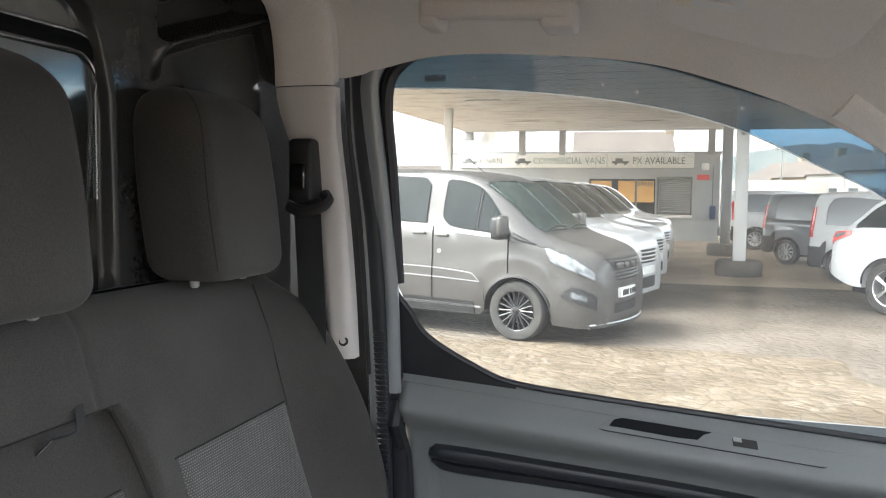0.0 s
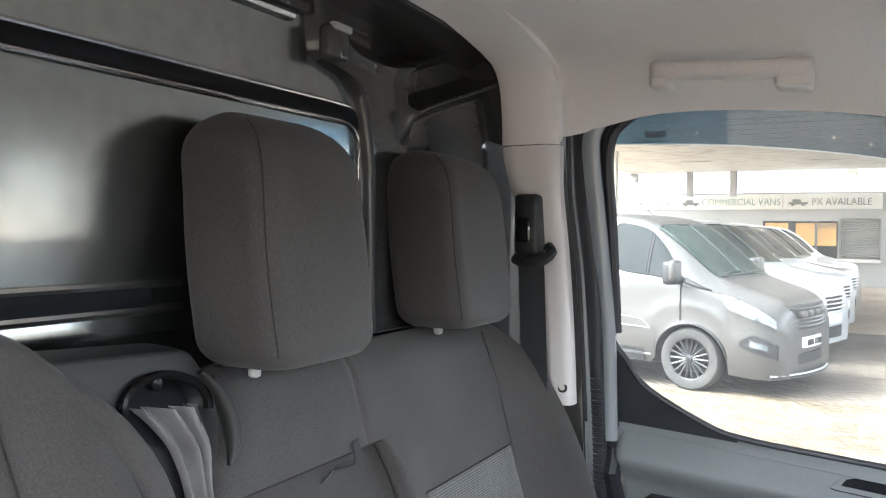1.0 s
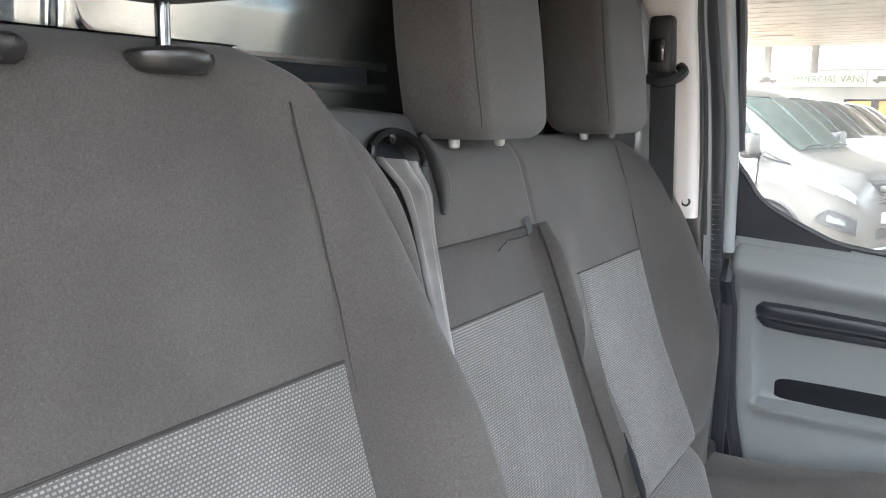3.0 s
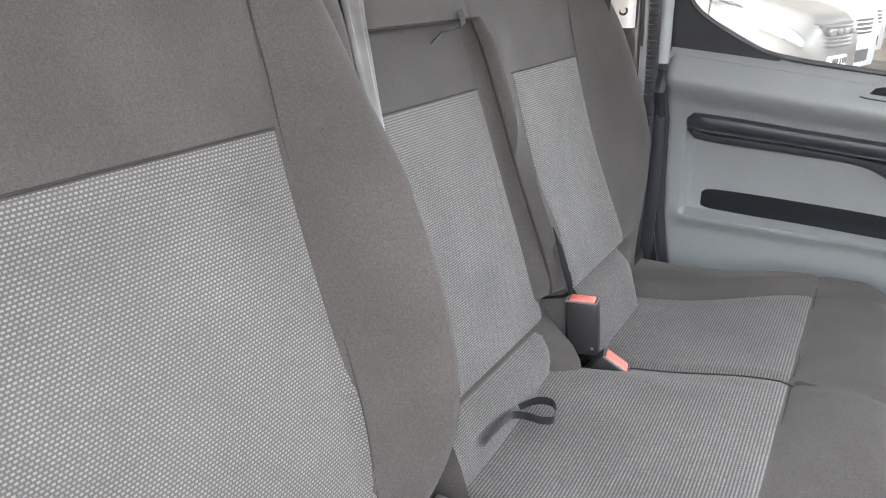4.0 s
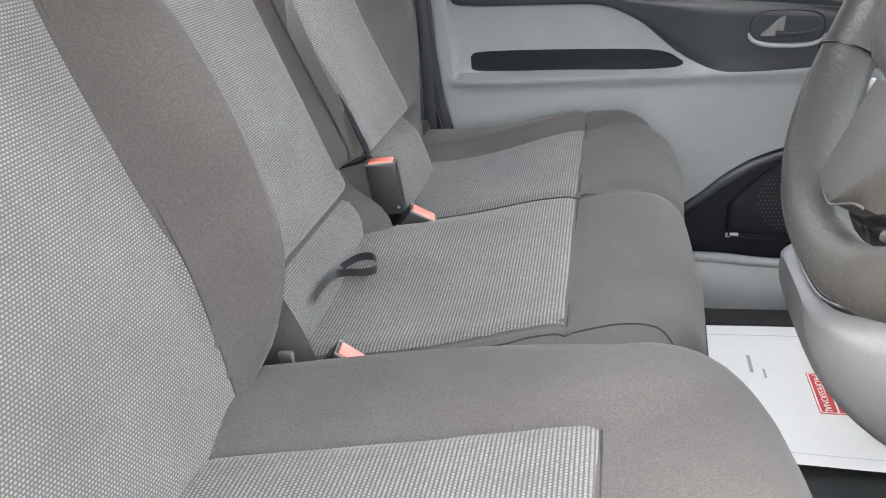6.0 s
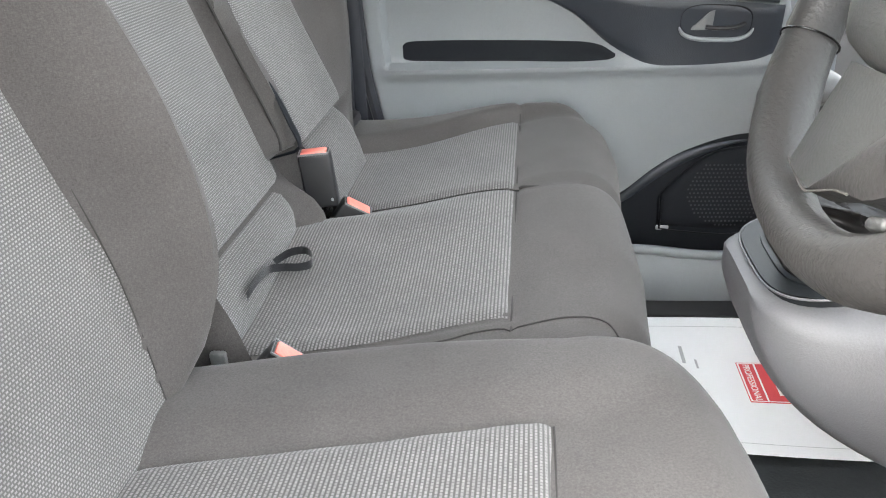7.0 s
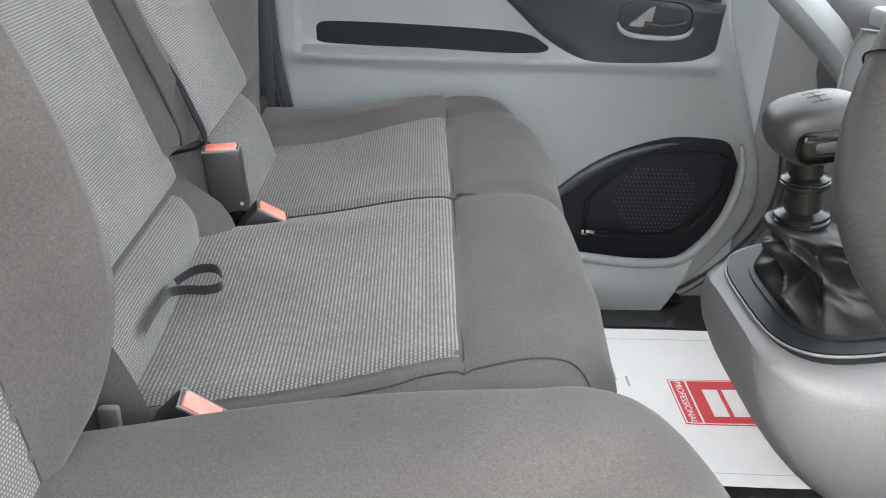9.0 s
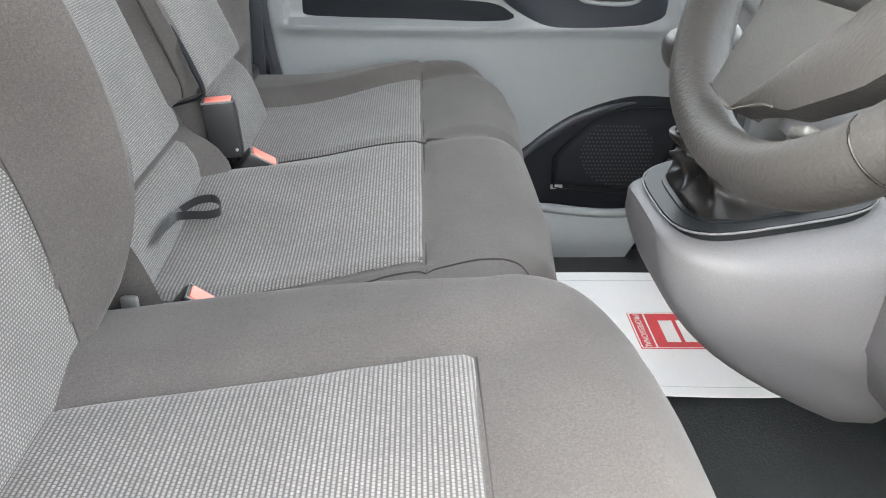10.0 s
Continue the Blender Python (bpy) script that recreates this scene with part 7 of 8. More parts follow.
def dress_tourer(car, at, patch):
    # windscreen in two halves
    for side in (-1, 1):
        patch("windscreen", -0.74, -1.46, 11.2, 15, M_SCREEN, side, 0.006, 16, 8, "dark windscreen glass")
        patch("front_window", -1.06, -1.96, [(0, 7.3), (0.3, 7.25), (0.9, 7.25), (1, 7.7)], [(0, 7.7), (0.12, 8.4), (0.4, 9.7), (0.65, 10.1), (0.94, 10.1), (1, 9.8)], M_CARGLASS, side, 0.006, 20, 8, "tinted front side window")
        patch("quarter_light", -0.72, -1.04, [(0, 7.0), (1, 7.25)], [(0, 7.1), (1, 7.8)], M_BODYBLACK, side, 0.006, 8, 5, "black mirror quarter panel")
        patch("side_window", -2.18, -3.40, [(0, 7.25), (1, 7.25)], [(0, 9.5), (0.06, 10.0), (0.9, 10.1), (1, 9.6)], M_CARGLASS, side, 0.006, 16, 8, "tinted rear side window")
        patch("side_window", -3.52, -4.72, [(0, 7.3), (1, 7.3)], [(0, 9.6), (0.06, 10.1), (0.9, 10.0), (1, 9.4)], M_CARGLASS, side, 0.006, 16, 8, "tinted rear side window")
        patch("window_bar", -1.48, -1.505, 7.3, 9.9, M_BODYBLACK, side, 0.012, 3, 8)
        patch("headlamp", -0.08, -0.62, [(0, 5.0), (0.5, 4.9), (0.9, 5.1), (1, 6.0)], [(0, 5.9), (0.5, 6.5), (1, 6.9)], M_LENS, side, 0.010, 14, 6, "clear swept-back headlamp")
        patch("fog_surround", -0.06, -0.40, [(0, 1.7), (1, 2.0)], [(0, 3.1), (0.6, 3.2), (1, 2.3)], M_BODYBLACK, side, 0.010, 10, 6, "black fog lamp surround")
        patch("fog_lamp", -0.14, -0.30, 2.2, 2.7, M_LENS, side, 0.022, 6, 4, "clear fog lamp")
        for x0, x1 in ((-2.07, -2.075), (-3.45, -3.455), (-1.06, -1.065)):
            patch("door_gap", x0, x1, 0.6, 7.1, M_BODYBLACK, side, 0.003, 2, 16)
        for hx in (-1.94, -2.26):
            p = at(hx, 5.6, side, 0.02)
            part("door_handle", box((p.x - 0.09, p.y - 0.018, p.z - 0.016), (p.x + 0.09, p.y + 0.018, p.z + 0.016), 0.012), M_VANGREY, car)
        for k0, dk in ((2.55, 0.05), (2.0, 0.045), (0.5, 0.10)):
            patch("side_stripe", -1.42 - (0.0 if k0 > 1 else 0.0), -3.4, [(0, 2.0 if k0 > 2.2 else k0), (0.06, k0), (1, k0)], [(0, (2.0 if k0 > 2.2 else k0) + dk), (0.06, k0 + dk), (1, k0 + dk)], M_ALLOY, side, 0.005, 20, 2, "pale side stripe")
        patch("side_skirt", -1.50, -3.4, 0.0, 0.9, M_BODYBLACK, side, 0.008, 20, 4, "black side skirt")
        # mirror
        p = at(-1.10, 7.2, side, 0.0)
        part("mirror", box((p.x - 0.06, p.y + (side * 0.22 if side > 0 else -0.22) - 0.11, p.z - 0.02), (p.x + 0.09, p.y + side * 0.22 + 0.11, p.z + 0.24), 0.05, 3), M_BODYBLACK, car, "door mirror with grey cap")
        part("mirror_cap", box((p.x + 0.02, p.y + side * 0.24 - 0.10, p.z + 0.02), (p.x + 0.105, p.y + side * 0.24 + 0.10, p.z + 0.25), 0.04, 3), M_VANGREY, car)
        part("mirror_arm", tube([(p.x, p.y, p.z + 0.02), (p.x, p.y + side * 0.16, p.z + 0.06)], 0.04, 8), M_BODYBLACK, car)
        patch("tail_lamp", -4.85, -4.955, 5, 9.5, M_TAIL, side, 0.008, 4, 8, "red tail lamp")
    part("lock", lathe([(0.025, 0), (0.025, 0.006), (0, 0.008)], 14, Matrix.Translation(at(-1.98, 4.3, -1, 0.004)) @ Matrix.Rotation(radians(90), 4, "X")), M_ALLOY, car, "bright lock cylinder")
    # front face
    def face(y, z, out=0.0):
        return Vector((0.012 + out - 0.16 * abs(y / 0.8) ** 2.2 - 0.05 * max(0, z - 0.75), y, z))
    def face_plate(nm, y0, y1, z0, z1, mat, out, lab="", inset=0.0):
        return part(nm, slab(lambda u, v: face(u * (1 - inset * (1 - (v - z0) / (z1 - z0))), v, out), spread(y0, y1, 14), spread(z0, z1, 5), (-0.06, 0, 0)), mat, car, lab)
    face_plate("bumper", -0.80, 0.80, 0.24, 0.70, M_VANGREY, 0.0, "", 0.06)
    g = face_plate("grille", -0.60, 0.60, 0.70, 0.965, M_BODYBLACK, 0.02, "black front grille", 0.12)
    for z in (0.735, 0.775, 0.815, 0.93):
        part("grille_bar", tube([face(y, z, 0.03) for y in spread(-0.52, 0.52, 12)], 0.010, 6), M_VANGREY, g)
    for y in (-0.30, -0.10, 0.10, 0.30):
        part("badge_block", box((-0.02, y - 0.075, 0.835), (0.052, y + 0.075, 0.905), 0.015), M_VANGREY, g, "plain block badge")
    face_plate("lower_grille", -0.50, 0.50, 0.33, 0.44, M_BODYBLACK, 0.02, "black lower grille")
    pl = face_plate("number_plate", -0.26, 0.26, 0.50, 0.61, M_PLATE, 0.035, "white number plate with dark bars")
    for k, y in enumerate((-0.20, -0.13, -0.06, 0.03, 0.11, 0.18)):
        part("plate_bar", box((0.045, y - 0.018, 0.522), (0.055, y + 0.024, 0.588), 0.002), M_BODYBLACK, pl)
    sp = [face(y, 0.21, 0.05) for y in spread(-0.86, 0.86, 20)]
    part("splitter", tube(sp, 0.028, 8, flat=0.5), M_BODYBLACK, car, "black front splitter")
    part("splitter_edge", tube([p + Vector((0.02, 0, 0.03)) for p in sp], 0.010, 6), M_ALLOY, car, "bright splitter line")
    for y0, y1 in ((-0.62, 0.0), (0.02, 0.62)):
        part("wiper", tube([(-0.72, y0, 1.265), (-0.76, (y0 + y1) / 2, 1.30), (-0.75, y1, 1.29)], 0.011, 6), M_BODYBLACK, car, "black wiper")
    part("aerial", tube([(-2.0, 0.2, 1.93), (-2.35, 0.2, 2.22)], 0.006, 5), M_BODYBLACK, car, "thin roof aerial")


TOURER["dress"] = dress_tourer
VAN_ANGLE = -15.0
tourer = make_vehicle("parked_van", "metallic grey crew van with black alloy wheels", "van", M_VANGREY, TOURER)
tourer.matrix_basis = pose(-0.57, 9.92, GROUND, 0, 0, VAN_ANGLE)


def plain_dress(paint, windows=True):
    def dress(car, at, patch):
        for side in (-1, 1):
            patch("windscreen", -0.98, -1.72, 11.2, 15, M_SCREEN, side, 0.006, 12, 8, "dark windscreen glass")
            patch("front_window", -1.30, -2.1, [(0, 7.35), (1, 7.3)], [(0, 7.7), (0.5, 9.8), (0.94, 10.0), (1, 9.6)], M_CARGLASS, side, 0.006, 14, 6, "tinted front side window")
            patch("headlamp", -0.10, -0.52, [(0, 4.6), (0.5, 5.2), (1, 6.4)], [(0, 6.5), (0.5, 6.9), (1, 7.0)], M_LENS, side, 0.010, 10, 6, "clear headlamp")
            patch("door_gap", -2.2, -2.208, 0.6, 7.1, M_BODYBLACK, side, 0.003, 2, 12)
            patch("rub_strip", -1.45, -3.3, 1.0, 1.7, M_BODYBLACK, side, 0.010, 12, 3, "black side strip")
            p = at(-1.35, 7.2, side, 0.0)
            part("mirror", box((p.x - 0.05, p.y + side * 0.2 - 0.10, p.z), (p.x + 0.08, p.y + side * 0.2 + 0.10, p.z + 0.25), 0.04, 3), M_BODYBLACK, car, "black door mirror")
            part("tail_lamp", box((-4.92, side * 0.86 - 0.05, 1.0), (-4.80, side * 0.86 + 0.06, 1.5), 0.02), M_TAIL, car, "red tail lamp")
        def face(y, z, out=0.0):
            return Vector((0.012 + out - 0.16 * abs(y / 0.8) ** 2.2 - 0.05 * max(0, z - 0.75), y, z))
        g = part("grille", slab(lambda u, v: face(u, v, 0.015), spread(-0.5, 0.5, 10), spread(0.66, 0.86, 4), (-0.05, 0, 0)), M_BODYBLACK, car, "black front grille")
        for z in (0.70, 0.76, 0.82):
            part("grille_bar", tube([face(y, z, 0.025) for y in spread(-0.5, 0.5, 10)], 0.012, 6), M_ALLOY, g)
        part("lower_grille", slab(lambda u, v: face(u, v, 0.015), spread(-0.55, 0.55, 10), spread(0.28, 0.44, 4), (-0.05, 0, 0)), M_BODYBLACK, car)
        part("number_plate", slab(lambda u, v: face(u, v, 0.03), spread(-0.26, 0.26, 4), spread(0.49, 0.60, 3), (-0.03, 0, 0)), M_PLATE, car, "white number plate")
    return dress


ROW = dict(TOURER, alloy=M_ALLOY, spokes=8, dress=plain_dress(M_VANWHITE))
ROW["waist"] = [(0, 0.70), (0.12, 0.82), (0.4, 0.94), (0.9, 1.05), (1.4, 1.12), (2.4, 1.16), (4.97, 1.19)]
ROW["top"] = [(0, 0.82), (0.04, 0.97), (0.12, 1.06), (0.3, 1.12), (0.6, 1.18), (0.85, 1.24), (1.0, 1.32), (1.4, 1.66), (1.72, 1.87), (2.0, 1.94), (2.8, 1.97), (4.85, 1.96), (4.97, 1.9)]
row_dir = Vector((-math.sin(radians(VAN_ANGLE)), math.cos(radians(VAN_ANGLE)), 0))
first = make_vehicle("parked_van", "white panel van parked in a row of vans", "van", M_VANWHITE, ROW, "row of parked vans")
heading = Vector((math.cos(radians(VAN_ANGLE)), math.sin(radians(VAN_ANGLE)), 0))
start = Vector((-0.57, 9.92, GROUND))
first.matrix_basis = pose(*(start + row_dir * 2.9 - heading * 0.62), 0, 0, VAN_ANGLE)
copy_thing(first, pose(*(start + row_dir * 5.5 - heading * 1.25), 0, 0, VAN_ANGLE))
silver = make_vehicle("parked_van", "champagne silver van at the end of the row", "van", M_VANSILVER, dict(ROW, dress=plain_dress(M_VANSILVER)), "row of parked vans")
silver.matrix_basis = pose(*(start + row_dir * 8.4 - heading * 1.95), 0, 0, VAN_ANGLE)
copy_thing(silver, pose(*(start + row_dir * 11.2 - heading * 2.7), 0, 0, VAN_ANGLE))

# vans seen from their tails on the other side of the pumps
SMALL = dict(
    length=4.40, wheels=(-0.90, -3.68), tyre=0.33, alloy=M_ALLOY, spokes=10,
    width=[(0, 0.62), (0.1, 0.82), (0.4, 0.90), (4.1, 0.915), (4.30, 0.90), (4.40, 0.84)],
    roof_width=[(0, 0.5), (0.9, 0.66), (1.8, 0.70), (3.0, 0.74), (4.3, 0.72), (4.40, 0.66)],
    waist=[(0, 0.7), (0.4, 0.92), (1.2, 1.05), (4.40, 1.10)],
    top=[(0, 0.8), (0.06, 0.98), (0.5, 1.12), (0.9, 1.2), (1.5, 1.62), (1.85, 1.78), (2.6, 1.84), (4.1, 1.83), (4.30, 1.78), (4.40, 1.60)],
    low=[(0, 0.22), (4.40, 0.30)],
)


def dress_small(car, at, patch):
    for side in (-1, 1):
        patch("windscreen", -0.95, -1.75, 11.2, 15, M_SCREEN, side, 0.006, 10, 6, "dark windscreen glass")
        patch("front_window", -1.25, -2.1, 7.35, [(0, 7.7), (0.5, 9.6), (1, 9.9)], M_CARGLASS, side, 0.006, 10, 6, "tinted front side window")
        patch("side_pressing", -2.75, -4.02, [(0, 7.5), (0.1, 7.2), (1, 7.25)], [(0, 9.6), (0.9, 9.9), (1, 8.8)], M_VANBLUE, side, 0.014, 16, 6, "blank pressed window panel")
        patch("rear_bumper_side", -3.98, -4.40, 0.0, 2.6, M_BODYBLACK, side, 0.02, 8, 6, "black rear bumper corner")
        patch("tail_lamp", -4.28, -4.385, 4.4, 9.0, M_TAIL, side, 0.010, 4, 8, "red tail lamp")
        patch("door_gap", -2.3, -2.31, 0.6, 7.1, M_BODYBLACK, side, 0.003, 2, 12)
    part("rear_bumper", box((-4.46, -0.84, 0.32), (-4.30, 0.84, 0.62), 0.05, 3), M_BODYBLACK, car, "black rear bumper")
    part("rear_window", box((-4.42, -0.52, 1.12), (-4.39, 0.52, 1.5), 0.03), M_CARGLASS, car, "dark rear window")
    part("rear_plate", box((-4.43, -0.26, 0.78), (-4.40, 0.26, 0.9), 0.005), M_STICKER, car, "yellow number plate")


SMALL["dress"] = dress_small
small = make_vehicle("small_van", "slate grey small panel van seen from its tail", "van", M_VANBLUE, SMALL)
S_BACK = Matrix.Diagonal((0.95, 0.95, 0.95, 1))
small.matrix_basis = pose(5.75, 20.05, GROUND, 0, 0, -40) @ S_BACK
white_small = make_vehicle("small_van", "white panel van with a red tail lamp", "van", M_VANWHITE, dict(SMALL, top=[(a, b * 1.02) for a, b in SMALL["top"]]))
white_small.matrix_basis = pose(6.25, 15.85, GROUND, 0, 0, -40) @ S_BACK
far_white = make_vehicle("small_van", "white van parked behind the canopy post", "van", M_VANWHITE, SMALL)
far_white.matrix_basis = pose(5.75, 28.6, GROUND, 0, 0, 10)

ESTATE = dict(
    length=4.85, wheels=(-0.92, -3.78), tyre=0.385, alloy=M_ALLOY, spokes=5,
    width=[(0, 0.6), (0.1, 0.82), (0.4, 0.93), (1.0, 0.97), (4.3, 0.98), (4.7, 0.93), (4.85, 0.86)],
    roof_width=[(0, 0.5), (0.9, 0.66), (1.8, 0.62), (3.0, 0.66), (4.4, 0.62), (4.85, 0.6)],
    waist=[(0, 0.8), (0.4, 0.98), (1.2, 1.08), (4.4, 1.16), (4.85, 1.12)],
    top=[(0, 0.85), (0.06, 1.02), (0.5, 1.12), (1.2, 1.2), (1.9, 1.66), (2.4, 1.76), (3.4, 1.75), (4.2, 1.66), (4.55, 1.40), (4.75, 1.20), (4.85, 1.0)],
    low=[(0, 0.28), (4.4, 0.36), (4.85, 0.50)],
)


def dress_estate(car, at, patch):
    for side in (-1, 1):
        patch("side_window", -1.75, -2.75, 7.3, [(0, 7.6), (0.4, 9.8), (1, 10.1)], M_CARGLASS, side, 0.006, 12, 6, "dark side window")
        patch("side_window", -2.85, -3.65, 7.3, 10.1, M_CARGLASS, side, 0.006, 10, 6, "dark side window")
        patch("side_window", -3.72, -4.40, 7.4, [(0, 10.1), (0.6, 9.6), (1, 7.9)], M_CARGLASS, side, 0.006, 10, 6, "dark rear quarter window")
        patch("tail_lamp", -4.42, -4.80, [(0, 5.6), (1, 4.6)], [(0, 6.2), (1, 6.5)], M_TAIL, side, 0.012, 10, 5, "red and clear tail lamp")
        patch("lamp_centre", -4.52, -4.72, [(0, 5.7), (1, 5.2)], [(0, 6.0), (1, 5.9)], M_LENS, side, 0.018, 6, 3, "clear lamp centre")
        patch("windscreen", -1.25, -1.95, 11.2, 15, M_SCREEN, side, 0.006, 10, 6, "dark windscreen glass")
        patch("door_gap", -3.70, -3.708, 1.5, 7.1, M_BODYBLACK, side, 0.003, 2, 12)
    part("rear_bumper", box((-4.90, -0.78, 0.46), (-4.78, 0.78, 0.70), 0.05, 3), M_BODYBLACK, car, "dark lower bumper")


ESTATE["dress"] = dress_estate
estate = make_vehicle("white_car", "white sports utility car seen from its tail", "car", M_VANWHITE, ESTATE)
estate.matrix_basis = pose(6.05, 10.65, GROUND, 0, 0, -50)

# ---- canopy on posts
M_CANOPY = stuff_mat("stained_white_canopy_panels", (0.40, 0.388, 0.362), (0.47, 0.456, 0.428), rough=0.7, big=0.6, fine=20, bump=0.1, dirt=((0.31, 0.29, 0.25), 2.2, 0.58))
M_WHITEPOST = stuff_mat("white_painted_steel_post", (0.62, 0.62, 0.61), (0.72, 0.72, 0.71), rough=0.55, big=1.5, fine=40, bump=0.06, dirt=((0.42, 0.38, 0.33), 5.0, 0.68))
M_GREYPOST = stuff_mat("grey_painted_steel", (0.26, 0.265, 0.27), (0.33, 0.335, 0.34), rough=0.55, big=1.5, fine=40, bump=0.06)
M_GREYWALL = stuff_mat("grey_painted_wall", (0.30, 0.31, 0.315), (0.36, 0.37, 0.375), rough=0.8, big=0.8, fine=30, bump=0.2, dist=0.005, dirt=((0.2, 0.2, 0.2), 3.0, 0.66))
M_SHUTTER = stuff_mat("grey_roller_shutter", (0.25, 0.255, 0.26), (0.30, 0.305, 0.31), rough=0.5, metal=0.3, big=2, fine=40, bump=0.05)
M_SIGN = stuff_mat("pale_sign_board", (0.62, 0.62, 0.58), (0.68, 0.68, 0.64), rough=0.5, big=1, fine=30, bump=0.02)
M_SIGNINK = stuff_mat("dark_grey_sign_letters", (0.13, 0.135, 0.13), (0.16, 0.165, 0.16), rough=0.5, bump=0.02)
M_SIGNGREEN = stuff_mat("green_grey_sign_letters", (0.16, 0.24, 0.21), (0.19, 0.28, 0.24), rough=0.5, bump=0.02)
M_ORANGE = stuff_mat("orange_window_poster", (0.62, 0.33, 0.09), (0.72, 0.42, 0.14), rough=0.5, big=2, bump=0.02)
M_REDSIGN = stuff_mat("red_sign", (0.66, 0.05, 0.05), (0.72, 0.08, 0.07), rough=0.45, bump=0.02)
M_BLUEBOX = stuff_mat("dark_blue_box", (0.03, 0.045, 0.09), (0.045, 0.06, 0.11), rough=0.45, bump=0.02)

M_RING = stuff_mat("dusty_tyre_rubber", (0.07, 0.065, 0.058), (0.11, 0.10, 0.09), rough=0.9, big=4, fine=60, bump=0.3, dist=0.004)
canopy = thing("forecourt_canopy", "stained white flat canopy over the forecourt", "canopy", (-1, 24, GROUND))
part("soffit", slab(lambda u, v: Vector((-7.85 + 14.0 * u, 11.0 + 19.6 * v, 3.90)), spread(0, 1, 24), spread(0, 1, 24), (0, 0, 0.12)), M_CANOPY, canopy)
part("fascia", box((-7.90, 10.95, 3.88), (-7.84, 30.7, 4.55), 0.01), M_WHITEPOST, canopy)
part("fascia", box((-7.90, 30.60, 3.88), (6.2, 30.66, 4.55), 0.01), M_WHITEPOST, canopy)
part("fascia", box((-7.90, 10.94, 3.88), (6.2, 11.0, 4.55), 0.01), M_WHITEPOST, canopy)
part("fascia", box((6.14, 10.95, 3.88), (6.2, 30.7, 4.55), 0.01), M_WHITEPOST, canopy)
for k in range(22):
    y = 11.6 + k * 0.88
    part("soffit_batten", box((-7.8, y, 3.892), (6.1, y + 0.03, 3.90), 0.0), M_CANOPY, canopy)
for lx, ly in ((-5.2, 20), (-5.2, 26), (-1.5, 26.5), (1.6, 26.5)):
    part("soffit_lamp", box((lx, ly, 3.865), (lx + 0.9, ly + 0.35, 3.89), 0.008), M_CANOPY, canopy, "recessed canopy lamp, unlit")


def canopy_post(x, y, w, mat, label, base=True):
    p = thing("canopy_post", label, "post", (x, y, GROUND), "canopy posts")
    part("shaft", box((x - w / 2, y - w / 2, GROUND), (x + w / 2, y + w / 2, 3.9), 0.02), mat, p)
    if base:
        part("base_ring", lathe([(0.30, 0.0), (0.46, 0.0), (0.475, 0.06), (0.475, 0.26), (0.45, 0.31), (0.40, 0.33), (0.30, 0.31), (0.0, 0.30)], 32, Matrix.Translation((x, y, GROUND))), M_RING, p, "black rubber tyre ring round the foot")
    return p


canopy_post(1.24, 18.35, 0.25, M_WHITEPOST, "white square canopy post standing in a tyre ring")
canopy_post(1.24, 24.2, 0.27, M_GREYPOST, "pale grey canopy post standing in a tyre ring")
canopy_post(-6.18, 22.0, 0.22, M_WHITEPOST, "white slim canopy post beside the vans", False)
cam_box = thing("security_camera", "small pale camera on the canopy post", "camera", (1.24, 18.2, 2.85))
part("camera_body", lathe([(0.05, 0), (0.055, 0.05), (0.03, 0.08), (0, 0.085)], 14, Matrix.Translation((1.24, 18.22, 2.9)) @ Matrix.Rotation(radians(90), 4, "X")), M_CANOPY, cam_box)

# ---- office building with sign boards
office = thing("office_building", "grey flat-roofed office with long sign boards", "building", (-3.5, 31, GROUND))
WALL_Y = 31.0
walls = bmesh.new()
for lo, hi in (((-9.0, WALL_Y, GROUND), (-3.3, WALL_Y + 0.25, 2.5)), ((-3.3, WALL_Y, GROUND), (-0.86, WALL_Y + 0.25, 0.7)), ((-0.86, WALL_Y, GROUND), (-0.74, WALL_Y + 0.25, 2.5)), ((-0.74, WALL_Y, GROUND), (0.37, WALL_Y + 0.25, 0.84)), ((0.37, WALL_Y, GROUND), (1.35, WALL_Y + 0.25, 2.5)), ((-3.3, WALL_Y, 2.15), (-0.86, WALL_Y + 0.25, 2.5)), ((-0.74, WALL_Y, 2.2), (0.37, WALL_Y + 0.25, 2.5)), ((-9.0, WALL_Y, 2.5), (1.35, WALL_Y + 0.25, 3.09)), ((1.10, WALL_Y + 0.25, GROUND), (1.35, WALL_Y + 8, 3.09))):
    box(lo, hi, 0.0, 1, walls)
part("wall", walls, M_GREYWALL, office)
part("roof", box((-9.1, WALL_Y - 0.06, 3.09), (1.42, WALL_Y + 8, 3.15), 0.01), M_GREYPOST, office)
part("back_wall", box((-9.0, WALL_Y + 4, GROUND), (1.1, WALL_Y + 4.2, 3.0), 0.0), M_CANOPY, office)
part("shutter", slab(lambda u, v: Vector((-0.72 + 1.08 * u, WALL_Y + 0.06 + 0.012 * math.cos(v * 2 * math.pi * 18), 0.92 + 1.28 * v)), spread(0, 1, 3), spread(0, 1, 145), (0, 0.02, 0)), M_SHUTTER, office, "closed grey roller shutter")
part("shutter_frame", box((-0.80, WALL_Y - 0.03, 2.16), (0.42, WALL_Y + 0.03, 2.24), 0.01), M_SIGNINK, office)
part("shutter_frame", box((-0.82, WALL_Y - 0.03, 0.84), (-0.74, WALL_Y + 0.03, 2.24), 0.01), M_SIGNINK, office)
part("shutter_frame", box((0.36, WALL_Y - 0.03, 0.84), (0.42, WALL_Y + 0.03, 2.24), 0.01), M_SIGNINK, office)
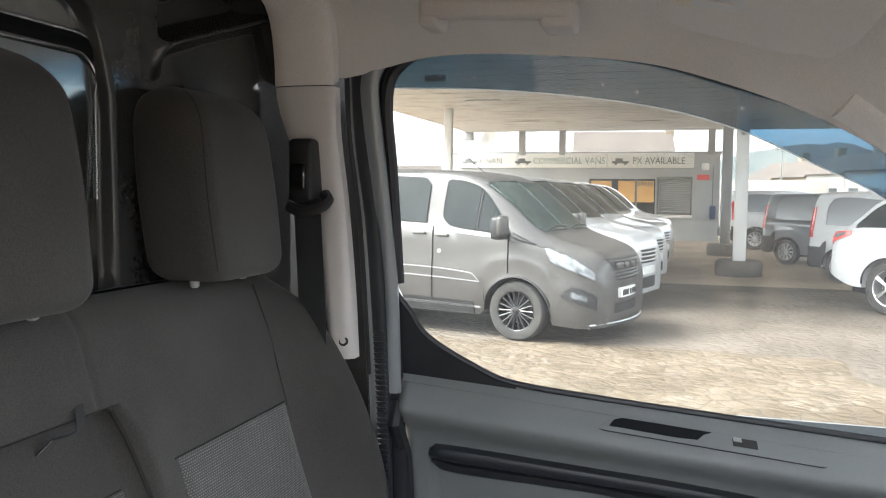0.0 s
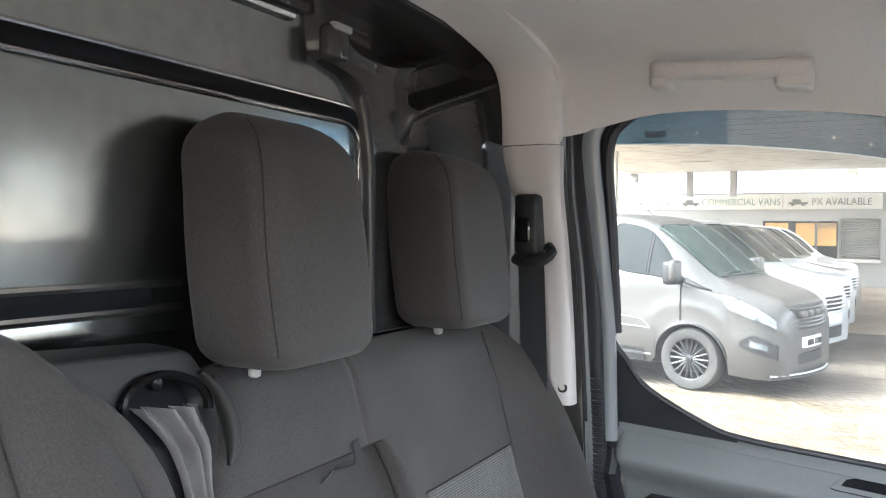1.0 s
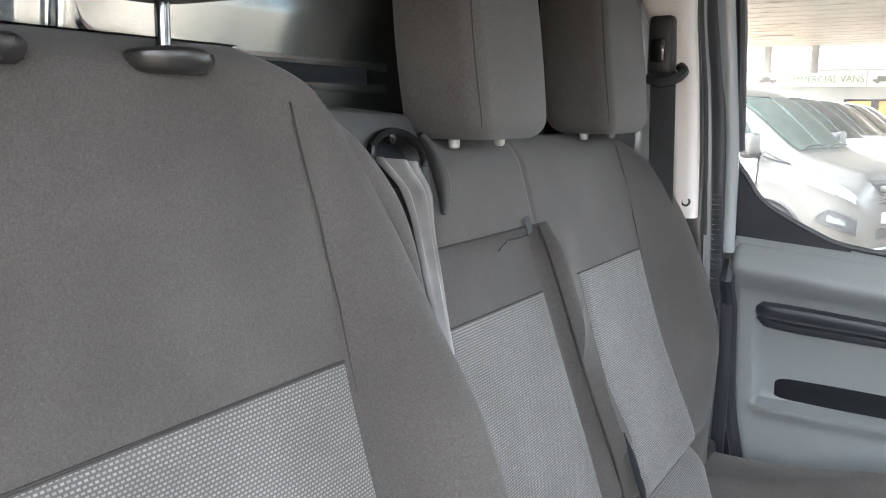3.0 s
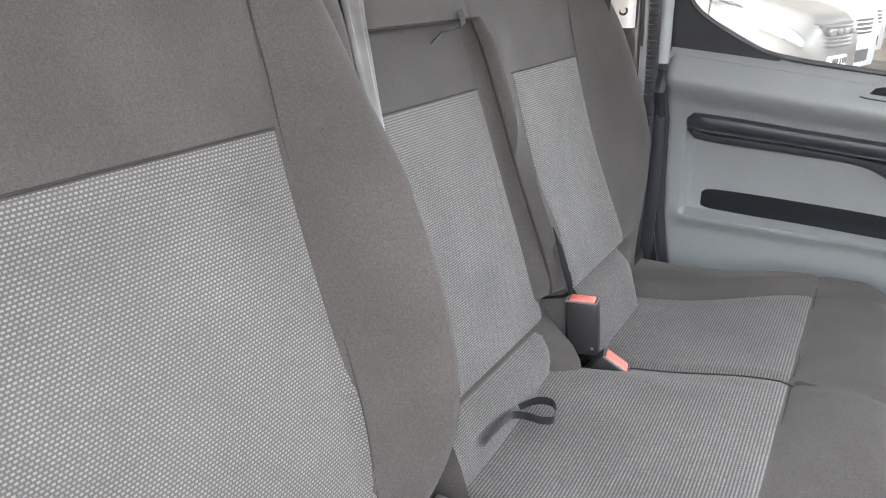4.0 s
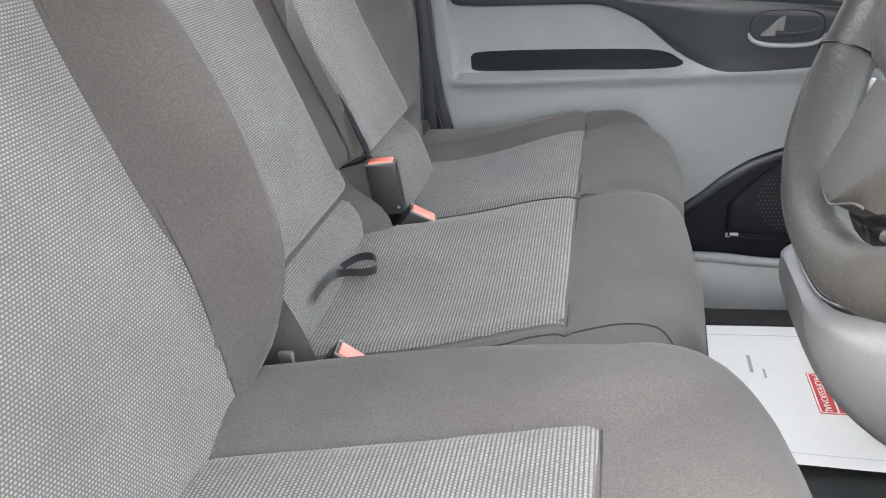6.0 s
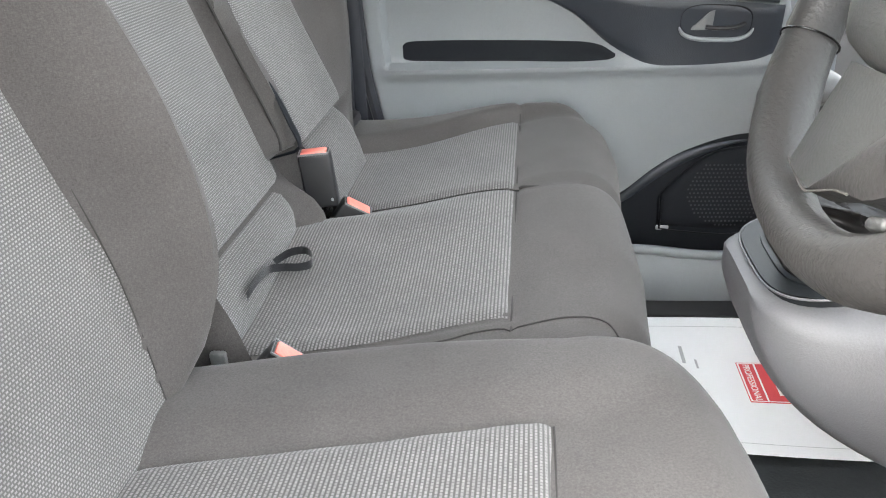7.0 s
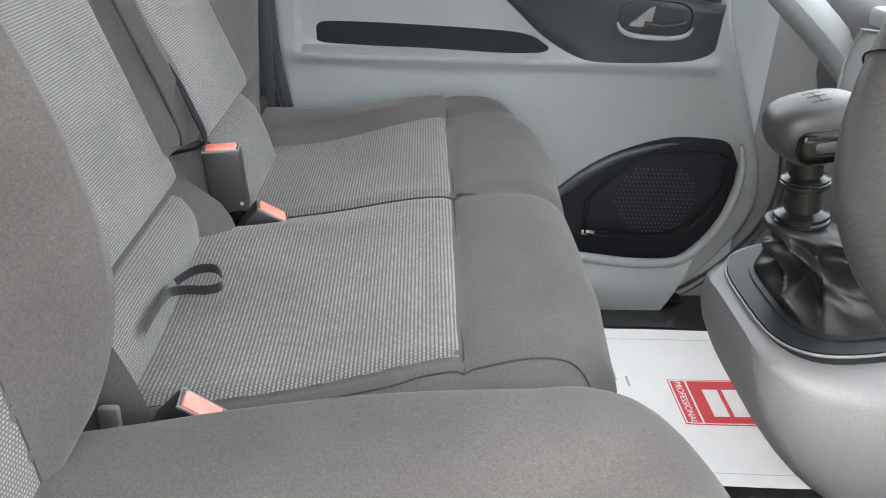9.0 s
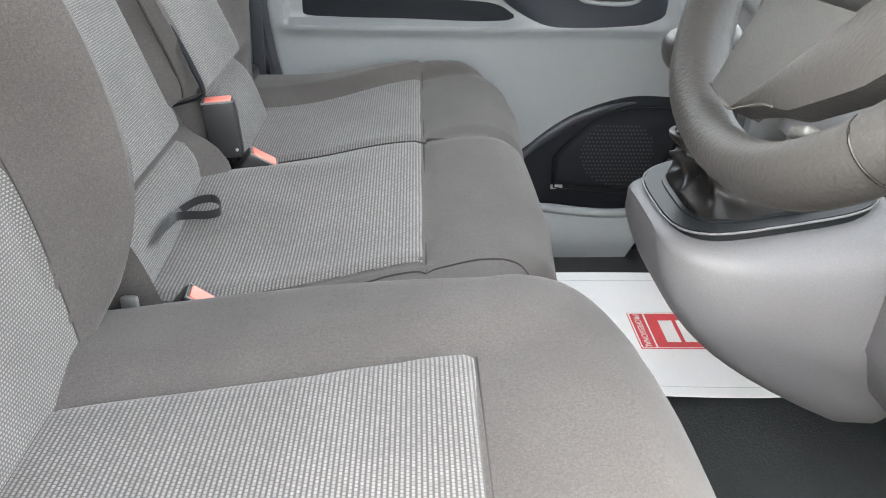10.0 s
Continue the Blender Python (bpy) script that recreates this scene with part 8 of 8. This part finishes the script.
part("sill", box((-0.86, WALL_Y - 0.16, 0.74), (0.44, WALL_Y + 0.06, 0.86), 0.02), M_WHITEPOST, office, "white window sill")
win = part("window", box((-3.28, WALL_Y + 0.12, 0.70), (-0.88, WALL_Y + 0.15, 2.15), 0.0), M_CARGLASS, office, "shop window with orange posters")
for x0, x1 in ((-3.2, -2.45), (-2.2, -1.6), (-1.52, -0.92)):
    part("poster", box((x0, WALL_Y + 0.09, 1.3), (x1, WALL_Y + 0.12, 2.08), 0.0), M_ORANGE, win, "orange window poster")
part("window_post", box((-1.58, WALL_Y + 0.04, 0.7), (-1.52, WALL_Y + 0.12, 2.15), 0.0), M_SIGNINK, win)


def wall_text(name, body, size, x, z, y, mat, parent, align="LEFT"):
    cu = bpy.data.curves.new(name, "FONT")
    cu.body, cu.size, cu.extrude, cu.align_x = body, size, 0.004, align
    tmp = bpy.data.objects.new(name, cu)
    scene.collection.objects.link(tmp)
    me = bpy.data.meshes.new_from_object(tmp.evaluated_get(bpy.context.evaluated_depsgraph_get()))
    bpy.data.objects.remove(tmp)
    own = bmesh.new()
    own.from_mesh(me)
    bpy.data.meshes.remove(me)
    own.transform(Matrix.Translation((x, y, z)) @ Matrix.Rotation(radians(90), 4, "X"))
    return part(name, own, mat, parent)


wall_text("poster_word", "SALES", 0.22, -1.50, 1.90, WALL_Y + 0.07, M_SIGNINK, win)


sign = thing("sign_board", "long pale sign board with dark letters on the office", "sign", (-3.9, WALL_Y - 0.1, 2.55))
board = part("board", box((-8.24, WALL_Y - 0.12, 2.555), (0.46, WALL_Y - 0.005, 3.09), 0.01), M_SIGN, sign)
for bx in (-5.98, -2.62):
    part("board_joint", box((bx - 0.012, WALL_Y - 0.124, 2.56), (bx + 0.012, WALL_Y - 0.11, 3.085), 0.0), M_GREYPOST, board)


def board_word(word, x0, width, mat):
    ob = wall_text("letters", word, 0.34, 0.0, 2.70, WALL_Y - 0.135, mat, board)
    xs = [v.co.x for v in ob.data.vertices]
    k = width / (max(xs) - min(xs))
    lo = min(xs)
    for v in ob.data.vertices:
        v.co.x = x0 + (v.co.x - lo) * k


def van_symbol(cx):
    icon = bmesh.new()
    box((cx - 0.32, WALL_Y - 0.135, 2.72), (cx + 0.30, WALL_Y - 0.122, 2.80), 0.005, 1, icon)
    box((cx - 0.20, WALL_Y - 0.135, 2.80), (cx + 0.08, WALL_Y - 0.122, 2.90), 0.02, 1, icon)
    for ox in (-0.18, 0.16):
        lathe([(0.06, 0), (0.06, 0.014), (0, 0.014)], 12, Matrix.Translation((cx + ox, WALL_Y - 0.122, 2.72)) @ Matrix.Rotation(radians(90), 4, "X"), icon)
    part("van_symbol", icon, M_SIGNINK, board, "plain dark van symbol")


board_word("FINAN", -7.42, 0.85, M_SIGNINK)
board_word("COMMERCIAL VANS", -5.35, 2.65, M_SIGNGREEN)
board_word("PX AVAILABLE", -1.68, 1.82, M_SIGNINK)
for cx in (-7.82, -5.74, -2.12):
    van_symbol(cx)
for x in (-5.70, -4.20, 1.02):
    st = thing("roof_bracket", "grey steel bracket between office roof and canopy", "bracket", (x, 30.4, 3.1), "roof brackets")
    part("upright", box((x - 0.12, 30.3, 3.0), (x + 0.12, 30.5, 3.9), 0.015), M_GREYPOST, st)
alarm = thing("alarm_box", "white alarm box on the office wall", "alarm box", (0.85, WALL_Y, 2.55))
part("casing", box((0.72, WALL_Y - 0.1, 2.48), (0.98, WALL_Y, 2.74), 0.04, 2), M_WHITEPOST, alarm)
plate = thing("wall_sign", "small red sign on the office wall", "sign", (0.8, WALL_Y, 2.2))
part("sign_plate", box((0.58, WALL_Y - 0.03, 2.13), (1.0, WALL_Y, 2.32), 0.004), M_REDSIGN, plate)
post_box = thing("wall_box", "dark blue box on the office wall", "wall box", (1.0, WALL_Y, 1.0))
part("box_body", box((1.03, WALL_Y - 0.14, 0.72), (1.24, WALL_Y, 1.2), 0.03), M_BLUEBOX, post_box)
part("conduit", tube([(1.12, WALL_Y - 0.02, 1.2), (1.12, WALL_Y - 0.02, 2.6)], 0.015, 6), M_SIGNINK, post_box, "thin dark conduit")
dish = thing("satellite_dish", "pale round dish above the office roof", "satellite dish", (-7.1, 31.5, 3.15))
part("reflector", lathe([(0.0, 0.0), (0.2, 0.02), (0.34, 0.08), (0.35, 0.085), (0.2, 0.04), (0.0, 0.02)], 24, Matrix.Translation((-7.1, 31.2, 3.62)) @ Matrix.Rotation(radians(90), 4, "X")), M_CANOPY, dish)
part("mast", tube([(-7.1, 31.3, 3.12), (-7.1, 31.3, 3.6)], 0.03, 8), M_GREYPOST, dish)
fl = thing("flood_lamp", "small grey flood lamp under the canopy edge", "lamp", (-7.6, 28, 3.6))
part("lamp_body", box((-7.95, 30.2, 3.55), (-7.55, 30.4, 3.86), 0.03), M_GREYPOST, fl)

# ---- yard wall, terraced houses and hills beyond
M_WHITEWALL = stuff_mat("white_rendered_wall", (0.20, 0.19, 0.175), (0.25, 0.24, 0.222), rough=0.9, big=0.4, fine=12, bump=0.2, dist=0.01)
M_BRICKWALL = stuff_mat("tan_brick_wall", (0.15, 0.115, 0.08), (0.19, 0.15, 0.11), rough=0.9, big=0.5, fine=10, bump=0.2, dist=0.01)
M_ROOFTILE = stuff_mat("grey_brown_roof_tiles", (0.060, 0.048, 0.040), (0.085, 0.070, 0.058), rough=0.9, big=0.4, fine=8, bump=0.4, dist=0.03)
M_ROOFBLUE = stuff_mat("blue_painted_sheeting", (0.05, 0.13, 0.33), (0.07, 0.17, 0.40), rough=0.6, big=0.5, fine=10, bump=0.1)
M_HILL = stuff_mat("hazy_wooded_hill", (0.045, 0.056, 0.054), (0.066, 0.077, 0.073), rough=1.0, big=0.03, fine=0.4, bump=0.5, dist=2.0)
yard = setting("wall_yard", box((1.6, 44.0, GROUND), (7.0, 44.3, 2.35), 0.02), M_WHITEWALL, "pale rendered yard wall behind the forecourt", "wall")


def house(x, y, w, wall, roof_mat, label, h=2.9, rise=1.6, rot=-6):
    hs = thing("terraced_house", label, "house", (0, 0, 0), "terraced houses")
    d = 7.0
    part("wall", box((-w / 2, 0, 0), (w / 2, d, h), 0.0), wall, hs)
    own = bmesh.new()
    v = [own.verts.new(p) for p in ((-w / 2, -0.3, h - 0.1), (w / 2, -0.3, h - 0.1), (w / 2, d + 0.3, h - 0.1), (-w / 2, d + 0.3, h - 0.1), (-w / 2, d / 2, h + rise), (w / 2, d / 2, h + rise))]
    for f in ((0, 1, 5, 4), (2, 3, 4, 5), (0, 4, 3), (1, 2, 5), (3, 2, 1, 0)):
        own.faces.new([v[i] for i in f])
    rf = part("roof", fix_out(own), roof_mat, hs)
    part("chimney", box((w / 2 - 0.5, d / 2 - 0.4, h + rise - 0.5), (w / 2 + 0.1, d / 2 + 0.4, h + rise + 0.8), 0.03), M_BRICKWALL, rf)
    for wx in (-w * 0.25, w * 0.22):
        wn2 = part("window", box((wx - 0.5, -0.05, 1.2), (wx + 0.5, 0.02, 2.3), 0.01), M_CARGLASS, hs, "dark window")
        part("window_frame", box((wx - 0.58, -0.09, 1.1), (wx + 0.58, -0.04, 1.2), 0.01), M_WHITEWALL, wn2)
    hs.matrix_basis = pose(x, y, GROUND, 0, 0, rot)
    return hs


for i in range(7):
    house(6.6 + i * 2.3, 80 - i * 3.6, 4.4, (M_WHITEWALL, M_BRICKWALL)[i % 3 == 1], (M_ROOFTILE, M_ROOFBLUE)[i > 4], ("white rendered terraced house with grey-brown roof", "tan brick terraced house with grey-brown roof", "white rendered house with blue roof sheeting")[2 if i > 4 else i % 3 == 1], 3.1 + 0.22 * i, 1.6, -58)
house(-16.5, 52, 9.0, M_BRICKWALL, M_ROOFTILE, "tan brick house behind the forecourt", 1.9, 1.6, 8)
house(-3.8, 58, 7.0, M_WHITEWALL, M_ROOFTILE, "pale house behind the office roof", 4.2, 2.0, 6)
hill = bmesh.new()
xs = spread(-500, 700, 90)
sheet(lambda x, v: Vector((x, 620 + 260 * v, GROUND + v * 1.3 * (38 + 16 * noise.noise(Vector((x * 0.006, 3, 0))) + 5 * noise.noise(Vector((x * 0.03, 7, 0))) + 2.0 * noise.noise(Vector((x * 0.12, 9, 0)))) * (0.35 + 0.65 * step(-60, 120, x)) * (1 - 0.5 * step(260, 480, x)))), xs, [0, 0.3, 0.6, 0.8, 1.0], 0.0, None, hill)
setting("backdrop_hills", fix_out(hill), M_HILL, "hazy wooded hills on the skyline", "hills")
for px, py, ph in ((7.2, 66, 5.0), (12.8, 58, 5.6), (15.0, 48, 6.2)):
    lp = thing("street_lamp", "thin dark lamp post beyond the yard", "street lamp", (px, py, GROUND), "street lamps")
    part("pole", tube([(px, py, GROUND), (px, py, ph)], [0.07, 0.045], 8), M_SIGNINK, lp)
    part("lamp_head", box((px - 0.5, py - 0.08, ph - 0.04), (px + 0.1, py + 0.08, ph + 0.06), 0.03), M_SIGNINK, lp)
